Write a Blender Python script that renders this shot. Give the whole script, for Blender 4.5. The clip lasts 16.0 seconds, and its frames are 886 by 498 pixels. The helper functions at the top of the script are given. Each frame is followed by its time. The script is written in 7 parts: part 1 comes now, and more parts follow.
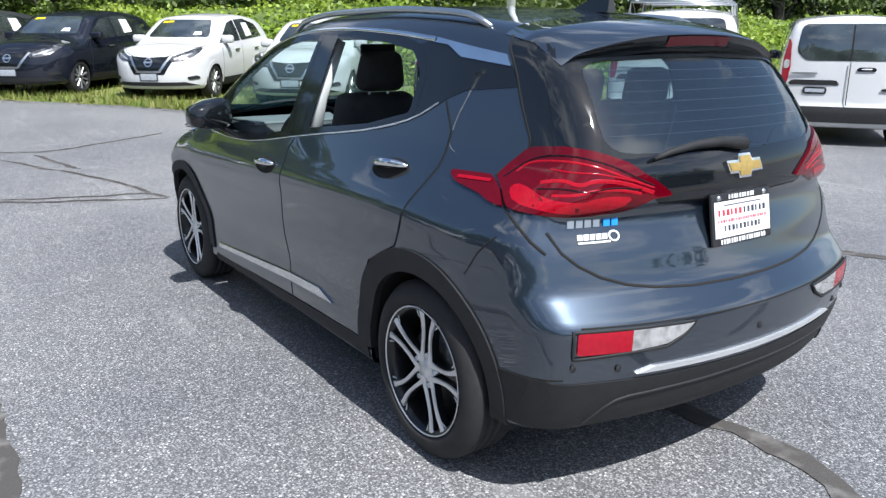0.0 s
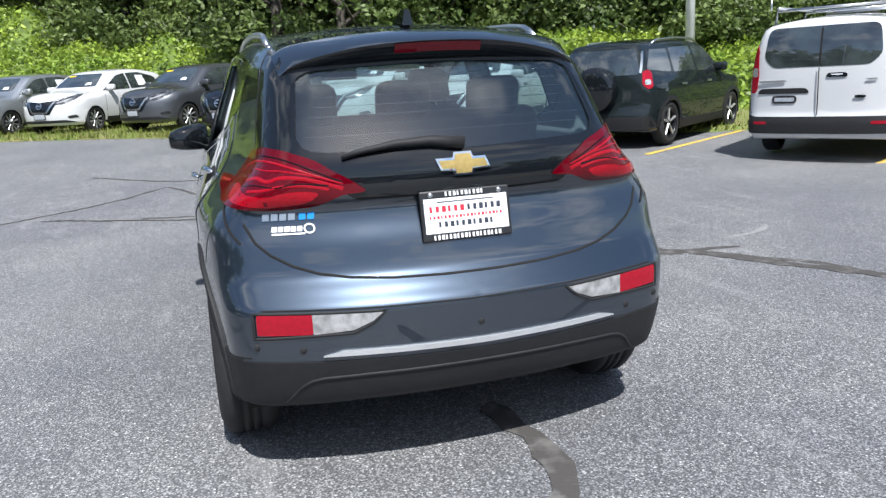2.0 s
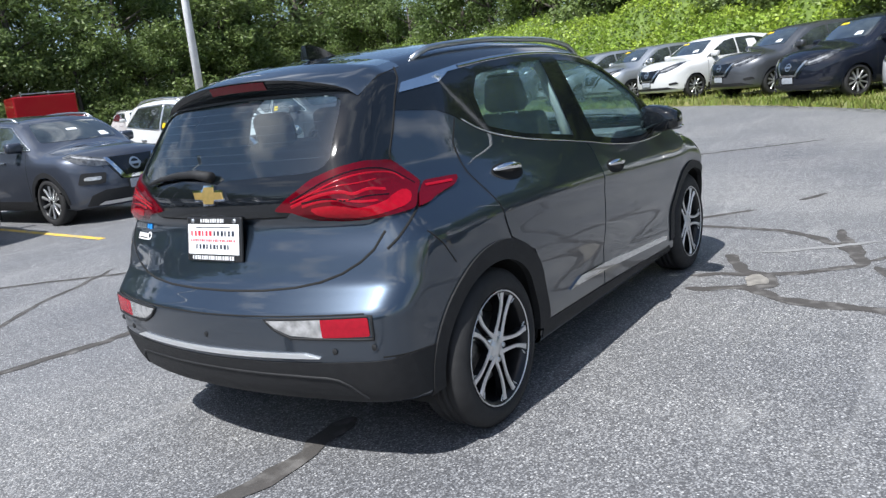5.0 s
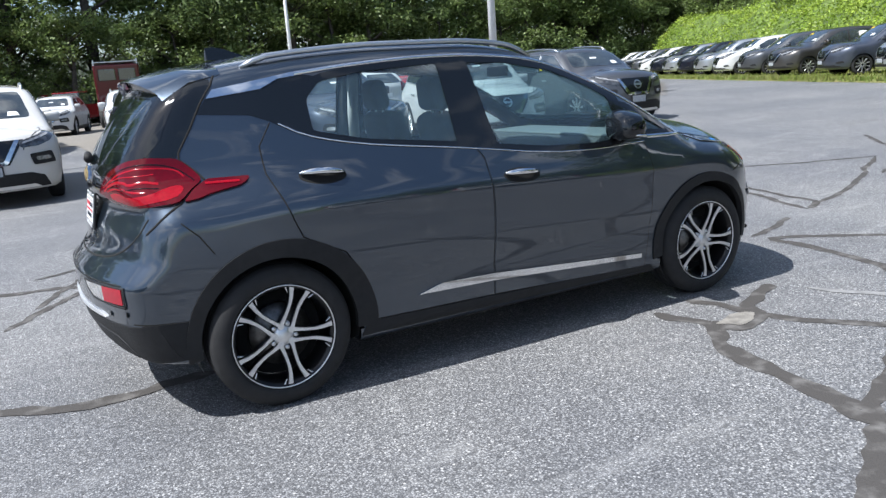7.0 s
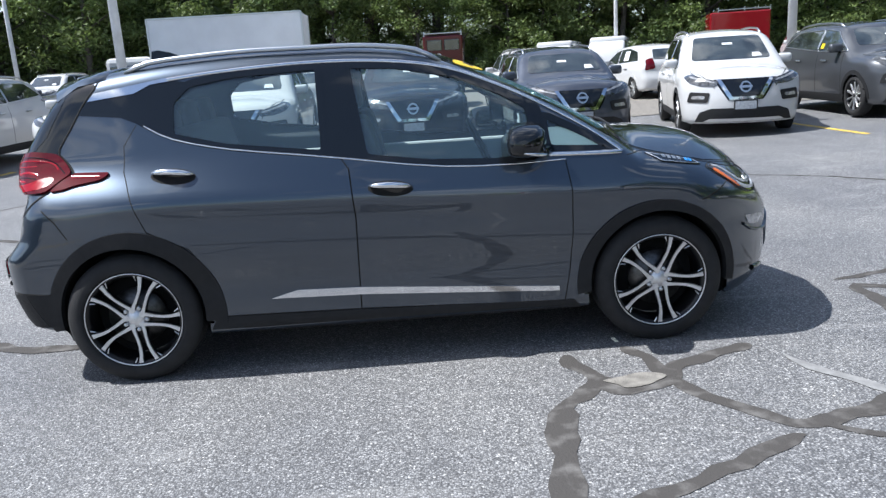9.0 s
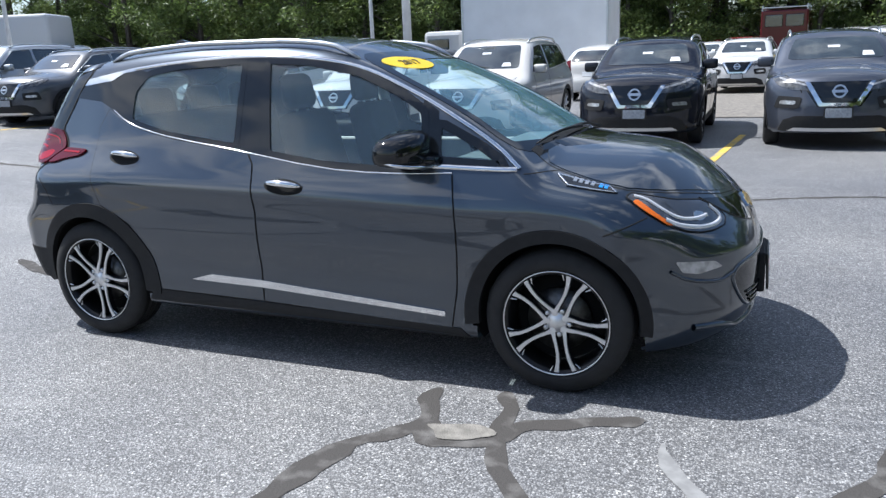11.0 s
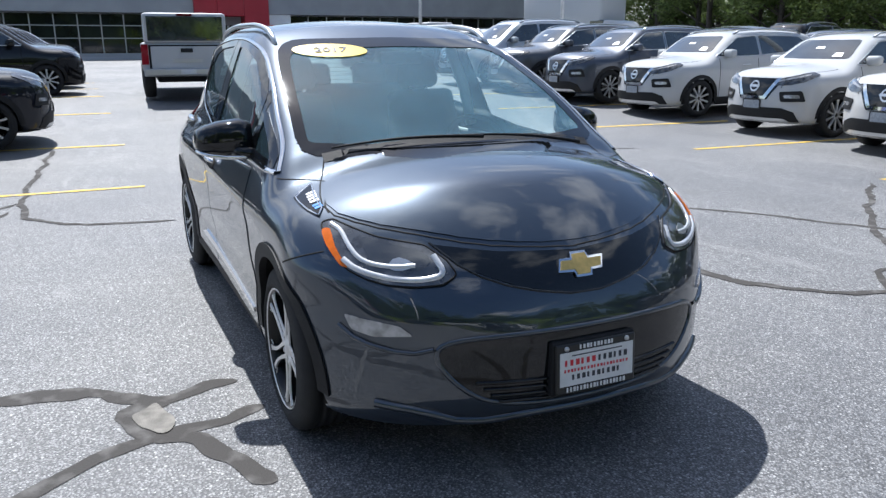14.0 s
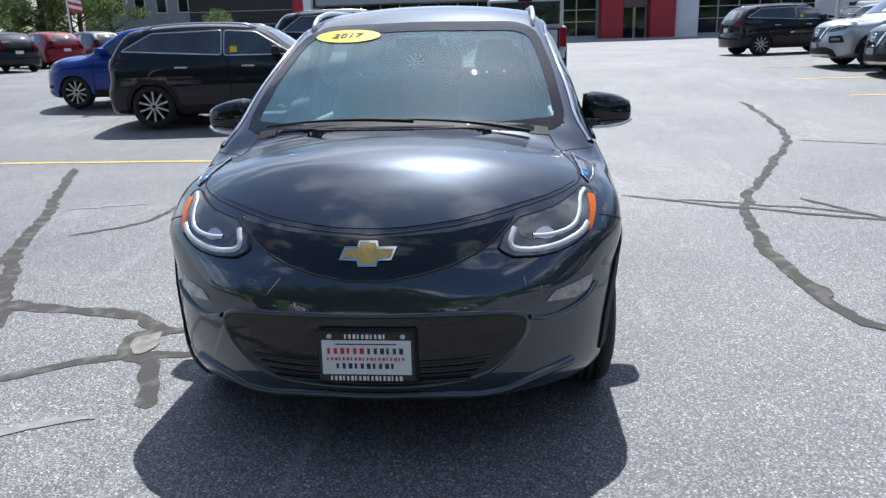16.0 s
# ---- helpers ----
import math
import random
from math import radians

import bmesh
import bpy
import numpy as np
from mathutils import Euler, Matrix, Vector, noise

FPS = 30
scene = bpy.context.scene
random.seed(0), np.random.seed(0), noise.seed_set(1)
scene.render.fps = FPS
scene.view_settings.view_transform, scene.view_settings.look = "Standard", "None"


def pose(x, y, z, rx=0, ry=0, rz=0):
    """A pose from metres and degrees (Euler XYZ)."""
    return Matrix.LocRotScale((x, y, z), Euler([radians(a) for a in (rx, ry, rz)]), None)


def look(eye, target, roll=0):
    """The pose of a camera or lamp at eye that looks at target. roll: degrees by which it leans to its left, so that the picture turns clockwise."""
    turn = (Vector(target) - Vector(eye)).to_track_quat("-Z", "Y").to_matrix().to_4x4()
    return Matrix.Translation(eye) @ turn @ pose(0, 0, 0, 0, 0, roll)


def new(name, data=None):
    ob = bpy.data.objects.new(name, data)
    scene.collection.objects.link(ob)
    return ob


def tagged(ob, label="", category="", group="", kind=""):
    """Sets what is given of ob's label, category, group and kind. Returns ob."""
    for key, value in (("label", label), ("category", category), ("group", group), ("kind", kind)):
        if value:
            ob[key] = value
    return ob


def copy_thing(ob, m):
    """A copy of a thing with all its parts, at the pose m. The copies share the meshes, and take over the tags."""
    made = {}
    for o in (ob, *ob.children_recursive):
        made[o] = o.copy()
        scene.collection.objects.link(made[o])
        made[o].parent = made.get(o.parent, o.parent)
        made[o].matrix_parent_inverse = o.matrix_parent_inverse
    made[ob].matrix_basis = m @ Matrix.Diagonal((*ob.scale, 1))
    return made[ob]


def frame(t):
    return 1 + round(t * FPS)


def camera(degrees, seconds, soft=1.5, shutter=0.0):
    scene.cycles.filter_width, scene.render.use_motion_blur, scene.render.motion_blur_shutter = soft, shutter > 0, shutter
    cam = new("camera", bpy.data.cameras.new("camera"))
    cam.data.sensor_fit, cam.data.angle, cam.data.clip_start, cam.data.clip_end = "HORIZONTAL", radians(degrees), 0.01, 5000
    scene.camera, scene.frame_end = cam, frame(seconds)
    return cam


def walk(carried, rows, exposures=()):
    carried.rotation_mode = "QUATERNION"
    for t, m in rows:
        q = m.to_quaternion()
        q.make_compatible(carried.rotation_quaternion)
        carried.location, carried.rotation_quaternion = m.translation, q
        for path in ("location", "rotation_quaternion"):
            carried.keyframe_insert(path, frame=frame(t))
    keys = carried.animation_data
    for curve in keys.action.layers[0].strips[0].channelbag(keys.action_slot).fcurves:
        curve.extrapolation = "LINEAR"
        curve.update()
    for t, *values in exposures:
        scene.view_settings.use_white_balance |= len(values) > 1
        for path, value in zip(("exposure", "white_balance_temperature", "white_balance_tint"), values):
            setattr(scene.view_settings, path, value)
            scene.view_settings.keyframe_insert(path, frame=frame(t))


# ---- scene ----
cam = camera(59.8, 16.0, soft=1.4)
PATH = [
    (0, (-3.399, 2.216, 1.446), (-1.812, 1.118, 0.921), 0.3),
    (0.5, (-3.783, 2.099, 1.442), (-2.152, 1.05, 0.957), -0.3),
    (1, (-3.99, 1.768, 1.441), (-2.29, 0.819, 0.983), -1.7),
    (1.5, (-4.195, 1.317, 1.407), (-2.404, 0.526, 0.999), -2.3),
    (2, (-4.343, 0.793, 1.334), (-2.468, 0.247, 0.903), -3.0),
    (2.5, (-4.5, 0.257, 1.345), (-2.572, -0.031, 0.898), -4.0),
    (3, (-4.5, -0.271, 1.349), (-2.546, -0.254, 0.92), -4.8),
    (3.5, (-4.479, -0.814, 1.35), (-2.55, -0.477, 0.943), -5.3),
    (4, (-4.332, -1.374, 1.338), (-2.474, -0.743, 0.948), -5.8),
    (4.2, (-4.25, -1.594, 1.352), (-2.433, -0.852, 0.966), -5.9),
    (6.3, (-2.9, -3.623, 1.345), (-1.731, -2.051, 0.943), -6.0),
    (6.5, (-2.735, -3.812, 1.32), (-1.639, -2.186, 0.923), -5.6),
    (7, (-2.207, -4.042, 1.391), (-1.277, -2.326, 0.952), -4.2),
    (7.5, (-1.677, -4.307, 1.381), (-0.937, -2.502, 0.943), -3.9),
    (8, (-1.078, -4.413, 1.385), (-0.546, -2.537, 0.94), -3.8),
    (8.5, (-0.497, -4.537, 1.405), (-0.182, -2.614, 0.954), -3.8),
    (9, (0.047, -4.511, 1.423), (0.14, -2.567, 0.965), -3.6),
    (9.2, (0.267, -4.507, 1.437), (0.269, -2.56, 0.978), -3.7),
    (11.3, (2.392, -3.755, 1.444), (1.516, -2.024, 0.959), -2.0),
    (11.5, (2.596, -3.643, 1.448), (1.641, -1.955, 0.961), -1.9),
    (12, (2.982, -3.249, 1.456), (1.837, -1.684, 0.965), -1.5),
    (12.5, (3.363, -2.867, 1.462), (2.037, -1.454, 0.969), -1.1),
    (13, (3.655, -2.422, 1.452), (2.164, -1.184, 0.956), -0.6),
    (13.5, (3.903, -1.963, 1.451), (2.27, -0.924, 0.947), -0.3),
    (14, (4.071, -1.472, 1.442), (2.319, -0.651, 0.934), -0.2),
    (14.5, (4.199, -0.976, 1.44), (2.356, -0.392, 0.928), -0.4),
    (15, (4.302, -0.478, 1.422), (2.398, -0.146, 0.906), -0.7),
    (15.5, (4.364, 0.003, 1.421), (2.436, 0.076, 0.896), -1.2),
    (16, (4.41, 0.477, 1.421), (2.492, 0.293, 0.886), -1.6),
]
walk(cam, [(t, look(eye, target, roll)) for t, eye, target, roll in PATH], [(0, 0.93, 6000, 10), (1.5, 0.88, 6020, 10), (2.5, 0.73, 6050, 10), (4.2, 0.73, 6050, 10), (6.5, 0.84, 6000, 10), (9, 0.84, 5950, 10), (12.5, 0.72, 5900, 10), (16, 0.63, 5950, 10)]
)

# ---------------------------------------------------------------- sun and sky
SUN_FROM = Vector((-0.545, 0.02, 0.838)).normalized()
sun = new("sun", bpy.data.lights.new("sun", "SUN"))
sun.data.energy, sun.data.angle, sun.data.color = 4.8, radians(0.53), (1.0, 0.955, 0.88)
sun.matrix_world = look(SUN_FROM * 60, (0, 0, 0))
world = bpy.data.worlds.new("sky")
scene.world = world
world.use_nodes = True
wn, wl = world.node_tree.nodes, world.node_tree.links
sky = wn.new("ShaderNodeTexSky")
sky.sky_type, sky.sun_disc = "NISHITA", False
sky.sun_elevation, sky.sun_rotation = math.asin(SUN_FROM.z), math.atan2(SUN_FROM.x, SUN_FROM.y)
cloud_at = wn.new("ShaderNodeTexCoord")
cloud_map = wn.new("ShaderNodeMapping")
cloud_map.inputs["Scale"].default_value = (1.0, 1.0, 2.6)
cloud = wn.new("ShaderNodeTexNoise")
cloud.inputs["Scale"].default_value, cloud.inputs["Detail"].default_value, cloud.inputs["Roughness"].default_value = 2.3, 9, 0.56
cloud_edge = wn.new("ShaderNodeMapRange")
cloud_edge.inputs["From Min"].default_value, cloud_edge.inputs["From Max"].default_value = 0.525, 0.66
cloud_mix = wn.new("ShaderNodeMixRGB")
cloud_mix.inputs["Color2"].default_value = (9.5, 9.6, 9.8, 1)
wl.new(cloud_at.outputs["Generated"], cloud_map.inputs[0])
wl.new(cloud_map.outputs[0], cloud.inputs["Vector"])
wl.new(cloud.outputs["Fac"], cloud_edge.inputs["Value"])
wl.new(cloud_edge.outputs[0], cloud_mix.inputs["Fac"])
wl.new(sky.outputs[0], cloud_mix.inputs["Color1"])
wl.new(cloud_mix.outputs[0], wn["Background"].inputs["Color"])
wn["Background"].inputs["Strength"].default_value = 0.085
scene.view_settings.exposure = 0.0


# ---------------------------------------------------------------- materials
def material(name, color, rough=0.5, metal=0.0, vary=0.0, scale=8.0, bump=0.0, bump_scale=60.0, coat=0.0, other=None, spread=(0.35, 0.65), island=0.0, spec=0.5):
    """A principled material whose colour drifts to another at the given scale, with a fine relief."""
    m = bpy.data.materials.new(name)
    m.use_nodes = True
    n, l = m.node_tree.nodes, m.node_tree.links
    p = n["Principled BSDF"]
    p.inputs["Base Color"].default_value = (*color, 1)
    p.inputs["Roughness"].default_value, p.inputs["Metallic"].default_value = rough, metal
    p.inputs["Coat Weight"].default_value, p.inputs["Coat Roughness"].default_value = coat, 0.025
    p.inputs["Specular IOR Level"].default_value = spec
    at = n.new("ShaderNodeTexCoord")
    if vary or other:
        tex = n.new("ShaderNodeTexNoise")
        tex.inputs["Scale"].default_value, tex.inputs["Detail"].default_value = scale, 8
        l.new(at.outputs["Object"], tex.inputs["Vector"])
        ramp = n.new("ShaderNodeMapRange")
        ramp.inputs["From Min"].default_value, ramp.inputs["From Max"].default_value = spread
        l.new(tex.outputs["Fac"], ramp.inputs["Value"])
        mix = n.new("ShaderNodeMixRGB")
        second = other or tuple(max(0.0, c * (1 - vary)) for c in color)
        mix.inputs["Color1"].default_value, mix.inputs["Color2"].default_value = (*color, 1), (*second, 1)
        l.new(ramp.outputs[0], mix.inputs["Fac"])
        last = mix.outputs[0]
        if island:
            geo = n.new("ShaderNodeNewGeometry")
            hue = n.new("ShaderNodeHueSaturation")
            shift = n.new("ShaderNodeMapRange")
            shift.inputs["To Min"].default_value, shift.inputs["To Max"].default_value = 1 - island, 1 + island
            l.new(geo.outputs["Random Per Island"], shift.inputs["Value"])
            l.new(shift.outputs[0], hue.inputs["Value"])
            l.new(last, hue.inputs["Color"])
            last = hue.outputs[0]
        l.new(last, p.inputs["Base Color"])
    if bump:
        fine = n.new("ShaderNodeTexNoise")
        fine.inputs["Scale"].default_value, fine.inputs["Detail"].default_value = bump_scale, 4
        l.new(at.outputs["Object"], fine.inputs["Vector"])
        b = n.new("ShaderNodeBump")
        b.inputs["Strength"].default_value, b.inputs["Distance"].default_value = bump, 0.01
        l.new(fine.outputs["Fac"], b.inputs["Height"])
        l.new(b.outputs[0], p.inputs["Normal"])
    return m


def paint(name, color, metal=0.0, rough=0.35, coat_ior=1.45):
    """Car paint: a coloured base, fine flakes and a clear coat."""
    m = material(name, color, rough, metal, vary=0.12, scale=900, coat=1.0, spec=0.5 if metal > 0.3 else 0.08)
    m.node_tree.nodes["Principled BSDF"].inputs["Coat IOR"].default_value = coat_ior
    m.node_tree.nodes["Principled BSDF"].inputs["Coat Roughness"].default_value = 0.012
    return m


def pane(name, tint, gloss=0.09, dust_sheen=0.0, sheen_color=(0.3, 0.5, 0.6)):
    """Thin window glass: what is behind shows through its tint, the surroundings mirror in it, a film of dust lies on
    it, tinted to paint in reflected sky and dashboard.
    """
    m = bpy.data.materials.new(name)
    m.use_nodes = True
    n, l = m.node_tree.nodes, m.node_tree.links
    n.remove(n["Principled BSDF"])
    clear, shine, mix, edge = n.new("ShaderNodeBsdfTransparent"), n.new("ShaderNodeBsdfGlossy"), n.new("ShaderNodeMixShader"), n.new("ShaderNodeLayerWeight")
    clear.inputs["Color"].default_value, shine.inputs["Roughness"].default_value = (*tint, 1), 0.004
    edge.inputs["Blend"].default_value = 0.5
    steep, share = n.new("ShaderNodeMath"), n.new("ShaderNodeMapRange")
    steep.operation, steep.inputs[1].default_value = "POWER", 4.2
    share.inputs["To Min"].default_value, share.inputs["To Max"].default_value = gloss, 0.95
    l.new(edge.outputs["Facing"], steep.inputs[0])
    l.new(steep.outputs[0], share.inputs["Value"])
    l.new(share.outputs[0], mix.inputs[0])
    l.new(clear.outputs[0], mix.inputs[1])
    l.new(shine.outputs[0], mix.inputs[2])
    film, veil, at, cloudy, amount = n.new("ShaderNodeMixShader"), n.new("ShaderNodeBsdfDiffuse"), n.new("ShaderNodeTexCoord"), n.new("ShaderNodeTexNoise"), n.new("ShaderNodeMapRange")
    # teal of this diffuse film is painted-in reflection of sky and dashboard
    veil.inputs["Color"].default_value = (*sheen_color, 1)
    cloudy.inputs["Scale"].default_value, cloudy.inputs["Detail"].default_value = 3.0, 6
    amount.inputs["From Min"].default_value, amount.inputs["From Max"].default_value = 0.35, 0.65
    amount.inputs["To Min"].default_value, amount.inputs["To Max"].default_value = dust_sheen * 0.7, dust_sheen * 1.3
    l.new(at.outputs["Object"], cloudy.inputs["Vector"])
    l.new(cloudy.outputs["Fac"], amount.inputs["Value"])
    l.new(amount.outputs[0], film.inputs[0])
    l.new(mix.outputs[0], film.inputs[1])
    l.new(veil.outputs[0], film.inputs[2])
    l.new(film.outputs[0], n["Material Output"].inputs["Surface"])
    return m


def lens_glass(name, color, rough=0.05):
    """Coloured lamp lens."""
    return material(name, color, rough, coat=0.2, vary=0.15, scale=60, spec=0.25)


GREY_PAINT = paint("dark grey metallic paint", (0.028, 0.042, 0.063), 0.75, 0.36, 1.78)
BLACK_GLOSS = material("black gloss trim", (0.006, 0.0075, 0.0095), 0.05, coat=0.1)
BLACK_PLASTIC = material("black grained plastic", (0.019, 0.0195, 0.021), 0.6, bump=0.15, bump_scale=900, vary=0.2, scale=30, spec=0.25)
GAP = material("dark panel gap", (0.004, 0.004, 0.004), 0.9)
CHROME = material("chrome", (0.78, 0.79, 0.8), 0.07, 1.0, vary=0.06, scale=20)
SATIN = material("satin silver", (0.6, 0.61, 0.62), 0.3, 1.0)
RUBBER = material("tyre rubber", (0.017, 0.017, 0.018), 0.78, bump=0.2, bump_scale=300, vary=0.35, scale=20)
MACHINED = material("machined alloy", (0.74, 0.745, 0.75), 0.38, 0.85, vary=0.1, scale=40)
ALLOY_BLACK = material("black wheel enamel", (0.009, 0.009, 0.01), 0.3, coat=0.15, spec=0.3)
ALLOY = material("silver wheel alloy", (0.62, 0.63, 0.64), 0.34, 0.85, vary=0.15, scale=20)
STEEL = material("brake disc steel", (0.16, 0.155, 0.15), 0.4, 1.0, vary=0.4, scale=50)
SIDE_GLASS = pane("side window glass", (0.74, 0.87, 0.88), 0.12, 0.05)
REAR_GLASS = pane("tinted rear glass", (0.58, 0.7, 0.7), 0.15, 0.01)
SCREEN_GLASS = pane("windscreen glass", (0.72, 0.88, 0.88), 0.12, 0.15, (0.24, 0.52, 0.66))
FAR_GLASS = material("dark window glass", (0.05, 0.062, 0.065), 0.03, coat=1.0, vary=0.7, scale=2.5, spec=1.0)
LAMP_FAR = material("parked car headlamp", (0.16, 0.165, 0.17), 0.12, 0.5, vary=0.8, scale=12, coat=1.0)
RED_LENS = lens_glass("red lamp lens", (0.09, 0.0004, 0.005))
RED_BRIGHT = lens_glass("bright red reflector", (0.3, 0.004, 0.016), 0.2)
RED_GLOW = lens_glass("inner red band", (0.3, 0.0015, 0.01), 0.15)
BRIGHT_STRIP = material("bright satin strip", (0.86, 0.87, 0.88), 0.42, 0.85, vary=0.06, scale=15)
RED_DEEP = lens_glass("deep red lamp lens", (0.014, 0.0004, 0.002))
LIGHT_GUIDE = material("bright light guide", (0.74, 0.75, 0.77), 0.25, 0.25, vary=0.12, scale=40, coat=0.6)
CLEAR_LENS = material("clear lamp lens", (0.5, 0.5, 0.5), 0.14, 0.4, vary=0.5, scale=28, coat=1.0)
LAMP_HOUSE = material("smoky lamp housing", (0.17, 0.175, 0.185), 0.2, 0.6, vary=0.5, scale=25, coat=1.0)
LAMP_DARK = material("dark lamp bowl", (0.1, 0.105, 0.112), 0.15, 0.6, coat=1.0)
AMBER = lens_glass("amber lens", (0.75, 0.16, 0.015), 0.15)
WHITE_PLATE = material("white plate", (0.74, 0.75, 0.76), 0.35, vary=0.08, scale=30)
PLATE_BLACK = material("black plate frame", (0.015, 0.015, 0.016), 0.35)
TEXT_RED = material("red print", (0.6, 0.02, 0.04), 0.4)
TEXT_DARK = material("dark print", (0.03, 0.035, 0.05), 0.4)
TEXT_WHITE = material("white print", (0.8, 0.8, 0.8), 0.4)
TEXT_BLUE = material("blue print", (0.02, 0.22, 0.62), 0.3)
DEALER_PLATE = material("pale blue-grey dealer plate", (0.4, 0.43, 0.47), 0.4, vary=0.35, scale=40)
GOLD = material("gold badge", (0.72, 0.5, 0.17), 0.3, 0.8, vary=0.15, scale=60)
STICKER = material("yellow sticker", (0.75, 0.52, 0.01), 0.45)
SEAT = material("black seat cloth", (0.045, 0.046, 0.05), 0.75, bump=0.2, bump_scale=500, vary=0.3, scale=15)
DASH = material("dark dash plastic", (0.07, 0.073, 0.077), 0.6, vary=0.2, scale=10)
DASH_PAD = material("grey dashboard pad", (0.2, 0.215, 0.22), 0.55, vary=0.1, scale=12)
TRIM_PALE = material("pale cabin trim", (0.5, 0.53, 0.53), 0.55, vary=0.1, scale=12)
# ---------------------------------------------------------------- body forms
SLOPES = {}


def slopes(xs, ys):
    """Stations, values and slopes of a monotone cubic, kept for the next call."""
    key = (tuple(xs), tuple(ys))
    if key not in SLOPES:
        xs, ys = np.asarray(xs, float), np.asarray(ys, float)
        h, d = np.diff(xs), np.diff(ys) / np.diff(xs)
        m = np.zeros(len(xs))
        m[0], m[-1] = d[0], d[-1]
        for i in range(1, len(xs) - 1):
            if d[i - 1] * d[i] > 0:
                a, b = 2 * h[i] + h[i - 1], h[i] + 2 * h[i - 1]
                m[i] = (a + b) / (a / d[i - 1] + b / d[i])
        SLOPES[key] = xs, ys, h, m
    return SLOPES[key]


def bend(x, xs, ys):
    """A smooth curve through a few stations (monotone cubic), flat past its ends."""
    xs, ys, h, m = slopes(xs, ys)
    x = np.clip(x, xs[0], xs[-1])
    i = np.clip(np.searchsorted(xs, x) - 1, 0, len(xs) - 2)
    t = (x - xs[i]) / h[i]
    return ((1 + 2 * t) * (1 - t) ** 2 * ys[i] + t * (1 - t) ** 2 * h[i] * m[i]
            + t * t * (3 - 2 * t) * ys[i + 1] + t * t * (t - 1) * h[i] * m[i + 1])


def soft_max(a, b, k):
    h = np.maximum(k - np.abs(a - b), 0) / k
    return np.maximum(a, b) + h * h * k / 4


class Form:
    """A vehicle's skin as the rounded meeting of its sides, top, nose, tail and floor."""

    def __init__(self, top, drop, wide, low, high, nose, tail, floor, nose_bow, tail_bow, waist=(0.85, 1.1), round_=(0.08, 0.16, 0.10, 0.05), crease=None):
        self.top, self.drop, self.wide, self.low, self.high, self.nose, self.tail, self.floor = top, drop, wide, low, high, nose, tail, floor
        self.nose_bow, self.tail_bow, self.waist, self.round_, self.crease = nose_bow, tail_bow, waist, round_, crease

    def f(self, x, y, z):
        y = np.abs(y)
        blend = np.clip((z - self.waist[0]) / (self.waist[1] - self.waist[0]), 0, 1)
        blend = blend * blend * (3 - 2 * blend)
        wide = bend(z, *self.wide) * (bend(x, *self.low) * (1 - blend) + bend(x, *self.high) * blend)
        if self.crease:
            wide = wide + self.crease(x, z)
        top = bend(x, *self.top) - bend(x, *self.drop) * (y / 0.74) ** 2.2
        slope = np.abs(bend(x + 0.02, *self.top) - bend(x - 0.02, *self.top)) / 0.04
        b0, b1, b2 = self.nose_bow
        lamp = np.clip((z - 0.6) / 0.12, 0, 1)
        nose = bend(z, *self.nose) - b0 * (y / 0.7) ** (b1 + (b2 - b1) * lamp)
        tail = bend(z, *self.tail) + self.tail_bow[0] * (y / 0.7) ** self.tail_bow[1]
        a, b, c, d = self.round_
        up = (z - top) / np.sqrt(1 + slope * slope)
        out = soft_max(y - wide, up, a)
        ends = soft_max(soft_max(up, x - nose, d), tail - x, d)
        out = soft_max(soft_max(out, x - nose, b), tail - x, c)
        out = np.maximum(out, ends)
        return soft_max(out, bend(x, *self.floor) - z, 0.04)

    def normal(self, p):
        e = 2e-3
        n = np.stack([self.f(*(p + v).T) - self.f(*(p - v).T) for v in np.eye(3) * e], -1)
        return n / np.maximum(np.linalg.norm(n, axis=-1, keepdims=True), 1e-9)

    def meet(self, starts, way, far, steps=60):
        """Where rays from starts along way first come into the skin, from outside. NaN where they miss."""
        starts, way = np.broadcast_arrays(np.asarray(starts, float), np.asarray(way, float))
        s = np.linspace(0, far, steps)
        lo, hi, seen = np.zeros(len(starts)), np.full(len(starts), np.nan), np.zeros(len(starts), bool)
        for a, b in zip(s[:-1], s[1:]):
            inside = (self.f(*(starts + b * way).T) < 0) & ~seen
            lo[inside], hi[inside] = a, b
            seen |= inside
        for _ in range(16):
            mid = (lo + hi) / 2
            inside = self.f(*(starts + np.nan_to_num(mid)[:, None] * way).T) < 0
            hi, lo = np.where(inside, mid, hi), np.where(inside, lo, mid)
        return starts + hi[:, None] * way


def crease_hero(x, z):
    rise = 0.80 + 0.10 * np.clip((0.9 - x) / 2.2, 0, 1)
    line = 0.016 * np.exp(-(((z - rise) / 0.06) ** 2)) - 0.012 * np.exp(-(((z - 0.47) / 0.09) ** 2))
    return line * np.clip((1.5 - np.abs(x)) / 0.4, 0, 1)


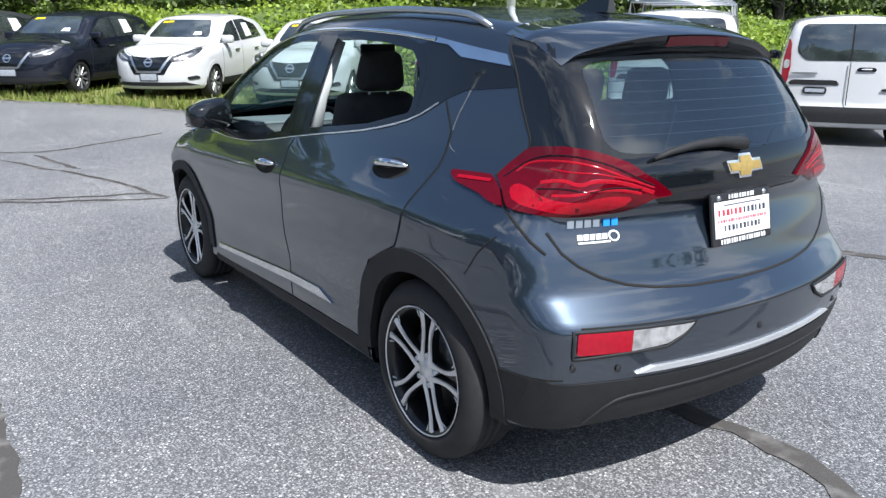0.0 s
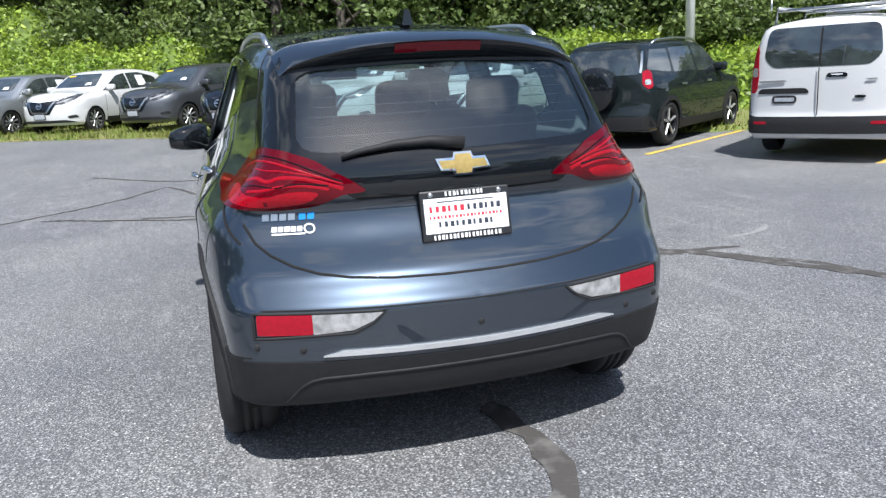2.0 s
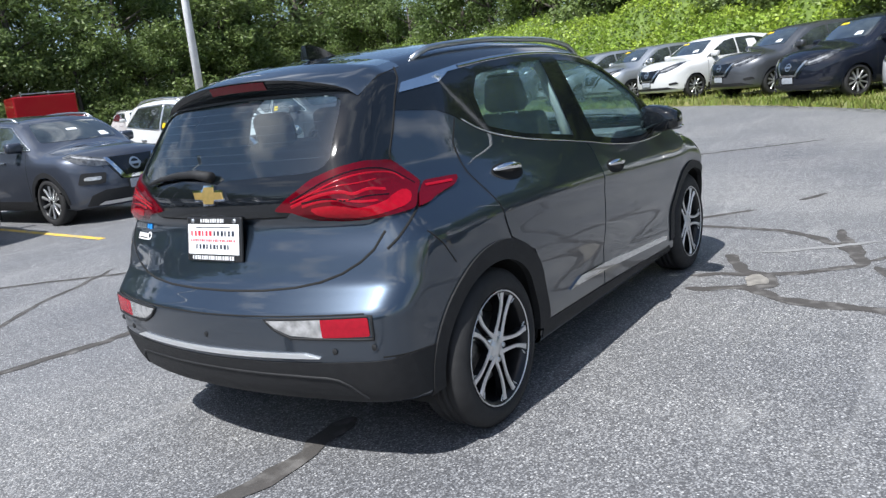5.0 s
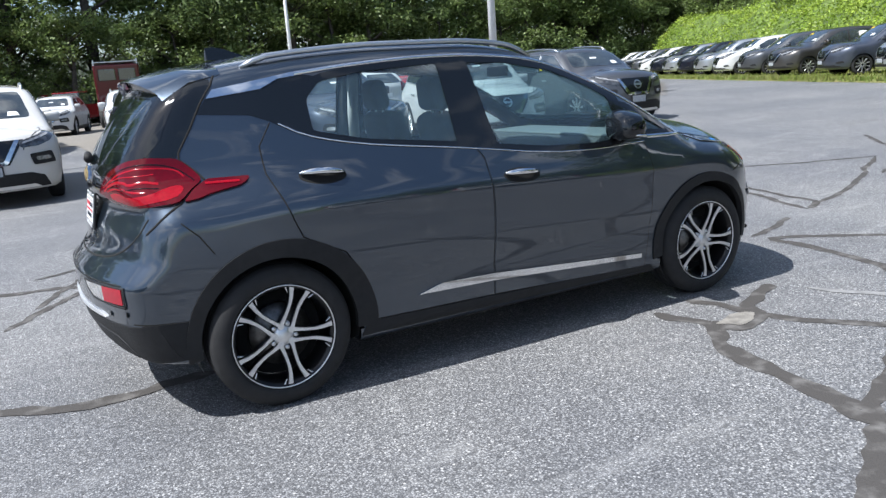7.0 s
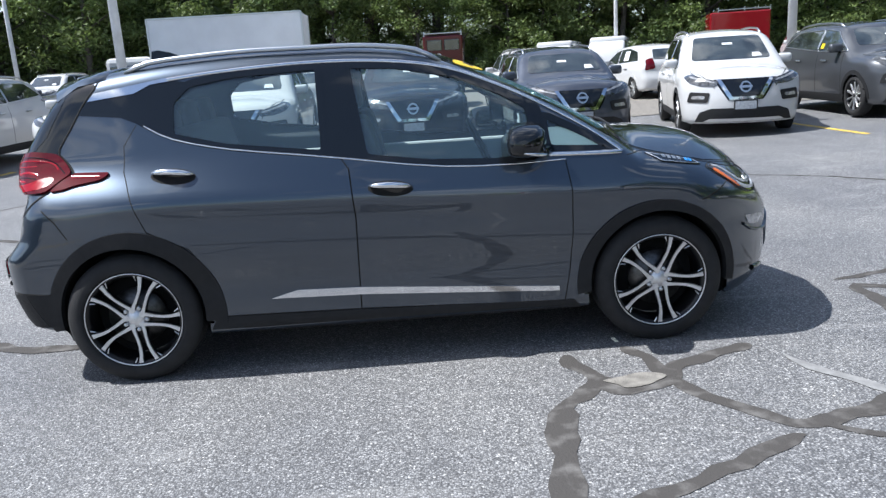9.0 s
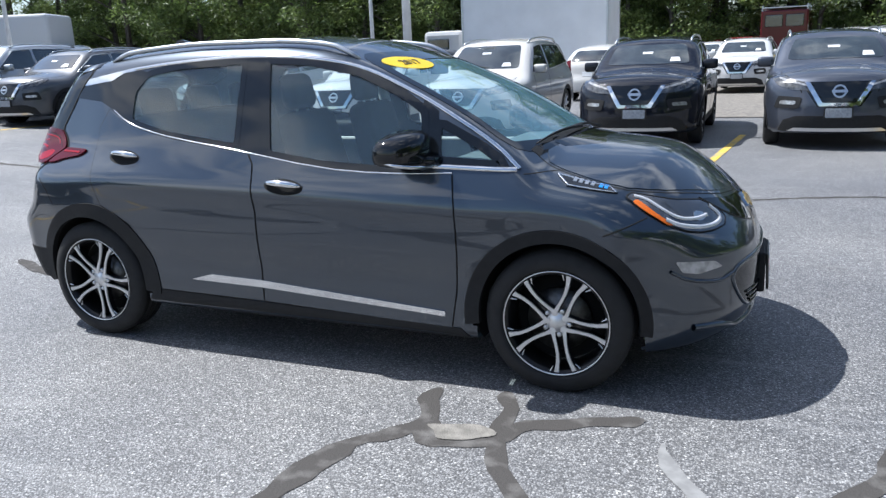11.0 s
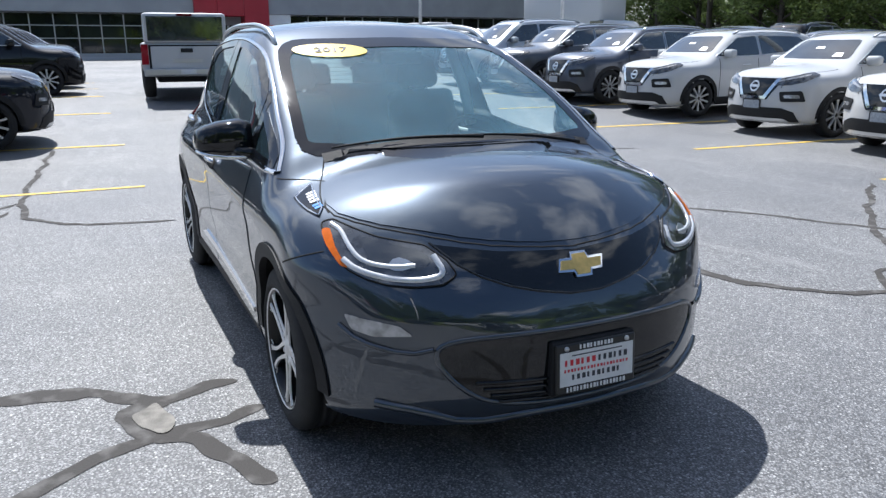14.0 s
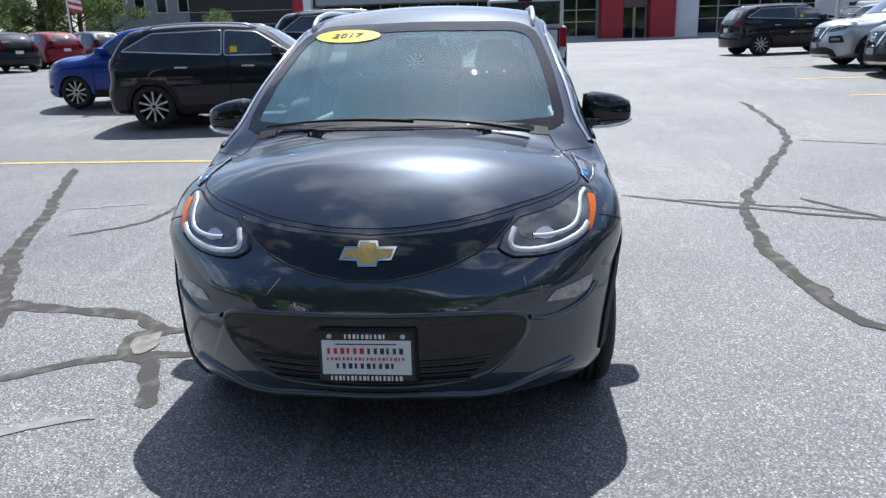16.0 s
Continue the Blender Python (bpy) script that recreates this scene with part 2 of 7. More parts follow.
HERO = Form(
    top=([-1.75, -1.62, -1.45, -1.25, -1.0, -0.6, -0.2, 0.07, 0.31, 0.57, 0.85, 1.10, 1.24, 1.42, 1.6, 1.78, 1.9, 2.0, 2.1],
         [1.43, 1.475, 1.515, 1.545, 1.57, 1.588, 1.583, 1.558, 1.49, 1.385, 1.255, 1.115, 1.045, 1.03, 1.008, 0.952, 0.895, 0.825, 0.72]),
    drop=([-1.7, -1.0, 0.0, 0.6, 1.1, 1.3, 1.6, 1.9], [0.10, 0.08, 0.08, 0.075, 0.09, 0.11, 0.13, 0.06]),
    wide=([0.15, 0.28, 0.4, 0.55, 0.7, 0.85, 0.95, 1.02, 1.1, 1.25, 1.4, 1.5, 1.62], [0.85, 0.852, 0.862, 0.874, 0.88, 0.872, 0.848, 0.822, 0.79, 0.735, 0.675, 0.63, 0.57]),
    low=([-2.0, -1.75, -1.5, -1.2, 0, 1.3, 1.55, 1.8, 2.0], [0.90, 0.935, 0.98, 1.0, 0.992, 1.0, 1.005, 0.985, 0.94]),
    high=([-1.95, -1.75, -1.5, -1.2, -0.6, 0, 0.5, 0.9, 1.3, 1.7], [0.76, 0.80, 0.86, 0.93, 0.985, 1.0, 0.995, 0.975, 0.94, 0.9]),
    nose=([0.1, 0.2, 0.27, 0.38, 0.5, 0.6, 0.66, 0.74, 0.82, 0.95], [1.95, 2.02, 2.07, 2.09, 2.095, 2.085, 2.07, 2.03, 1.965, 1.85]),
    tail=([0.15, 0.28, 0.38, 0.5, 0.62, 0.68, 0.73, 0.82, 0.94, 0.985, 1.06, 1.14, 1.3, 1.42, 1.52],
          [-1.86, -1.955, -2.0, -2.03, -2.035, -1.995, -1.955, -1.925, -1.885, -1.91, -1.905, -1.865, -1.755, -1.665, -1.59]),
    floor=([-2.0, -1.7, -1.3, 1.5, 1.8, 2.1], [0.29, 0.27, 0.215, 0.20, 0.19, 0.215]),
    nose_bow=(0.25, 2.9, 2.0), tail_bow=(0.115, 2.2), crease=crease_hero)


# ---------------------------------------------------------------- mesh tools
def solid(name, verts, faces, mat, parent=None, label="", smooth=True, place=None):
    """One mesh object of the given corners and faces, under parent."""
    me = bpy.data.meshes.new(name)
    me.from_pydata([tuple(map(float, v)) for v in verts], [], [tuple(map(int, f)) for f in faces])
    me.materials.append(mat)
    if smooth:
        me.polygons.foreach_set("use_smooth", np.ones(len(me.polygons), bool))
    me.update()
    ob = new(name, me)
    if place is not None:
        ob.matrix_basis = place
    if parent:
        ob.parent = parent
    return tagged(ob, label)


def part(name, bm, mat, parent=None, label="", smooth=False, place=None):
    """Links a bmesh as one mesh object under a thing or a part."""
    me = bpy.data.meshes.new(name)
    bm.to_mesh(me)
    bm.free()
    me.materials.append(mat)
    if smooth:
        me.polygons.foreach_set("use_smooth", np.ones(len(me.polygons), bool))
    ob = new(name, me)
    if place is not None:
        ob.matrix_basis = place
    if parent:
        ob.parent = parent
    return tagged(ob, label)


def thing(name, label, category, group="", place=None, kind=""):
    ob = new(name)
    ob.empty_display_size = 0.2
    if place is not None:
        ob.matrix_basis = place
    return tagged(ob, label, category, group, kind)


def block(x0, x1, y0, y1, z0, z1, bevel=0.0, bm=None, segments=2):
    bm = bm or bmesh.new()
    made = bmesh.ops.create_cube(bm, size=1, matrix=Matrix.LocRotScale(((x0 + x1) / 2, (y0 + y1) / 2, (z0 + z1) / 2), None, (x1 - x0, y1 - y0, z1 - z0)))
    if bevel:
        edges = list({e for v in made["verts"] for e in v.link_edges})
        bmesh.ops.bevel(bm, geom=edges, offset=bevel, segments=segments, affect="EDGES", profile=0.5)
    return bm


def lathe(profile, n=40, axis="y"):
    """Corners and faces of (radius, along) pairs turned round an axis."""
    verts, faces = [], []
    for r, a in profile:
        for i in range(n):
            c, s = math.cos(2 * math.pi * i / n), math.sin(2 * math.pi * i / n)
            verts.append({"y": (r * c, a, r * s), "z": (r * c, r * s, a), "x": (a, r * c, r * s)}[axis])
    for j in range(len(profile) - 1):
        for i in range(n):
            k = (i + 1) % n
            faces.append((j * n + i, j * n + k, (j + 1) * n + k, (j + 1) * n + i))
    return verts, faces


def arc(radius, y0, y1, a0=-12, a1=192, n=28):
    """The curved lining of a wheel well, open below, with its back wall."""
    ts = [radians(a0 + (a1 - a0) * i / n) for i in range(n + 1)]
    verts = [(radius * math.cos(t), y, radius * math.sin(t)) for t in ts for y in (y0, y1)] + [(0, y0, 0)]
    faces = [(2 * i, 2 * i + 2, 2 * i + 3, 2 * i + 1) for i in range(n)] + [(2 * n + 2, 2 * i + 2, 2 * i) for i in range(n)]
    return verts, faces


def tube(path, radius, n=8):
    """A round bar along a path; radius is one number or one per point."""
    path = [Vector(p) for p in path]
    radii = radius if hasattr(radius, "__len__") else [radius] * len(path)
    verts, faces = [], []
    for i, p in enumerate(path):
        t = (path[min(i + 1, len(path) - 1)] - path[max(i - 1, 0)]).normalized()
        a = t.cross(Vector((0, 0, 1)) if abs(t.z) < 0.9 else Vector((1, 0, 0))).normalized()
        b = t.cross(a)
        verts += [p + radii[i] * (math.cos(2 * math.pi * k / n) * a + math.sin(2 * math.pi * k / n) * b) for k in range(n)]
    for i in range(len(path) - 1):
        for k in range(n):
            m = (k + 1) % n
            faces.append((i * n + k, i * n + m, (i + 1) * n + m, (i + 1) * n + k))
    faces += [tuple(range(n))[::-1], tuple(range((len(path) - 1) * n, len(path) * n))]
    return verts, faces


def merge(*pieces):
    """Several (corners, faces) as one."""
    verts, faces = [], []
    for v, f in pieces:
        k = len(verts)
        verts += list(v)
        faces += [tuple(i + k for i in q) for q in f]
    return verts, faces


def rounded(poly, times=2, closed=True):
    """Corner-cutting, to round a drawn outline."""
    p = [tuple(map(float, q)) for q in poly]
    for _ in range(times):
        out = [] if closed else [p[0]]
        for a, b in zip(p, p[1:] + p[:1] if closed else p[1:]):
            out += [(0.75 * a[0] + 0.25 * b[0], 0.75 * a[1] + 0.25 * b[1]), (0.25 * a[0] + 0.75 * b[0], 0.25 * a[1] + 0.75 * b[1])]
        p = out if closed else out + [p[-1]]
    return p


def eased(poly, r=0.03):
    """The outline with its corners rounded within r of each."""
    out, m = [], len(poly)
    for i in range(m):
        p, a, b = Vector(poly[i]), Vector(poly[i - 1]), Vector(poly[(i + 1) % m])
        ra, rb = min(r, (a - p).length * 0.4), min(r, (b - p).length * 0.4)
        s, e = p + (a - p).normalized() * ra, p + (b - p).normalized() * rb
        out += [tuple(s), tuple(s * 0.25 + p * 0.5 + e * 0.25), tuple(e)]
    return out


def inset(poly, d):
    """The outline moved inwards by d."""
    area = sum(a[0] * b[1] - b[0] * a[1] for a, b in zip(poly, poly[1:] + poly[:1]))
    sign = 1 if area > 0 else -1
    out = []
    for i, p in enumerate(poly):
        a, b = poly[i - 1], poly[(i + 1) % len(poly)]
        e1, e2 = Vector((p[0] - a[0], p[1] - a[1])), Vector((b[0] - p[0], b[1] - p[1]))
        if e1.length < 1e-6 or e2.length < 1e-6:
            out.append(p)
            continue
        n1, n2 = Vector((-e1.y, e1.x)).normalized() * sign, Vector((-e2.y, e2.x)).normalized() * sign
        m = n1 + n2
        m = m / max(m.length_squared / 2, 0.5) if m.length > 1e-6 else n1
        out.append((p[0] + d * m.x, p[1] + d * m.y))
    return out


def within(poly, x, y):
    """Which of the points lie in the outline."""
    x, y, hit = np.asarray(x), np.asarray(y), np.zeros(np.shape(x), bool)
    for (ax, ay), (bx, by) in zip(poly, poly[1:] + poly[:1]):
        cross = (ay > y) != (by > y)
        hit ^= cross & (x < (bx - ax) * (y - ay) / (by - ay + 1e-12) + ax)
    return hit


def clip_to(poly, axis, bound, keep_less):
    out = []
    for i, p in enumerate(poly):
        q = poly[i - 1]
        inp, inq = (p[axis] <= bound) == keep_less or p[axis] == bound, (q[axis] <= bound) == keep_less or q[axis] == bound
        if inp != inq:
            t = (bound - q[axis]) / (p[axis] - q[axis])
            out.append((q[0] + t * (p[0] - q[0]), q[1] + t * (p[1] - q[1])))
        if inp:
            out.append(p)
    return out


def view_axes(view):
    """The way out of the body and the picture's axes of a view: right, left, rear, front, top, or degrees round the corner."""
    if view == "top":
        return Vector((0, 0, 1)), Vector((1, 0, 0)), Vector((0, 1, 0))
    if view in ("right", "left"):
        return Vector((0, -1 if view == "right" else 1, 0)), Vector((1, 0, 0)), Vector((0, 0, 1))
    if view in ("rear", "front"):
        return Vector((-1 if view == "rear" else 1, 0, 0)), Vector((0, 1, 0)), Vector((0, 0, 1))
    a = radians(view)
    return Vector((math.cos(a), math.sin(a), 0)), Vector((-math.sin(a), math.cos(a), 0)), Vector((0, 0, 1))


def on_skin(form, points, view):
    """Points drawn in a view, laid on the skin: places and normals."""
    out, u, v = (np.array(a) for a in view_axes(view))
    pts = np.array(points, float)
    starts = 3.2 * out + pts[:, :1] * u + pts[:, 1:2] * v
    p = form.meet(starts, np.broadcast_to(-out, starts.shape), 3.4, 48)
    return p, form.normal(np.nan_to_num(p))


def panel(form, poly, view, lift=0.003, cell=0.025, depth=0.008, flip=False):
    """A panel of the drawn outline that follows the skin, proud of it by lift, with edges depth deep; poly may be a list of outlines."""
    keys, pts, faces = {}, [], []

    def corner(p):
        k = (round(p[0], 4), round(p[1], 4))
        if k not in keys:
            keys[k] = len(pts)
            pts.append(p)
        return keys[k]

    for one in poly if isinstance(poly[0], list) else [list(poly)]:
        lo, hi = np.min(one, 0), np.max(one, 0)
        for j in range(int(math.floor(lo[1] / cell)), int(math.ceil(hi[1] / cell))):
            row = clip_to(clip_to(one, 1, j * cell, False), 1, (j + 1) * cell, True)
            if len(row) < 3:
                continue
            xs = [p[0] for p in row]
            for i in range(int(math.floor(min(xs) / cell)), int(math.ceil(max(xs) / cell))):
                q = clip_to(clip_to(row, 0, i * cell, False), 0, (i + 1) * cell, True)
                ids = []
                for p in q:
                    c = corner(p)
                    if c not in ids:
                        ids.append(c)
                if len(ids) >= 3:
                    faces.append(ids)
    place, normal = on_skin(form, pts, view)
    good = ~np.isnan(place[:, 0])
    faces = [f for f in faces if all(good[i] for i in f)]
    top = np.nan_to_num(place) + lift * normal
    out, u, v = view_axes(view)
    turned = u.cross(v).dot(out) > 0
    ccw = []
    for f in faces:
        a = sum(pts[f[k - 1]][0] * pts[f[k]][1] - pts[f[k]][0] * pts[f[k - 1]][1] for k in range(len(f)))
        ccw.append(f if (a > 0) == turned else f[::-1])
    edges = {}
    for f in ccw:
        for a, b in zip(f, f[1:] + f[:1]):
            edges[(a, b)] = edges.get((a, b), 0) + 1
    verts = list(top)
    rim = [(a, b) for (a, b) in edges if (b, a) not in edges]
    for a, b in rim:
        k = len(verts)
        verts += [top[a], top[b], top[b] - depth * normal[b], top[a] - depth * normal[a]]
        ccw.append([k + 1, k, k + 3, k + 2])
    return verts, ccw


def mirrored(piece):
    v, f = piece
    return [(p[0], -p[1], p[2]) for p in v], [tuple(q)[::-1] for q in f]


def bead(form, line, view, wide, high, lift=0.0, step=0.025, closed=False):
    """A rounded strip along a drawn line on the skin."""
    pts = [tuple(p) for p in line] + ([tuple(line[0])] if closed else [])
    dense = [pts[0]]
    for a, b in zip(pts, pts[1:]):
        k = max(1, int(math.hypot(b[0] - a[0], b[1] - a[1]) / step))
        dense += [(a[0] + (b[0] - a[0]) * t / k, a[1] + (b[1] - a[1]) * t / k) for t in range(1, k + 1)]
    p, n = on_skin(form, dense, view)
    ok = ~np.isnan(p[:, 0])
    p, n = p[ok], n[ok]
    verts, faces = [], []
    ring = [(-0.5, 0.0), (-0.42, 0.7), (0, 1.0), (0.42, 0.7), (0.5, 0.0)]
    for i in range(len(p)):
        t = p[min(i + 1, len(p) - 1)] - p[max(i - 1, 0)]
        s = np.cross(n[i], t)
        s = s / max(np.linalg.norm(s), 1e-9)
        w = wide[min(i * len(wide) // len(p), len(wide) - 1)] if hasattr(wide, "__len__") else wide
        verts += [p[i] + s * w * a + n[i] * (lift + high * b) for a, b in ring]
    for i in range(len(p) - 1):
        for k in range(4):
            a = i * 5 + k
            faces.append((a, a + 5, a + 6, a + 1))
    return verts, faces


def shell(form, keep, around=150, along=150, spine=(-1.0, 1.0), centre=0.62):
    """The whole skin by rays from a spine inside it; keep(places, normals) says which faces stay."""
    lean = np.concatenate([np.linspace(-90, 0, along // 3)[:-1], np.zeros(along // 3), np.linspace(0, 90, along // 3)[1:]])
    xs = np.concatenate([np.full(along // 3 - 1, spine[0]), np.linspace(*spine, along // 3), np.full(along // 3 - 1, spine[1])])
    ring = np.linspace(0, 2 * math.pi, around, endpoint=False) + math.pi / around
    lean = np.radians(np.clip(lean, -89.97, 89.97))
    way = np.stack([np.sin(lean)[:, None] + 0 * ring, np.cos(lean)[:, None] * np.cos(ring), np.cos(lean)[:, None] * np.sin(ring)], -1).reshape(-1, 3)
    start = np.stack([np.repeat(xs, around), np.zeros(len(way)), np.full(len(way), centre)], -1)
    lo, hi = np.zeros(len(way)), np.full(len(way), 4.0)
    for _ in range(34):
        mid = (lo + hi) / 2
        inside = form.f(*(start + mid[:, None] * way).T) < 0
        lo, hi = np.where(inside, mid, lo), np.where(inside, hi, mid)
    p = start + lo[:, None] * way
    rows, i = len(xs), np.arange(around)
    faces = np.concatenate([np.stack([r * around + i, r * around + (i + 1) % around, (r + 1) * around + (i + 1) % around, (r + 1) * around + i], -1) for r in range(rows - 1)])
    stays = keep(p[faces].mean(1), form.normal(p[faces].mean(1)))
    return p, faces[stays][:, ::-1]


def lettering(text, size, mat, parent, place, name="lettering", deep=0.001, stretch=1.0, label=""):
    """Words in the built-in font, turned into a mesh."""
    c = bpy.data.curves.new(name, "FONT")
    c.body, c.size, c.extrude, c.align_x, c.align_y, c.resolution_u = text, size, deep, "CENTER", "CENTER", 2
    tmp = bpy.data.objects.new(name, c)
    scene.collection.objects.link(tmp)
    me = bpy.data.meshes.new_from_object(tmp.evaluated_get(bpy.context.evaluated_depsgraph_get()))
    bpy.data.objects.remove(tmp)
    me.materials.clear()
    me.materials.append(mat)
    me.transform(Matrix.Diagonal((stretch, 1, 1, 1)))
    ob = new(name, me)
    ob.matrix_basis = place
    ob.parent = parent
    return tagged(ob, label)


# ---------------------------------------------------------------- the lot
def land(x, y):
    """Height of the lot: level round the hero car, rising gently past it."""
    return np.hypot(0.035 * np.clip(np.asarray(x) - 3.8, 0, 12), 0.008 * np.clip(np.asarray(y) - 1.5, 0, 14)) + 0.045 * np.clip(-6 - np.asarray(x), 0, 9) + 0.006 * np.clip(-15 - np.asarray(x), 0, 40)


def asphalt_material():
    m = bpy.data.materials.new("worn grey asphalt")
    m.use_nodes = True
    n, l = m.node_tree.nodes, m.node_tree.links
    p = n["Principled BSDF"]
    at = n.new("ShaderNodeTexCoord")

    def noise_at(scale, detail, rough=0.6):
        t = n.new("ShaderNodeTexNoise")
        t.inputs["Scale"].default_value, t.inputs["Detail"].default_value, t.inputs["Roughness"].default_value = scale, detail, rough
        l.new(at.outputs["Object"], t.inputs["Vector"])
        return t.outputs["Fac"]

    def spread(value, a, b, lo=0.0, hi=1.0):
        r = n.new("ShaderNodeMapRange")
        r.inputs["From Min"].default_value, r.inputs["From Max"].default_value = a, b
        r.inputs["To Min"].default_value, r.inputs["To Max"].default_value = lo, hi
        l.new(value, r.inputs["Value"])
        return r.outputs[0]

    def blend(fac, c1, c2, mode="MIX"):
        x = n.new("ShaderNodeMixRGB")
        x.blend_type = mode
        for key, c in (("Color1", c1), ("Color2", c2)):
            if isinstance(c, tuple):
                x.inputs[key].default_value = (*c, 1)
            else:
                l.new(c, x.inputs[key])
        if isinstance(fac, float):
            x.inputs["Fac"].default_value = fac
        else:
            l.new(fac, x.inputs["Fac"])
        return x.outputs[0]

    stones = n.new("ShaderNodeTexVoronoi")
    stones.inputs["Scale"].default_value = 120
    l.new(at.outputs["Object"], stones.inputs["Vector"])
    tone = n.new("ShaderNodeSeparateColor")
    l.new(stones.outputs["Color"], tone.inputs[0])
    grain = blend(spread(tone.outputs[0], 0.0, 1.0), (0.085, 0.087, 0.093), (0.36, 0.361, 0.366))
    grain = blend(spread(stones.outputs["Distance"], 0.3, 0.75), grain, (0.09, 0.09, 0.094))
    chips = n.new("ShaderNodeTexVoronoi")
    chips.inputs["Scale"].default_value = 80
    l.new(at.outputs["Object"], chips.inputs["Vector"])
    chip = n.new("ShaderNodeSeparateColor")
    l.new(chips.outputs["Color"], chip.inputs[0])
    pale_chip = spread(chip.outputs[1], 0.86, 0.91, 0.0, 0.9)
    core = spread(chips.outputs["Distance"], 0.5, 0.3)
    both_on = n.new("ShaderNodeMath")
    both_on.operation = "MULTIPLY"
    l.new(pale_chip, both_on.inputs[0])
    l.new(core, both_on.inputs[1])
    grain = blend(both_on.outputs[0], grain, (0.5, 0.497, 0.49))
    dark_chip = n.new("ShaderNodeMath")
    dark_chip.operation = "MULTIPLY"
    l.new(spread(chip.outputs[2], 0.8, 0.84), dark_chip.inputs[0])
    l.new(core, dark_chip.inputs[1])
    grain = blend(dark_chip.outputs[0], grain, (0.07, 0.07, 0.073))
    wear_map = n.new("ShaderNodeMapping")
    wear_map.inputs["Rotation"].default_value, wear_map.inputs["Scale"].default_value = (0, 0, 0.5), (0.5, 2.6, 1.0)
    wear = n.new("ShaderNodeTexNoise")
    wear.inputs["Scale"].default_value, wear.inputs["Detail"].default_value, wear.inputs["Roughness"].default_value = 1.3, 9, 0.72
    l.new(at.outputs["Object"], wear_map.inputs[0])
    l.new(wear_map.outputs[0], wear.inputs["Vector"])
    grain = blend(spread(wear.outputs["Fac"], 0.56, 0.74, 0.0, 0.4), grain, (0.42, 0.415, 0.405))
    patchy = blend(spread(noise_at(0.35, 6), 0.38, 0.66), (0.785, 0.795, 0.82), (1.13, 1.12, 1.09))
    fleck = blend(spread(noise_at(2.2, 8, 0.7), 0.58, 0.72), (1.0, 1.0, 1.0), (1.3, 1.29, 1.26))
    stain = blend(spread(noise_at(0.9, 5), 0.62, 0.75), (1.0, 1.0, 1.0), (0.72, 0.71, 0.7))
    c = blend(1.0, grain, patchy, "MULTIPLY")
    c = blend(1.0, c, fleck, "MULTIPLY")
    c = blend(1.0, c, stain, "MULTIPLY")
    l.new(c, p.inputs["Base Color"])
    p.inputs["Roughness"].default_value = 0.62
    p.inputs["Specular IOR Level"].default_value = 0.5
    b = n.new("ShaderNodeBump")
    b.inputs["Strength"].default_value, b.inputs["Distance"].default_value = 0.75, 0.004
    l.new(stones.outputs["Distance"], b.inputs["Height"])
    l.new(b.outputs[0], p.inputs["Normal"])
    return m


ASPHALT = asphalt_material()
SEALANT = material("dark crack sealant", (0.066, 0.062, 0.059), 0.85, other=(0.15, 0.144, 0.138), spread=(0.5, 0.72), scale=9, bump=0.3, bump_scale=90, spec=0.15)
PALE_PATCH = material("pale worn patch", (0.25, 0.235, 0.21), 0.9, vary=0.4, scale=18, bump=0.4, bump_scale=120)
YELLOW_LINE = material("worn yellow line paint", (0.66, 0.44, 0.04), 0.7, other=(0.32, 0.28, 0.17), scale=9, spread=(0.46, 0.68), bump=0.2, bump_scale=120)
WHITE_LINE = material("scuffed pale mark", (0.25, 0.25, 0.248), 0.8, other=(0.19, 0.19, 0.19), scale=16, spread=(0.4, 0.6))
GRASS = material("mown grass", (0.11, 0.16, 0.025), 0.8, other=(0.2, 0.18, 0.07), scale=2.2, bump=0.4, bump_scale=60)
BLADE = material("grass blades", (0.15, 0.22, 0.03), 0.6, other=(0.22, 0.22, 0.06), scale=2, island=0.35)
GRAVEL = material("grey gravel", (0.25, 0.23, 0.2), 0.9, other=(0.12, 0.11, 0.1), scale=14, bump=0.8, bump_scale=40)

# one sheet to the horizon, finer near the middle
steps = np.concatenate([np.linspace(-900, -80, 12)[:-1], np.linspace(-80, 60, 141), np.linspace(60, 900, 12)[1:]])
gx, gy = np.meshgrid(steps, steps, indexing="ij")
gz = land(gx, gy) - np.clip((np.hypot(gx, gy) - 120) / 400, 0, 2)
k = len(steps)
index = np.arange(k * k).reshape(k, k)
quads = np.stack([index[:-1, :-1], index[1:, :-1], index[1:, 1:], index[:-1, 1:]], -1).reshape(-1, 4)
ground = solid("ground", np.stack([gx, gy, gz], -1).reshape(-1, 3), quads, ASPHALT)
tagged(ground, "worn grey asphalt lot with exposed aggregate", "ground", kind="structure")


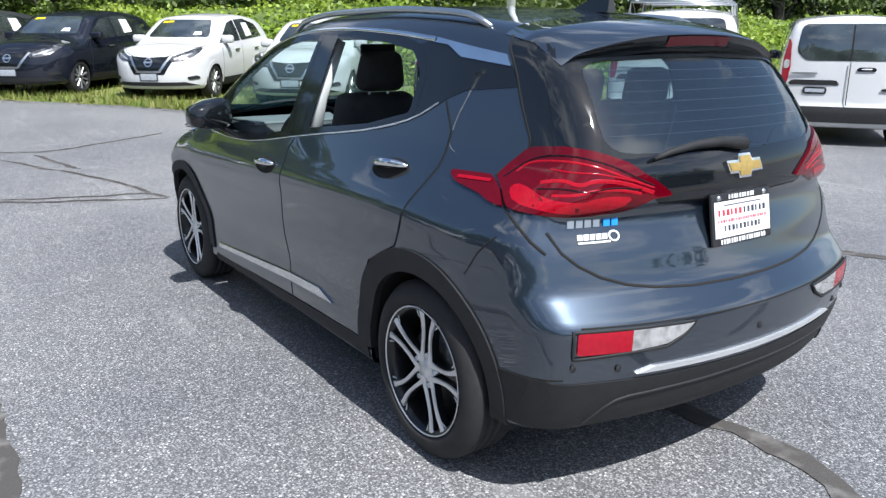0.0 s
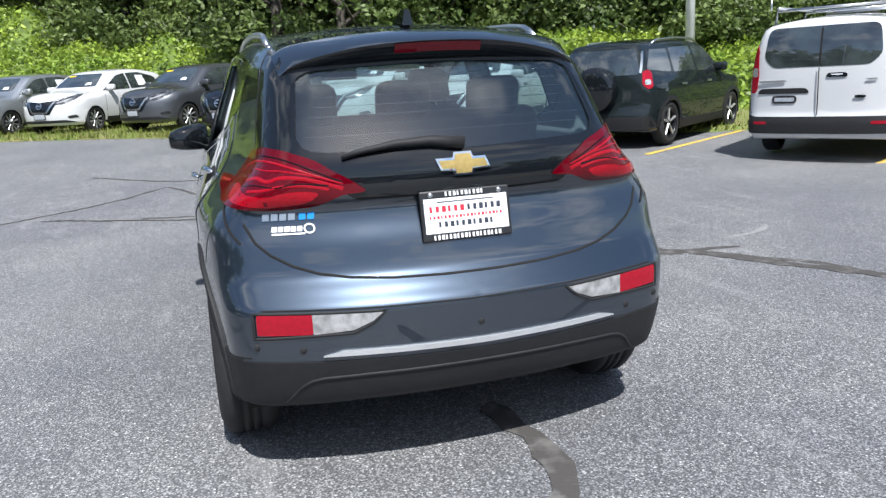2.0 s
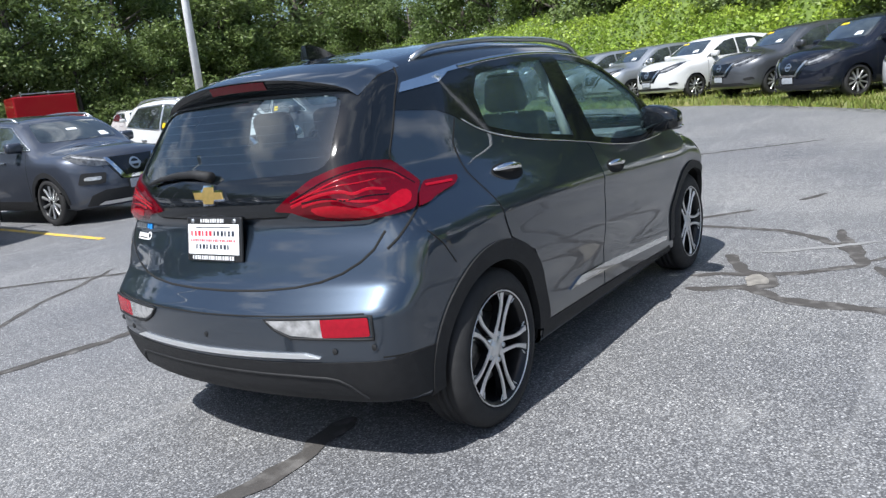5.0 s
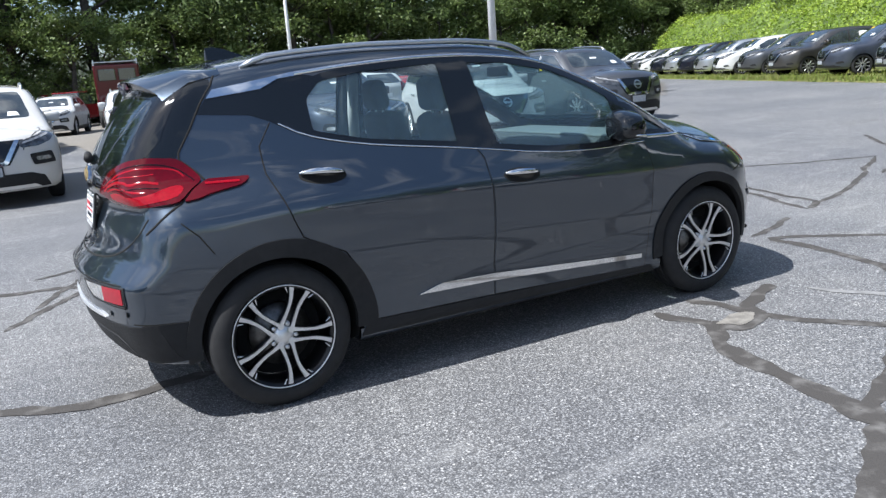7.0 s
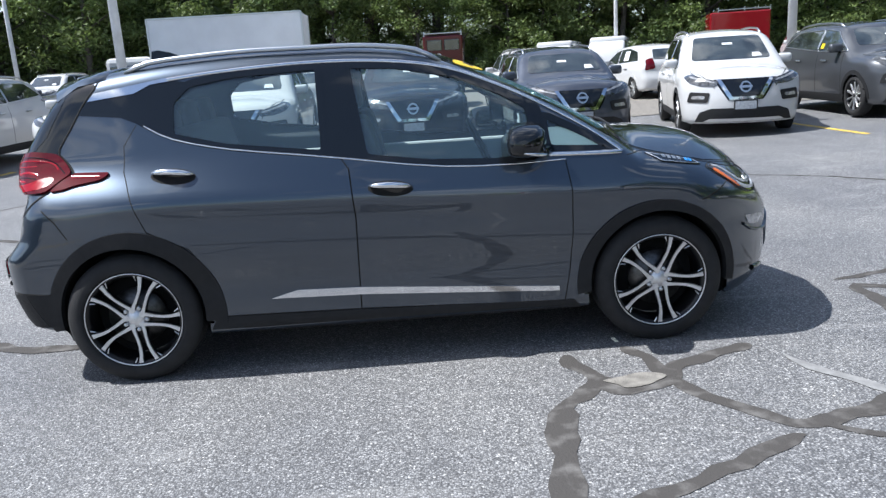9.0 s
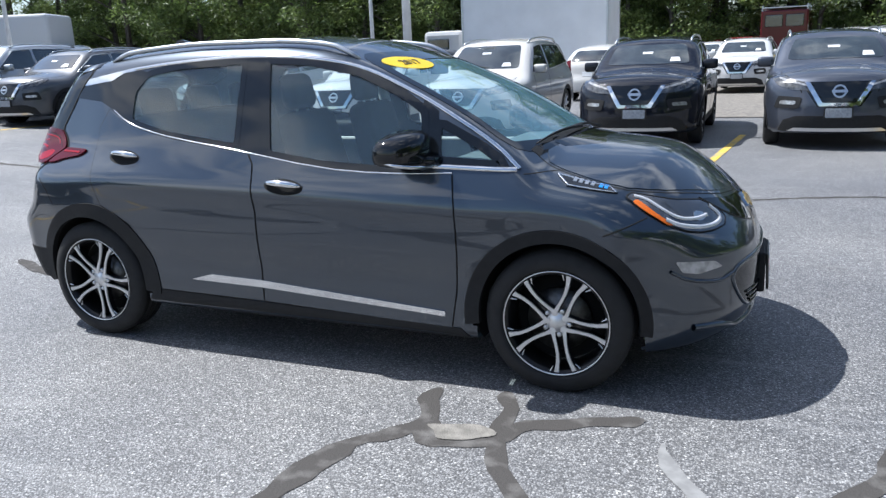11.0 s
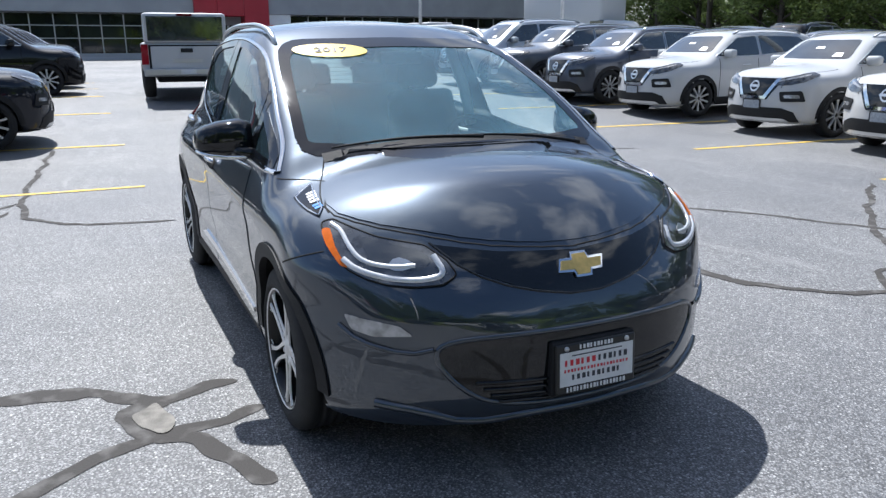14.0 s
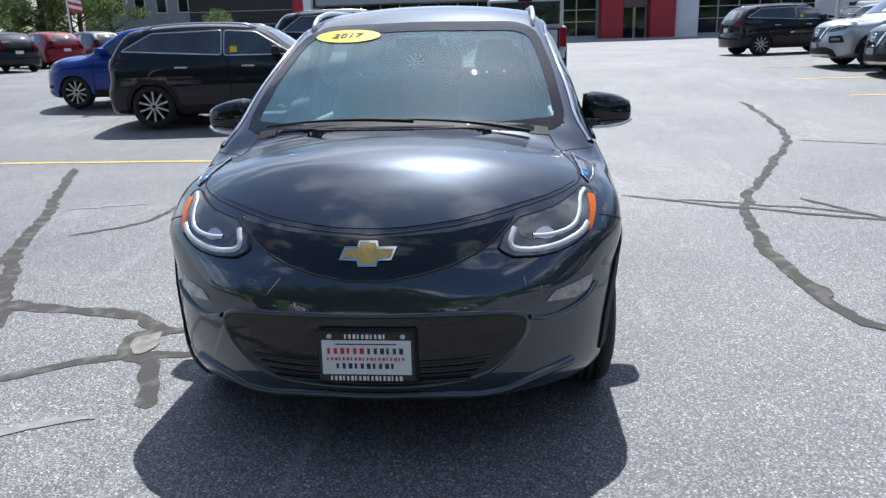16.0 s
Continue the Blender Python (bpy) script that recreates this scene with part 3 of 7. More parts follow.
def strip(points, wide, lift, wobble=0.0, seed=1, step=0.06, taper=True):
    """A flat strip along a line on the ground, with uneven edges."""
    rnd = random.Random(seed)
    path = [Vector((*p, 0)) for p in rounded(points, 2, closed=False)]
    dense = [path[0]]
    for a, b in zip(path, path[1:]):
        m = max(1, int((b - a).length / step))
        dense += [a.lerp(b, i / m) for i in range(1, m + 1)]
    verts, faces = [], []
    for i, p in enumerate(dense):
        t = (dense[min(i + 1, len(dense) - 1)] - dense[max(i - 1, 0)]).normalized()
        s = Vector((-t.y, t.x, 0))
        mid = p + s * wobble * (noise.noise(p * 2.3 + Vector((seed, 0, 0))) + 0.6 * noise.noise(p * 9))
        w = wide * (1 + (0.45 * noise.noise(p * 7 + Vector((0, seed, 0))) if wobble else 0.0))
        if taper:
            w *= min(1.0, 0.25 + i * step / 0.15, 0.25 + (len(dense) - 1 - i) * step / 0.15)
        for side in (-0.5, 0.5):
            q = mid + s * w * side
            verts.append((q.x, q.y, float(land(q.x, q.y)) + lift))
    for i in range(len(dense) - 1):
        faces.append((2 * i, 2 * i + 2, 2 * i + 3, 2 * i + 1))
    return verts, faces


CRACKS = [
    (0.09, [(0.78, -0.96), (0.88, -1.26), (0.81, -1.38), (0.63, -1.57), (0.55, -1.88), (0.5, -2.3), (0.42, -2.9)]),
    (0.08, [(1.1, -0.9), (1.18, -1.16), (1.2, -1.36), (1.35, -1.64), (1.48, -1.93), (1.9, -1.78), (2.6, -1.6)]),
    (0.09, [(0.88, -1.26), (0.93, -1.44), (1.19, -1.38), (1.25, -1.2), (1.45, -1.11), (1.7, -1.0)]),
    (0.08, [(1.48, -1.93), (1.13, -2.13), (0.77, -2.31), (0.5, -2.4), (0.3, -2.64), (-0.34, -3.08), (-1.0, -3.2)]),
    (0.07, [(0.5, -2.4), (0.58, -2.0), (0.66, -1.52)]),
    (0.08, [(1.58, -1.88), (2.4, -1.5), (2.7, -0.6), (2.66, -0.08), (3.54, -0.9), (4.2, -1.3)]),
    (0.06, [(2.66, -0.08), (3.84, 0.3), (5.0, 0.6), (6.6, 1.4)]),
    (0.05, [(1.58, -1.86), (2.45, -2.53), (3.1, -3.23)]),
    (0.09, [(0.89, 2.31), (0.61, 2.12), (-0.19, 2.11), (-1.33, 2.21), (-2.02, 2.37), (-2.74, 2.65), (-4.4, 3.4), (-6.15, 4.14), (-9.4, 4.38)]),
    (0.05, [(-2.27, 1.9), (-2.02, 2.37), (-1.73, 3.03), (-0.91, 3.68), (0.34, 4.4)]),
    (0.04, [(-5.7, 4.04), (-4.66, 5.7)]),
    (0.05, [(-1.08, -2.96), (-1.36, -2.6), (-1.69, -2.48), (-2.56, -2.61), (-3.8, -2.15)]),
    (0.10, [(0.52, -2.43), (-0.74, -3.15), (-1.86, -3.62), (-4.3, -4.76)]),
    (0.09, [(-1.09, 2.2), (-0.48, 2.1), (0.33, 2.15)]),
    (0.05, [(1.31, 2.74), (0.82, 3.2), (1.05, 3.43), (2.67, 4.19), (3.95, 4.29), (5.6, 2.05), (6.66, 1.43)]),
    (0.10, [(-1.5, -0.18), (-1.89, -0.25), (-2.2, -0.24), (-2.64, 0.06), (-3.4, 0.3)]),
    (0.06, [(8.2, 2.6), (6.77, 1.04), (7.44, 0.0), (7.9, -0.77)]),
    (0.06, [(5.65, 0.75), (6.77, 1.04)]),
    (0.05, [(4.5, 1.62), (4.24, 0.96), (4.15, 0.4)]),
    (0.06, [(-2.45, 1.44), (-2.11, 1.94), (-1.7, 2.63), (-1.34, 3.36)]),
    (0.05, [(-2.23, 2.9), (-1.7, 3.1), (-1.3, 3.3)]),
    (0.06, [(-1.27, 6.0), (0.11, 4.1), (1.01, 3.47), (1.31, 2.74), (0.74, 2.2)]),
    (0.06, [(-7.8, -1.84), (-4.22, -2.1), (-3.02, -1.88), (-2.8, -0.8)]),
    (0.05, [(-4.22, -2.1), (-3.3, -2.7)]),
    (0.06, [(4.84, 2.66), (4.17, 1.19), (3.84, 0.3)]),
]
for i, (w, pts) in enumerate(CRACKS):
    v, f = strip(pts, w, 0.0025 + 0.0001 * i, 0.05, i + 3)
    tagged(solid("sealed_crack", v, f, SEALANT, smooth=False), "dark wavy tar-sealed crack in the asphalt", "crack", kind="structure")

# the pale worn spot where the cracks meet
spot = bmesh.new()
ring = [spot.verts.new((1.03 + (0.13 + 0.03 * math.sin(3 * a)) * math.cos(a), -1.33 + (0.07 + 0.02 * math.sin(2 * a)) * math.sin(a), 0.0065)) for a in np.linspace(0, 2 * math.pi, 28, endpoint=False)]
spot.faces.new(ring)
tagged(part("pale_patch", spot, PALE_PATCH), "pale sandy worn spot in the asphalt", "patch", kind="structure")
for seed, pts in enumerate([[(2.2, -1.9), (1.75, -1.2)], [(0.9, -3.6), (0.7, -3.0)], [(-2.3, -2.9), (-2.0, -3.5)]]):
    v, f = strip(pts, 0.07, 0.004, 0.1, 70 + seed)
    tagged(solid("scuff_mark", v, f, WHITE_LINE, smooth=False), "pale scuff on the asphalt", "mark", kind="structure")

BAYS = [[(x + 0.25 * (1 if x < 3 else 0), 6.3), (x + 0.55 * (1 if x < 3 else 0), 9.4)] for x in (6.8, 4.0, 1.2, -1.6, -4.45, -7.25, -10.1, -12.9, -15.7, -18.6)]
BAYS += [[(3.43, -7.29), (5.9, -11.3)], [(5.84, -5.41), (7.9, -8.9)], [(1.2, -9.6), (3.4, -13.2)]]
BAYS += [[(x, -0.9), (x - 0.05, -6.0)] for x in (-4.7, -7.95, -11.75, -14.9, -18.0, -21.2)]
for i, pts in enumerate(BAYS):
    v, f = strip(pts, 0.1, 0.0055, 0.0, i, step=0.25, taper=False)
    tagged(solid("bay_line", v, f, YELLOW_LINE, smooth=False), "worn yellow parking bay line", "line", "bay lines", kind="structure")


# ---------------------------------------------------------------- wheels
def wheel(radius, width, spokes, face, mat_face, parent, place, fine=True, name="wheel"):
    """A wheel about the y axis, its outer face towards -y: tyre, rim, spokes, hub."""
    hub = thing(name, "", "")
    hub.parent, hub.matrix_basis = parent, place
    r, w = radius, width / 2
    n = 64 if fine else 28
    rim = r * 0.72
    prof = [(rim, w - 0.012), (rim + 0.012, w), (r - 0.07 * r / 0.32, w + 0.006), (r - 0.018, w - 0.012), (r, w - 0.035)]
    if fine:
        for g in (0.45, 0.0, -0.45):
            c = g * (w - 0.035)
            prof += [(r, c + 0.006), (r - 0.007, c + 0.005), (r - 0.007, c - 0.005), (r, c - 0.006)]
    prof += [(r, -w + 0.035), (r - 0.018, -w + 0.012), (r - 0.07 * r / 0.32, -w - 0.006), (rim + 0.012, -w), (rim, -w + 0.012)]
    solid("tyre", *lathe(prof, n), RUBBER, hub)
    barrel = [(rim + 0.002, w - 0.01), (rim - 0.02, w - 0.03), (rim - 0.03, 0), (rim - 0.02, -w + 0.03), (rim - 0.008, -w + 0.006), (rim + 0.003, -w + 0.004)]
    solid("rim", *lathe(barrel, n), face, hub)
    if fine:
        solid("rim_lip", *lathe([(rim - 0.003, -w + 0.005), (rim, -w + 0.0005), (rim + 0.0025, -w + 0.003)], n), mat_face, hub)
    solid("brake_disc", *lathe([(0.02, -w + 0.075), (r * 0.44, -w + 0.075), (r * 0.44, -w + 0.10), (0.02, -w + 0.10)], 32), STEEL, hub)
    solid("wheel_back", *lathe([(0.02, 0.02), (rim - 0.03, 0.02), (rim - 0.03, 0.05)], 28), GAP, hub)
    front = -w + 0.012
    blades = []
    for i in range(spokes):
        a = 2 * math.pi * i / spokes + math.pi / 2
        if fine:
            for s in (-1, 1):
                mids = [(0.02, 0.026 * s), (0.06, 0.0245 * s), (0.1, 0.0215 * s), (0.14, 0.0215 * s), (0.175, 0.0265 * s), (0.205, 0.036 * s), (rim - 0.002, 0.044 * s)]
                v, f = [], []
                for (q, off), half in zip(mids, (0.014, 0.0095, 0.008, 0.008, 0.0095, 0.0115, 0.016)):
                    deep = front + 0.018 * (1 - q / rim) - 0.004
                    for e, back in ((-half, 0.006), (-half * 0.8, 0), (half * 0.8, 0), (half, 0.006), (half, 0.035), (-half, 0.035)):
                        u, t = q, off + e
                        v.append((u * math.cos(a) - t * math.sin(a), deep + back, u * math.sin(a) + t * math.cos(a)))
                flank = []
                for j in range(len(mids) - 1):
                    for m in range(6):
                        (f if m < 3 else flank).append((j * 6 + m, j * 6 + (m + 1) % 6, (j + 1) * 6 + (m + 1) % 6, (j + 1) * 6 + m))
                blades.append((v, f))
                solid("spoke_flank", v, flank, face, hub, smooth=False)
            tips = []
            for s in (-1, 1):
                tip = [(rim - 0.002, 0.076 * s), (0.212, 0.068 * s), (0.19, 0.05 * s)]
                tips.append(tube([(u * math.cos(a) - t * math.sin(a), front + 0.002, u * math.sin(a) + t * math.cos(a)) for u, t in tip], [0.006, 0.004, 0.002], 6))
            solid("spoke", *merge(*blades[-2:], *tips), mat_face, hub, smooth=False)
        else:
            v, f = [], []
            for q, half in ((0.03, 0.018), (0.1, 0.0125), (rim - 0.004, 0.021)):
                for e, back in ((-half, 0.01), (-half * 0.7, 0), (half * 0.7, 0), (half, 0.01), (half, 0.03), (-half, 0.03)):
                    v.append((q * math.cos(a) - e * math.sin(a), front + back + 0.01 * (1 - q / rim), q * math.sin(a) + e * math.cos(a)))
            for j in range(2):
                for m in range(6):
                    f.append((j * 6 + m, j * 6 + (m + 1) % 6, (j + 1) * 6 + (m + 1) % 6, (j + 1) * 6 + m))
            blades.append((v, f))
    if not fine:
        solid("spokes", *merge(*blades), mat_face, hub, smooth=False)
    solid("hub_cap", *lathe([(0.0005, front + 0.008), (0.026, front + 0.009), (0.03, front + 0.013), (0.045, front + 0.015), (0.05, front + 0.05)], 24), mat_face if fine else face, hub)
    if fine:
        for i in range(5):
            a = 2 * math.pi * i / 5 + math.pi / 2
            solid("lug_nut", *[x for x in lathe([(0.0005, front + 0.0115), (0.01, front + 0.0115), (0.012, front + 0.03)], 8)], SATIN, hub,
                  place=pose(0.056 * math.cos(a), 0, 0.056 * math.sin(a)))
    return hub


# ---------------------------------------------------------------- the other vehicles
def simple_form(length, width, height, hood, base, head, roof_end, deck, tail_z, nose_top, sill=0.24, bow=0.2):
    """A parked car's skin from a few sizes. Stations run from the tail to the nose, about the car's middle."""
    a, h = length / 2, height
    w = width / 2
    top = ([-a, -a + 0.05, roof_end, (roof_end + head) / 2, head, base, (base + a) / 2, a - 0.12, a],
           [deck - 0.1, deck, h - 0.06, h, h - 0.05, hood, hood - 0.04, nose_top, nose_top - 0.12])
    belt = hood - 0.02
    return Form(top=top, drop=([-a, 0, base, a], [0.08, 0.07, 0.09, 0.08]),
                wide=([0.1, sill, 0.4, 0.65, 0.85, belt, (belt + h) / 2, h], [w * 0.93, w * 0.95, w * 0.98, w, w * 0.99, w * 0.93, w * 0.82, w * 0.68]),
                low=([-a, -a + 0.35, -a + 0.8, 0, a - 0.8, a - 0.35, a], [0.9, 0.96, 1, 0.99, 1, 0.96, 0.88]),
                high=([-a, -a + 0.5, 0, base, a], [0.86, 0.92, 1, 0.96, 0.88]),
                nose=([0.1, 0.25, 0.45, 0.65, nose_top - 0.05, hood], [a - 0.12, a - 0.03, a, a - 0.01, a - 0.07, a - 0.3]),
                tail=([0.1, 0.3, 0.55, 0.75, tail_z, deck, h], [-a + 0.12, -a + 0.03, -a, -a + 0.05, -a + 0.06, -a + 0.14, roof_end - 0.12]),
                floor=([-a, -a + 0.5, a - 0.5, a], [0.28, sill - 0.02, sill - 0.03, 0.22]), nose_bow=(bow, 2.6, 2.2), tail_bow=(0.12, 2.4),
                waist=(belt - 0.15, belt + 0.1))


def far_vehicle(name, label, spec, body_paint, group=""):
    """A parked car at the origin, nose to +x: body, glass, lamps, grille, plate, mirrors, wheels."""
    fm = spec["form"]
    car = thing(name, label, spec.get("category", "car"), group)
    wx, r = spec["wheels"], spec["radius"]
    windows = spec["windows"]
    screen, back = spec["screen"], spec["back"]

    def keep(p, n):
        gone = np.zeros(len(p), bool)
        for x in wx:
            gone |= (np.hypot(p[:, 0] - x, p[:, 2] - r) < r + 0.03) & (np.abs(n[:, 1]) > 0.4)
        return ~gone

    around = 90
    body = solid("body", *shell(fm, keep, around, 90, spine=(-1.1, 1.1), centre=0.66), body_paint, car)
    body.material_slots[0].link = "OBJECT"
    body.material_slots[0].material = body_paint
    for poly in windows:
        piece = panel(fm, eased(poly, 0.04), "right", 0.004, 0.09)
        solid("side_window", *piece, FAR_GLASS, car)
        solid("side_window", *mirrored(piece), FAR_GLASS, car)
        if spec.get("bright_line"):
            line = bead(fm, eased(inset(poly, -0.014), 0.04), "right", 0.018, 0.006, 0.003, 0.05, True)
            for q in (line, mirrored(line)):
                solid("window_line", *q, SATIN, car)
    solid("windscreen", *panel(fm, eased(screen, 0.06), "front", 0.005, 0.07), FAR_GLASS, car)
    solid("rear_window", *panel(fm, eased(back, 0.06), "rear", 0.005, 0.07), FAR_GLASS, car)
    sill = [(wx[0] + r + 0.05, 0.22), (wx[1] - r - 0.05, 0.22), (wx[1] - r - 0.05, 0.36), (wx[0] + r + 0.05, 0.36)]
    for x in wx:
        ringed = [(x + (r + 0.085) * math.cos(t), r + (r + 0.085) * math.sin(t)) for t in np.linspace(-0.1, math.pi + 0.1, 20)]
        ringed += [(x + (r + 0.015) * math.cos(t), r + (r + 0.015) * math.sin(t)) for t in np.linspace(math.pi + 0.1, -0.1, 20)]
        piece = panel(fm, ringed, "right", 0.006, 0.06)
        for q in (piece, mirrored(piece)):
            if spec.get("arches", True):
                solid("arch_trim", *q, spec.get("trim", BLACK_PLASTIC), car)
            else:
                solid("body_arch", *q, body_paint, car)
        for s in (-1, 1):
            solid("wheel_well", *arc(r + 0.04, s * 0.45, s * (fm_w(fm, x) - 0.02), n=14), GAP, car, place=pose(x, 0, r))
    piece = panel(fm, sill, "right", 0.005, 0.08)
    for q in (piece, mirrored(piece)):
        solid("sill", *q, spec.get("trim", BLACK_PLASTIC), car)
    for i, (poly, mat, nm) in enumerate(spec["front"]):
        solid(nm, *panel(fm, eased(poly, 0.012), "front", 0.006 + 0.002 * i, 0.05), mat, car)
    for i, (poly, mat, nm, az) in enumerate(spec["corner"]):
        piece = panel(fm, eased(poly, 0.03), az, 0.007 + 0.002 * i, 0.05)
        for q in (piece, mirrored(piece)):
            solid(nm, *q, mat, car)
    for i, (poly, mat, nm) in enumerate(spec["rear"]):
        solid(nm, *panel(fm, eased(poly, 0.04) if nm != "plate" else poly, "rear", 0.006 + 0.002 * i, 0.05), mat, car)
    if spec.get("hood"):
        piece = bead(fm, rounded(spec["hood"], 1, False), "top", 0.012, 0.001, 0.001, 0.06)
        for q in (piece, mirrored(piece)):
            solid("hood_gap", *q, GAP, car)
    if spec.get("side_paper"):
        solid("price_sheet", *mirrored(panel(fm, spec["side_paper"], "right", 0.008, 0.08)), TEXT_WHITE, car, "white price sheet in the rear side window")
    for hx in (wx[0] + 0.5, wx[0] + 1.55):
        piece = bead(fm, [(hx - 0.1, spec["belt"] - 0.12), (hx + 0.1, spec["belt"] - 0.125)], "right", 0.03, 0.03, 0.0, 0.1)
        for q in (piece, mirrored(piece)):
            solid("door_handle", *q, SATIN, car)
    for poly, mat, nm in spec.get("tags", ()):
        solid(nm, *panel(fm, poly, "front", 0.009, 0.05), mat, car)
    if spec.get("side_tag"):
        solid("price_tag", *panel(fm, spec["side_tag"], "right", 0.008, 0.05), STICKER, car, "yellow window tag")
    for x in (wx[0] + (wx[1] - wx[0]) * 0.46, wx[1] - r - 0.12):
        piece = bead(fm, [(x, 0.3), (x + 0.02, 0.6), (x, spec["belt"])], "right", 0.012, 0.001, 0.001, 0.08)
        for q in (piece, mirrored(piece)):
            solid("door_gap", *q, GAP, car)
    mx, mz = spec["mirror"]
    yw = fm_w(fm, mx, mz - 0.05)
    for s in (-1, 1):
        reach_ = 0.13 if spec.get("dark_mirror") else 0.2
        part("door_mirror" if spec.get("dark_mirror") else "mirror", block(mx - 0.06, mx + 0.08, min(s * (yw - 0.03), s * (yw + reach_)), max(s * (yw - 0.03), s * (yw + reach_)), mz - 0.07, mz + 0.08, 0.04), spec.get("mirror_mat", BLACK_GLOSS), car, smooth=True)
    for x in wx:
        half = fm_w(fm, x) - 0.115
        wheel(r, 0.21, spec.get("spokes", 10), ALLOY_BLACK, spec.get("alloy", ALLOY), car, pose(x, -half, r), fine=False)
        wheel(r, 0.21, spec.get("spokes", 10), ALLOY_BLACK, spec.get("alloy", ALLOY), car, pose(x, half, r, 0, 0, 180), fine=False)
    if spec.get("rails"):
        for s in (-1, 1):
            pts = [(t, s * 0.6) for t in np.linspace(spec["rails"][0], spec["rails"][1], 12)]
            p, n = on_skin(fm, pts, "top")
            up = np.array([0, 0, 0.045])
            path = [p[0]] + [q + up for q in p[1:-1]] + [p[-1]]
            solid("roof_rail", *tube(path, 0.018, 6), SATIN, car)
    return car


def fm_w(fm, x, z=0.5):
    """Half the body's width at a station."""
    p, _ = on_skin(fm, [(x, z)], "left")
    return float(p[0, 1])


def disc_of(x, z, r, n=16):
    """A drawn circle."""
    return [(x + r * math.cos(t), z + r * math.sin(t)) for t in np.linspace(0, 2 * math.pi, n, endpoint=False)]


LEAF = dict(tags=[([(-0.46, 1.355), (-0.24, 1.365), (-0.24, 1.395), (-0.45, 1.39)], STICKER, "year_sticker"), ([(0.3, 1.14), (0.46, 1.14), (0.43, 1.2), (0.31, 1.2)], WHITE_PLATE, "window_paper")],
            form=simple_form(4.48, 1.79, 1.55, 1.03, 1.25, 0.25, -1.45, 1.12, 0.95, 0.86, bow=0.26), wheels=(-1.34, 1.36), radius=0.315, belt=0.98, mirror=(0.72, 1.06), mirror_mat=WHITE_PLATE,
            windows=[[(-1.5, 1.08), (-0.15, 1.02), (-0.15, 1.42), (-0.7, 1.44), (-1.3, 1.33)], [(-0.1, 1.02), (0.95, 0.99), (0.6, 1.18), (0.25, 1.36), (-0.1, 1.42)]],
            screen=[(-0.62, 1.1), (0.62, 1.1), (0.5, 1.42), (-0.5, 1.42)], back=[(-0.55, 1.1), (0.55, 1.1), (0.45, 1.38), (-0.45, 1.38)],
            arches=False, hood=[(1.2, -0.66), (1.6, -0.68), (1.95, -0.55), (2.12, -0.3)], side_paper=[(-0.85, 1.11), (-0.5, 1.09), (-0.5, 1.36), (-0.8, 1.36)],
            front=[([(-0.48, 0.80), (-0.28, 0.48), (0.28, 0.48), (0.48, 0.80), (0.3, 0.79), (0, 0.77), (-0.3, 0.79)], BLACK_GLOSS, "grille"),
                   ([(-0.4, 0.79), (-0.22, 0.51), (0.22, 0.51), (0.4, 0.79), (0.355, 0.79), (0.195, 0.545), (-0.195, 0.545), (-0.355, 0.79)], SATIN, "grille_chevron"),
                   ([(-0.78, 0.28), (0.78, 0.28), (0.6, 0.345), (-0.6, 0.345)], BLACK_PLASTIC, "lower_intake"),
                   ([(-0.17, 0.37), (0.17, 0.37), (0.17, 0.51), (-0.17, 0.51)], PLATE_BLACK, "plate_frame"),
                   ([(-0.15, 0.385), (0.15, 0.385), (0.15, 0.495), (-0.15, 0.495)], DEALER_PLATE, "plate"),
                   (disc_of(0, 0.685, 0.075), SATIN, "badge"), (disc_of(0, 0.685, 0.055), BLACK_GLOSS, "badge_core"), ([(-0.085, 0.67), (0.085, 0.67), (0.085, 0.7), (-0.085, 0.7)], SATIN, "badge_bar")],
            corner=[([(0.26, 0.93), (0.36, 0.935), (0.55, 0.885), (0.78, 0.815), (0.93, 0.755), (0.9, 0.70), (0.72, 0.71), (0.5, 0.785), (0.36, 0.86)], LAMP_FAR, "headlamp", -35),
                    ([(0.5, 0.83), (0.68, 0.77), (0.86, 0.73), (0.84, 0.755), (0.68, 0.80), (0.52, 0.85)], CLEAR_LENS, "lamp_reflector", -35),
                    ([(0.4, 0.40), (0.62, 0.38), (0.66, 0.43), (0.46, 0.46)], BLACK_PLASTIC, "bumper_slot", -35)],
            rear=[([(-0.78, 0.8), (-0.5, 0.85), (-0.55, 1.15), (-0.72, 1.1)], RED_LENS, "tail_lamp"), ([(0.5, 0.85), (0.78, 0.8), (0.72, 1.1), (0.55, 1.15)], RED_LENS, "tail_lamp"), ([(-0.15, 0.7), (0.15, 0.7), (0.15, 0.82), (-0.15, 0.82)], WHITE_PLATE, "plate")])


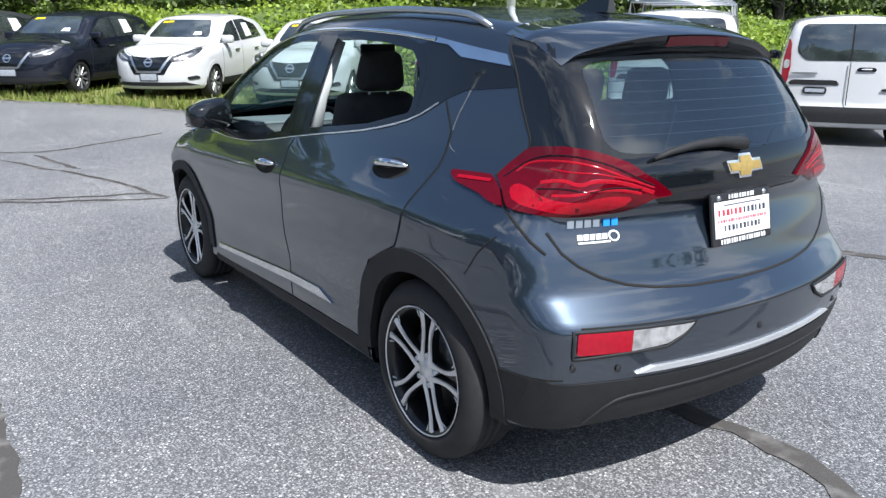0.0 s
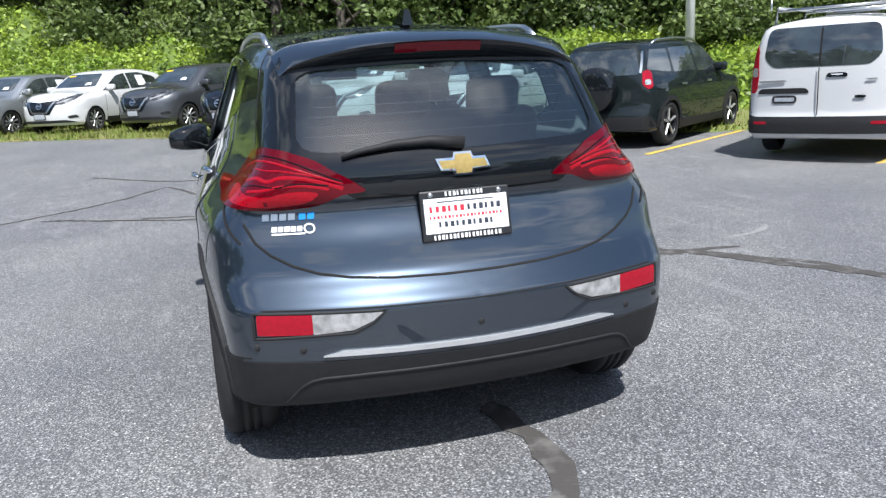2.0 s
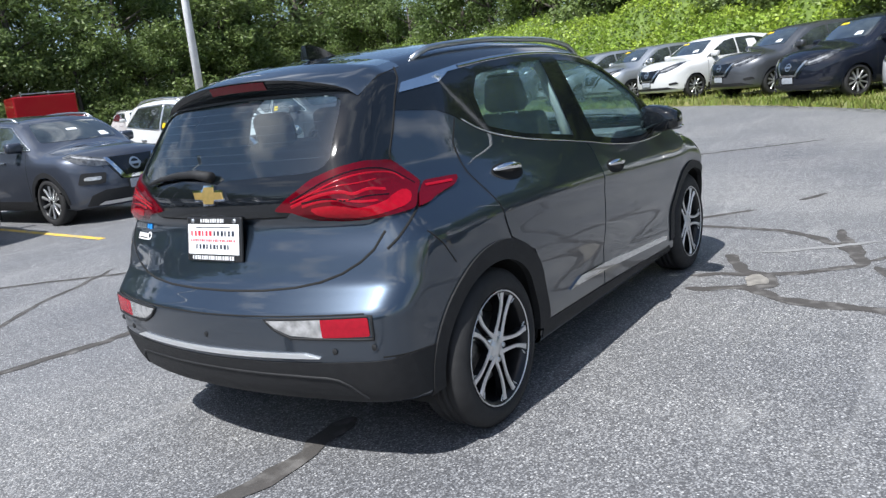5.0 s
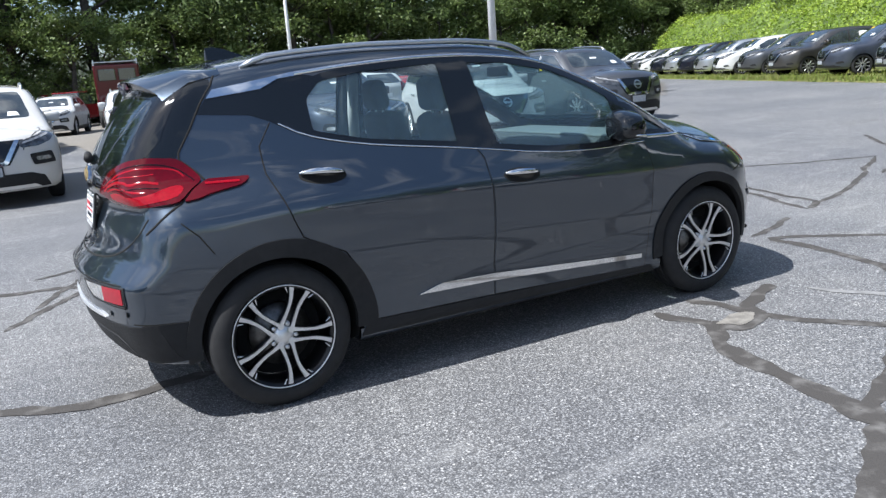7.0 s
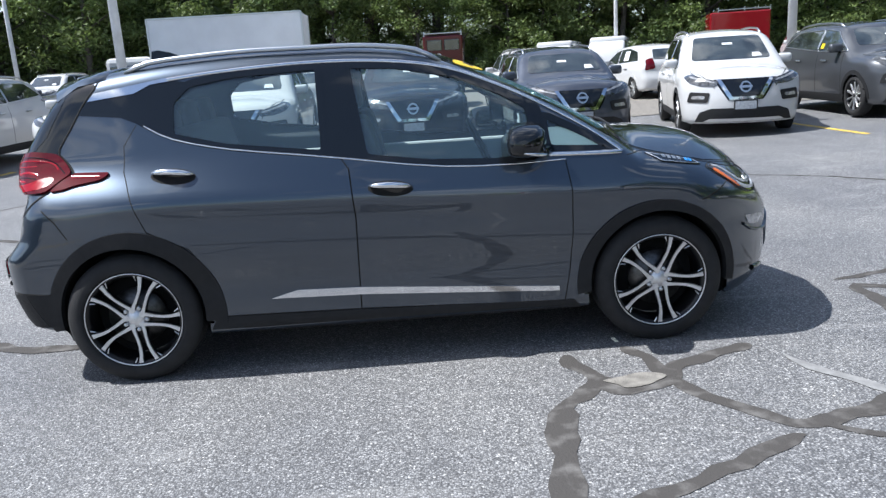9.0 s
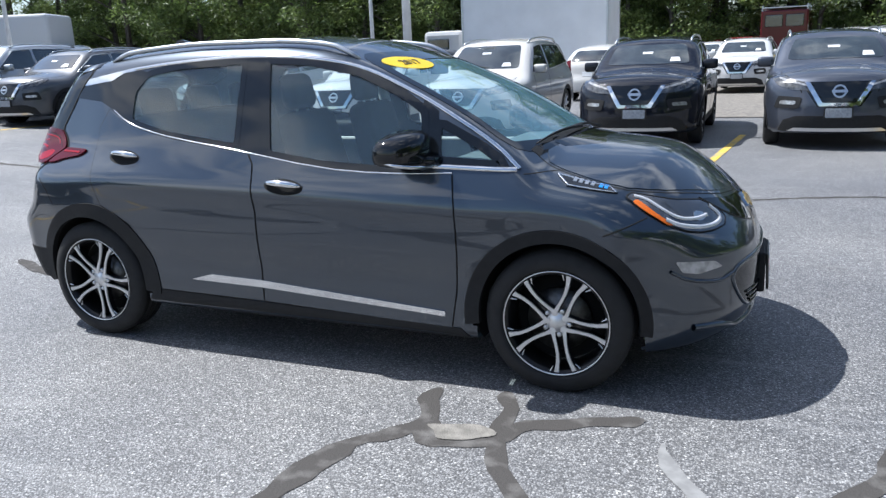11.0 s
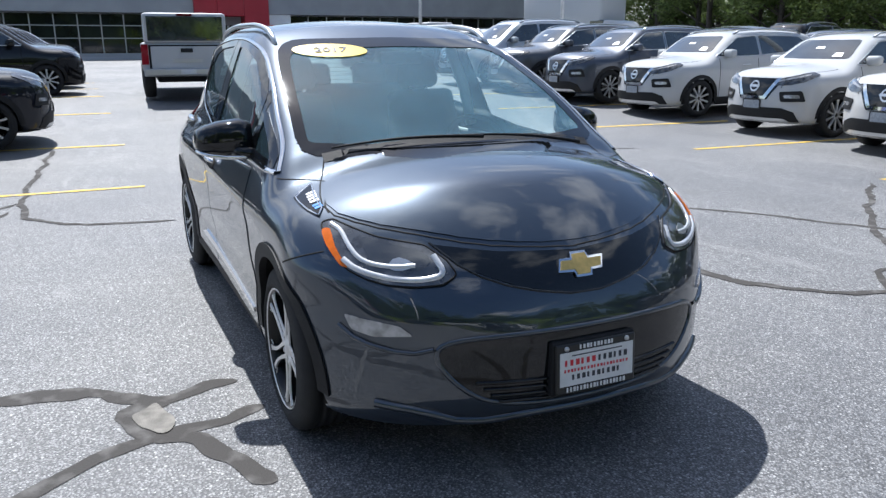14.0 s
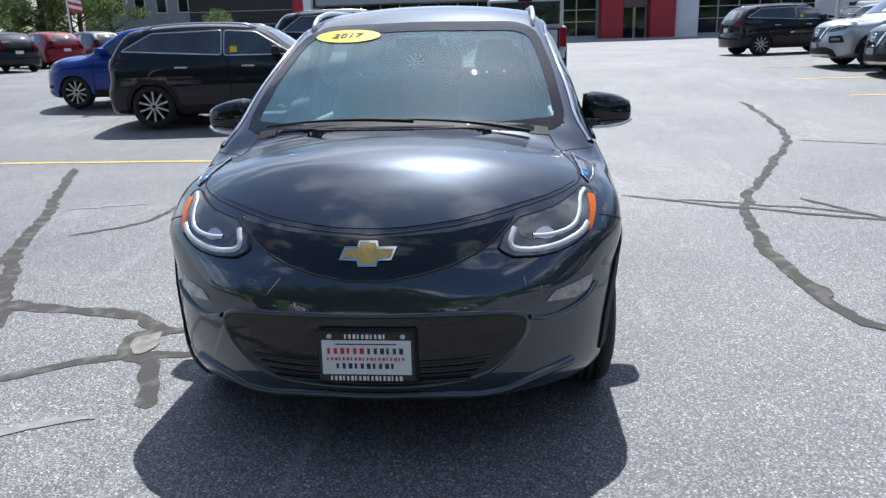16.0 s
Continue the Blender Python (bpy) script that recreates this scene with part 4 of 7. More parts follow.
def suv_spec(length, width, height, rails=True, alloy=None):
    a = length / 2
    fm = simple_form(length, width, height, 1.10, a - 0.98, 0.3, -a + 0.6, 1.15, 1.0, 0.98, bow=0.2)
    t = height - 0.14
    s = dict(form=fm, wheels=(-1.32, 1.34), radius=0.345, belt=1.05, mirror=(0.68, 1.14), category="car", bright_line=True, side_tag=[(-0.05, 1.14), (0.06, 1.14), (0.06, 1.23), (-0.05, 1.23)],
             tags=[([(0.34, 1.2), (0.5, 1.2), (0.47, 1.26), (0.35, 1.26)], WHITE_PLATE, "window_paper"), ([(-0.1, t - 0.14), (0.06, t - 0.14), (0.06, t - 0.11), (-0.1, t - 0.11)], WHITE_PLATE, "window_note")],
             windows=[[(-a + 0.42, 1.2), (-0.2, 1.12), (-0.2, t), (-a + 0.9, t - 0.02)], [(-0.13, 1.11), (0.92, 1.09), (0.35, t - 0.04), (-0.13, t)]],
             screen=[(-0.64, 1.17), (0.64, 1.17), (0.54, t), (-0.54, t)], back=[(-0.58, 1.14), (0.58, 1.14), (0.5, t - 0.03), (-0.5, t - 0.03)],
             hood=[(a - 1.0, -0.7), (a - 0.6, -0.72), (a - 0.25, -0.6), (a - 0.1, -0.45)],
             front=[([(-0.47, 0.90), (-0.26, 0.58), (0.26, 0.58), (0.47, 0.90)], BLACK_GLOSS, "grille"),
                    ([(-0.72, 0.25), (0.72, 0.25), (0.66, 0.4), (0.5, 0.46), (-0.5, 0.46), (-0.66, 0.4)], BLACK_PLASTIC, "lower_intake"),
                    ([(-0.42, 0.90), (-0.235, 0.585), (0.235, 0.585), (0.42, 0.90), (0.36, 0.90), (0.195, 0.63), (-0.195, 0.63), (-0.36, 0.90)], CHROME, "grille_chevron"),
                    ([(-0.6, 0.255), (0.6, 0.255), (0.52, 0.3), (-0.52, 0.3)], SATIN, "skid_strip"),
                    (disc_of(0, 0.775, 0.085), SATIN, "badge"), (disc_of(0, 0.775, 0.062), BLACK_GLOSS, "badge_core"), ([(-0.095, 0.758), (0.095, 0.758), (0.095, 0.792), (-0.095, 0.792)], SATIN, "badge_bar"),
                    ([(-0.175, 0.425), (0.175, 0.425), (0.175, 0.575), (-0.175, 0.575)], PLATE_BLACK, "plate_frame"),
                    ([(-0.155, 0.44), (0.155, 0.44), (0.155, 0.56), (-0.155, 0.56)], DEALER_PLATE, "plate")],
             corner=[([(0.3, 0.955), (0.42, 0.99), (0.62, 0.945), (0.94, 0.875), (0.93, 0.79), (0.7, 0.80), (0.5, 0.85)], LAMP_FAR, "headlamp", -35),
                     ([(0.42, 0.965), (0.62, 0.925), (0.9, 0.862), (0.9, 0.84), (0.62, 0.9), (0.44, 0.94)], CLEAR_LENS, "lamp_strip", -35),
                     ([(0.46, 0.56), (0.82, 0.55), (0.85, 0.7), (0.52, 0.72)], BLACK_PLASTIC, "bumper_slot", -35), ([(0.54, 0.61), (0.77, 0.605), (0.78, 0.655), (0.56, 0.66)], CLEAR_LENS, "fog_lamp", -35)],
             rear=[([(-0.82, 0.9), (-0.45, 0.93), (-0.5, 1.06), (-0.8, 1.12)], RED_LENS, "tail_lamp"), ([(0.45, 0.93), (0.82, 0.9), (0.8, 1.12), (0.5, 1.06)], RED_LENS, "tail_lamp"), ([(-0.15, 0.75), (0.15, 0.75), (0.15, 0.88), (-0.15, 0.88)], WHITE_PLATE, "plate")])
    if rails:
        s["rails"] = (-a + 0.75, 0.35)
    if alloy:
        s["alloy"] = alloy
    return s


SMALL_SUV = suv_spec(4.38, 1.84, 1.60)
MID_SUV = suv_spec(4.65, 1.85, 1.69, alloy=MACHINED)

WHITE = paint("white paint", (0.56, 0.565, 0.57), 0.0, 0.5)
PEARL = paint("pearl white paint", (0.6, 0.59, 0.57), 0.0, 0.5)
INK = paint("blue-black paint", (0.006, 0.008, 0.015), 0.0, 0.6)
BLACK = paint("black paint", (0.004, 0.004, 0.005), 0.0, 0.6)
GUN = paint("gunmetal paint", (0.085, 0.09, 0.1), 0.6, 0.42)
SLATE = paint("slate blue-grey paint", (0.06, 0.07, 0.095), 0.6, 0.42)
SILVER = paint("silver paint", (0.5, 0.52, 0.54), 0.8, 0.32)
BROWNGREY = paint("brown-grey paint", (0.085, 0.08, 0.075), 0.7, 0.35)
BLUE = paint("bright blue paint", (0.01, 0.04, 0.26), 0.3, 0.35)
RED = paint("red paint", (0.24, 0.008, 0.014), 0.1, 0.4)
MAROON = paint("maroon paint", (0.085, 0.01, 0.014), 0.1, 0.5)
GREENBLACK = paint("dark green-black paint", (0.008, 0.012, 0.013), 0.0, 0.6)
BOXWHITE = material("white box panel", (0.84, 0.85, 0.86), 0.5, vary=0.08, scale=1.5)


def park(first, made, x, y, heading, body_paint, label, by="plate", lift=0.0, reach=2.2):
    """Puts a copy of a car with its plate, or its middle, at a place."""
    a = radians(heading)
    if by == "plate":
        x, y = x - reach * math.cos(a), y - reach * math.sin(a)
    elif by == "tail":
        x, y = x + reach * math.cos(a), y + reach * math.sin(a)
    z = float(land(x, y)) + lift
    fx, fy = float(land(x + 1.3 * math.cos(a), y + 1.3 * math.sin(a))), float(land(x - 1.3 * math.cos(a), y - 1.3 * math.sin(a)))
    m = pose(x, y, (fx + fy) / 2 + lift, 0, -math.degrees(math.atan2(fx - fy, 2.6)), heading)
    if made:
        ob = copy_thing(first, m)
    else:
        ob = first
        ob.matrix_basis = m
    for c in ob.children:
        if c.name.startswith(("body", "mirror")):
            c.material_slots[0].link = "OBJECT"
            c.material_slots[0].material = body_paint
    ob["label"] = label
    return ob


VERGE = 0.07
leaf = far_vehicle("parked_hatchback", "white electric hatchback parked on the grass verge", LEAF, WHITE, "hatchbacks on the verge")
for i, (x, y, mat, txt) in enumerate([(9.25, -3.33, WHITE, "white"), (11.25, -1.5, WHITE, "white"), (12.85, 0.55, INK, "blue-black"), (14.9, 2.4, GUN, "gunmetal grey"), (16.3, 4.6, WHITE, "white"),
                                      (17.6, 6.75, SILVER, "silver"), (18.5, 8.75, SILVER, "silver"), (19.9, 11.5, SLATE, "slate blue"), (21.6, 14.6, BROWNGREY, "brown-grey"), (23.2, 17.3, GUN, "gunmetal grey"),
                                      (24.6, 19.8, WHITE, "white"), (26.0, 22.2, SILVER, "silver"), (27.4, 24.6, INK, "dark blue"), (28.8, 27.0, SILVER, "silver"), (30.2, 29.4, INK, "dark blue"), (31.6, 31.8, WHITE, "white"), (33.0, 34.2, GUN, "grey"), (34.4, 36.6, WHITE, "white"), (35.8, 39.0, SILVER, "silver"), (37.2, 41.4, WHITE, "white")]):
    park(leaf, i > 0, x, y, (138 if i < 4 else 147) if i != 8 else 156, mat, f"{txt} electric hatchback parked on the grass verge", lift=VERGE, reach=2.2)
small = far_vehicle("parked_small_suv", "grey compact SUV parked in a bay", SMALL_SUV, GUN, "row of SUVs")
for i, (x, y, mat, txt) in enumerate([(8.65, 7.55, GUN, "gunmetal grey"), (2.95, 7.6, SLATE, "slate grey"), (0.3, 7.64, INK, "blue-black"), (-5.07, 8.28, WHITE, "white"), (-8.0, 8.25, WHITE, "white"), (-10.5, 8.1, SLATE, "slate grey"),
                                      (-12.8, 7.9, GUN, "gunmetal grey")]):
    park(small, i > 0, x, y, 270 if i else 266, mat, f"{txt} compact SUV parked nose out in a bay", reach=2.14)
mid = far_vehicle("parked_suv", "white SUV parked in a bay", MID_SUV, PEARL, "row of SUVs")
for i, (x, y, mat, txt) in enumerate([(5.44, 7.33, WHITE, "white"), (-2.52, 7.84, PEARL, "pearl white"), (-15.1, 7.6, SILVER, "silver")]):
    park(mid, i > 0, x, y, 270 if i else 257, mat, f"{txt} SUV parked nose out in a bay", reach=2.28)
for x, y, h, mat, txt in [(-8.5, -3.97, 96, INK, "blue-black"), (-15.9, -3.5, 105, BLACK, "black"), (-18.9, -3.5, 105, INK, "dark blue"), (-21.9, -3.5, 105, BLACK, "black"), (-24.9, -3.5, 105, INK, "dark blue"), (-27.9, -3.5, 105, BLACK, "black"), (-30.9, -3.5, 105, BLACK, "black"), (-33.9, -3.5, 105, SILVER, "silver")]:
    park(small if x > -10 else mid, True, x, y, h, mat, f"{txt} SUV parked across the aisle", by="middle")
park(leaf, True, -10.95, -6.6, 268, BLUE, "bright blue hatchback parked beyond the SUVs", by="middle")
park(small, True, -23.3, 9.6, 100, BLACK, "black SUV standing near the showroom", by="middle")


# ---------------------------------------------------------------- the hero car
hero = thing("electric_hatchback", "dark grey metallic five-door electric hatchback standing on the asphalt", "car")
RW = 0.322
WHEEL_X = (-1.3, 1.3)
ARCH = 0.353
WIN_FRONT = [(-0.185, 1.458), (0.06, 1.442), (0.33, 1.387), (0.55, 1.292), (0.675, 1.215), (0.705, 0.985), (0.5, 0.972), (0.18, 0.99), (-0.118, 1.032)]
WIN_QUARTER = [(0.755, 1.165), (0.765, 1.015), (1.06, 0.995), (0.95, 1.065)]
WIN_REAR = [(-0.325, 1.462), (-0.74, 1.447), (-0.95, 1.415), (-1.035, 1.335), (-1.035, 1.182), (-0.78, 1.12), (-0.315, 1.062)]
SCREEN = [(-0.688, 1.045), (-0.44, 1.034), (0, 1.03), (0.44, 1.034), (0.688, 1.045), (0.645, 1.25), (0.58, 1.425), (0.49, 1.465), (0, 1.474), (-0.49, 1.465), (-0.58, 1.425), (-0.645, 1.25)]
BACK = [(-0.575, 1.16), (-0.5, 1.10), (0, 1.085), (0.5, 1.10), (0.575, 1.16), (0.55, 1.26), (0.53, 1.355), (0.47, 1.4), (0, 1.415), (-0.47, 1.4), (-0.53, 1.355), (-0.55, 1.26)]


def hero_keep(p, n):
    gone = np.zeros(len(p), bool)
    side = np.abs(n[:, 1]) > 0.3
    for x in WHEEL_X:
        gone |= side & (np.hypot(p[:, 0] - x, p[:, 2] - RW) < ARCH + 0.02)
        gone |= (np.abs(p[:, 0] - x) < 0.36) & (p[:, 2] < 0.3) & (n[:, 2] < -0.5)
    for w in (WIN_FRONT, WIN_QUARTER, WIN_REAR):
        gone |= side & within(w, p[:, 0], p[:, 2])
    gone |= (n[:, 0] > 0.05) & (p[:, 0] < 1.3) & within(SCREEN, p[:, 1], p[:, 2]) & (p[:, 0] > 0)
    gone |= (n[:, 0] < -0.3) & (p[:, 0] < -1.3) & within(BACK, p[:, 1], p[:, 2])
    return ~gone


solid("body_shell", *shell(HERO, hero_keep, 300, 300), GREY_PAINT, hero)


def both(name, piece, mat, label=""):
    solid(name, *piece, mat, hero, label)
    solid(name, *mirrored(piece), mat, hero, label)


# dark rims round the panes
def rim_of(hole, out=0.022, inn=0.012):
    """The quads of a rim about an outline."""
    ring_o, ring_i, m = inset(hole, -out), inset(hole, inn), len(hole)
    return [[ring_o[i], ring_o[(i + 1) % m], ring_i[(i + 1) % m], ring_i[i]] for i in range(m)]


bars = [[(-0.335, 1.49), (-0.17, 1.475), (-0.105, 1.015), (-0.325, 1.045)],
        [(0.66, 1.265), (0.74, 1.215), (0.79, 0.985), (0.69, 0.985)],
        [(-1.13, 1.43), (-1.06, 1.447), (-0.96, 1.43), (-1.04, 1.335), (-1.035, 1.165), (-1.1, 1.19), (-1.21, 1.252)],
        [(-1.13, 1.43), (-1.21, 1.252), (-1.285, 1.282), (-1.503, 1.302), (-1.445, 1.37), (-1.213, 1.392)]]
rims = [q for w in (WIN_FRONT, WIN_QUARTER, WIN_REAR) for q in rim_of(eased(w, 0.025))]
surround = merge(panel(HERO, bars, "right", 0.002, 0.03, 0.004), panel(HERO, rims, "right", 0.003, 0.03, 0.004))
both("window_surround", surround, BLACK_GLOSS, "gloss black window surround and pillars")
for nm, w in (("front_door_window", WIN_FRONT), ("quarter_window", WIN_QUARTER), ("rear_door_window", WIN_REAR)):
    piece = panel(HERO, eased(w, 0.025), "right", -0.003, 0.05, 0.003)
    if nm == "quarter_window":
        both(nm, piece, SIDE_GLASS)
    else:
        # the panes on the driver's side are wound down
        solid(nm, *piece, SIDE_GLASS, hero)
solid("windscreen_surround", *panel(HERO, rim_of(eased(SCREEN, 0.05), 0.014, 0.03), "front", 0.002, 0.03, 0.004), BLACK_GLOSS, hero)
solid("windscreen", *panel(HERO, eased(SCREEN, 0.05), "front", -0.001, 0.05, 0.003), SCREEN_GLASS, hero, "windscreen with a yellow year sticker")
APRON = [(-0.37, 0.972), (0, 0.966), (0.37, 0.972), (0.5, 1.06), (0.6, 1.135), (0.575, 1.15), (0.5, 1.105), (0, 1.09), (-0.5, 1.105), (-0.575, 1.15), (-0.6, 1.135), (-0.5, 1.06)]
# the dark glass wraps round the corner to the tailgate's edge, down to the lamp
PILLAR = panel(HERO, [(0.478, 1.445), (0.463, 1.42), (0.4856, 1.344), (0.5066, 1.243), (0.536, 1.146), (0.54, 1.12), (0.634, 1.13), (0.717, 1.118), (0.819, 1.085), (0.911, 1.03), (0.95, 1.0), (0.975, 1.0), (0.965, 1.085), (0.8, 1.105), (0.745, 1.165), (0.715, 1.26), (0.68, 1.36), (0.62, 1.43)], 140, 0.0022, 0.03, 0.004)
solid("rear_window_surround", *merge(panel(HERO, rim_of(eased(BACK, 0.05), 0.05, 0.02), "rear", 0.0034, 0.03, 0.004), panel(HERO, APRON, "rear", 0.0026, 0.03, 0.004), PILLAR, mirrored(PILLAR)), BLACK_GLOSS, hero, "gloss black glass apron of the tailgate")
solid("rear_window", *panel(HERO, eased(BACK, 0.05), "rear", -0.001, 0.05, 0.003), REAR_GLASS, hero, "tinted rear window with heater lines")
for i in range(7):
    z = 1.17 + 0.031 * i
    solid("heater_line", *bead(HERO, [(-0.5 + 0.012 * i, z), (0.5 - 0.012 * i, z)], "rear", 0.0022, 0.0005, -0.002, 0.06), TEXT_DARK, hero)

# chrome along the window line
ROOF_CHROME = [(1.13, 0.975), (1.0, 1.08), (0.74, 1.232), (0.58, 1.312), (0.33, 1.42), (0.06, 1.471), (-0.32, 1.491), (-0.76, 1.474), (-1.05, 1.446)]
both("chrome_strip", bead(HERO, rounded(ROOF_CHROME, 2, False), "right", 0.02, 0.006, 0.002, 0.03), CHROME, "bright chrome window strip")
both("chrome_flare", panel(HERO, [(-1.04, 1.455), (-1.04, 1.437), (-1.13, 1.427), (-1.213, 1.389), (-1.447, 1.364), (-1.415, 1.4), (-1.18, 1.434)], "right", 0.005, 0.03), CHROME, "chrome flare on the rear pillar")
both("chrome_sill", bead(HERO, rounded([(-1.17, 1.236), (-1.07, 1.178), (-0.92, 1.135), (-0.71, 1.096), (-0.3, 1.043), (0.18, 0.967), (0.5, 0.949), (0.84, 0.958)], 1, False), "right", 0.007, 0.003, 0.002, 0.03), CHROME)
both("chrome_tip", bead(HERO, [(0.74, 0.985), (0.95, 0.978), (1.12, 0.972)], "right", 0.022, 0.007, 0.002, 0.03), CHROME)

# doors, a hair proud, with dark gaps round them
REAR_DOOR = [(-1.205, 1.243), (-1.27, 1.147), (-1.27, 1.03), (-1.207, 0.841), (-1.172, 0.752), (-0.985, 0.655), (-0.885, 0.5), (-0.852, 0.305), (-0.197, 0.29), (-0.19, 0.55), (-0.185, 0.75), (-0.202, 0.98), (-0.235, 1.03), (-0.71, 1.092), (-0.92, 1.13), (-1.07, 1.172)]
FRONT_DOOR = [(-0.23, 1.03), (-0.199, 0.98), (-0.18, 0.75), (-0.185, 0.55), (-0.192, 0.29), (0.818, 0.25), (0.848, 0.42), (0.862, 0.6), (0.86, 0.81), (0.84, 0.95), (0.5, 0.946), (0.18, 0.962)]
both("rear_door", panel(HERO, inset(REAR_DOOR, 0.003), "right", 0.0035, 0.03, 0.004), GREY_PAINT)
both("front_door", panel(HERO, inset(FRONT_DOOR, 0.003), "right", 0.0035, 0.03, 0.004), GREY_PAINT)
seams = [REAR_DOOR[:8], REAR_DOOR[7:13], [(0.82, 0.25), (-0.195, 0.29)], FRONT_DOOR[5:10],
         [(1.15, 0.955), (1.33, 0.955), (1.54, 0.888)], [(1.5, 0.72), (1.66, 0.785)], [(-1.55, 0.74), (-1.6, 0.82), (-1.66, 0.88)], [(-1.66, 0.465), (-1.89, 0.48)]]
for s in seams:
    both("panel_gap", bead(HERO, s, "right", 0.006, 0.0006, 0.0006, 0.02), GAP)
both("lower_sill", panel(HERO, [(-0.9, 0.305), (0.86, 0.255), (0.93, 0.19), (-0.95, 0.21)], "right", 0.004, 0.03), BLACK_PLASTIC, "black plastic sill")
both("side_strip", panel(HERO, [(-0.63, 0.378), (-0.5, 0.412), (-0.19, 0.402), (0.79, 0.332), (0.79, 0.308), (-0.19, 0.366)], "right", 0.011, 0.025, 0.012), CHROME, "long chrome door strip")

# wheel arches
for wx_ in WHEEL_X:
    far_r, far_x = (0.43, wx_ + 0.022) if wx_ < 0 else (0.407, wx_ - 0.01)
    outer = [(far_x + far_r * math.cos(t), RW + 0.006 + far_r * math.sin(t)) for t in np.linspace(-0.12, math.pi + 0.12, 40)]
    inner = [(wx_ + (ARCH - 0.004) * math.cos(t), RW + 0.01 + (ARCH - 0.004) * math.sin(t)) for t in np.linspace(-0.12, math.pi + 0.12, 40)]
    both("arch_trim", panel(HERO, [[outer[i], outer[i + 1], inner[i + 1], inner[i]] for i in range(39)], "right", 0.008, 0.05, 0.03), BLACK_PLASTIC, "black plastic wheel arch trim")
    ring = [(wx_ + (ARCH + 0.012) * math.cos(t), RW + 0.01 + (ARCH + 0.012) * math.sin(t)) for t in np.linspace(-0.35, math.pi + 0.35, 40)]
    rim_p, _ = on_skin(HERO, ring, "right")
    lining_v, lining_f = [], []
    for (x, z), q in zip(ring, rim_p):
        edge_y = abs(q[1]) - 0.014 if np.isfinite(q[1]) and abs(q[1]) > 0.6 else 0.76
        lining_v += [(x, -0.48, z), (x, -edge_y, z)]
    lining_f = [(2 * i, 2 * i + 1, 2 * i + 3, 2 * i + 2) for i in range(39)]
    both("wheel_well", (lining_v, lining_f), GAP)
    both("inner_well", ([(wx_ + 0.4 * math.cos(t), -0.47, RW + 0.4 * math.sin(t)) for t in np.linspace(0.0, math.pi, 24)], [tuple(range(24))]), GAP)
for x in WHEEL_X:
    wheel(RW, 0.215, 5, ALLOY_BLACK, MACHINED, hero, pose(x, -0.757, RW, 0, 25, 0))
    wheel(RW, 0.215, 5, ALLOY_BLACK, MACHINED, hero, pose(x, 0.757, RW, 0, 10, 180))
part("underbody", block(-1.55, 1.6, -0.64, 0.64, 0.2, 0.30, 0.03), GAP, hero)

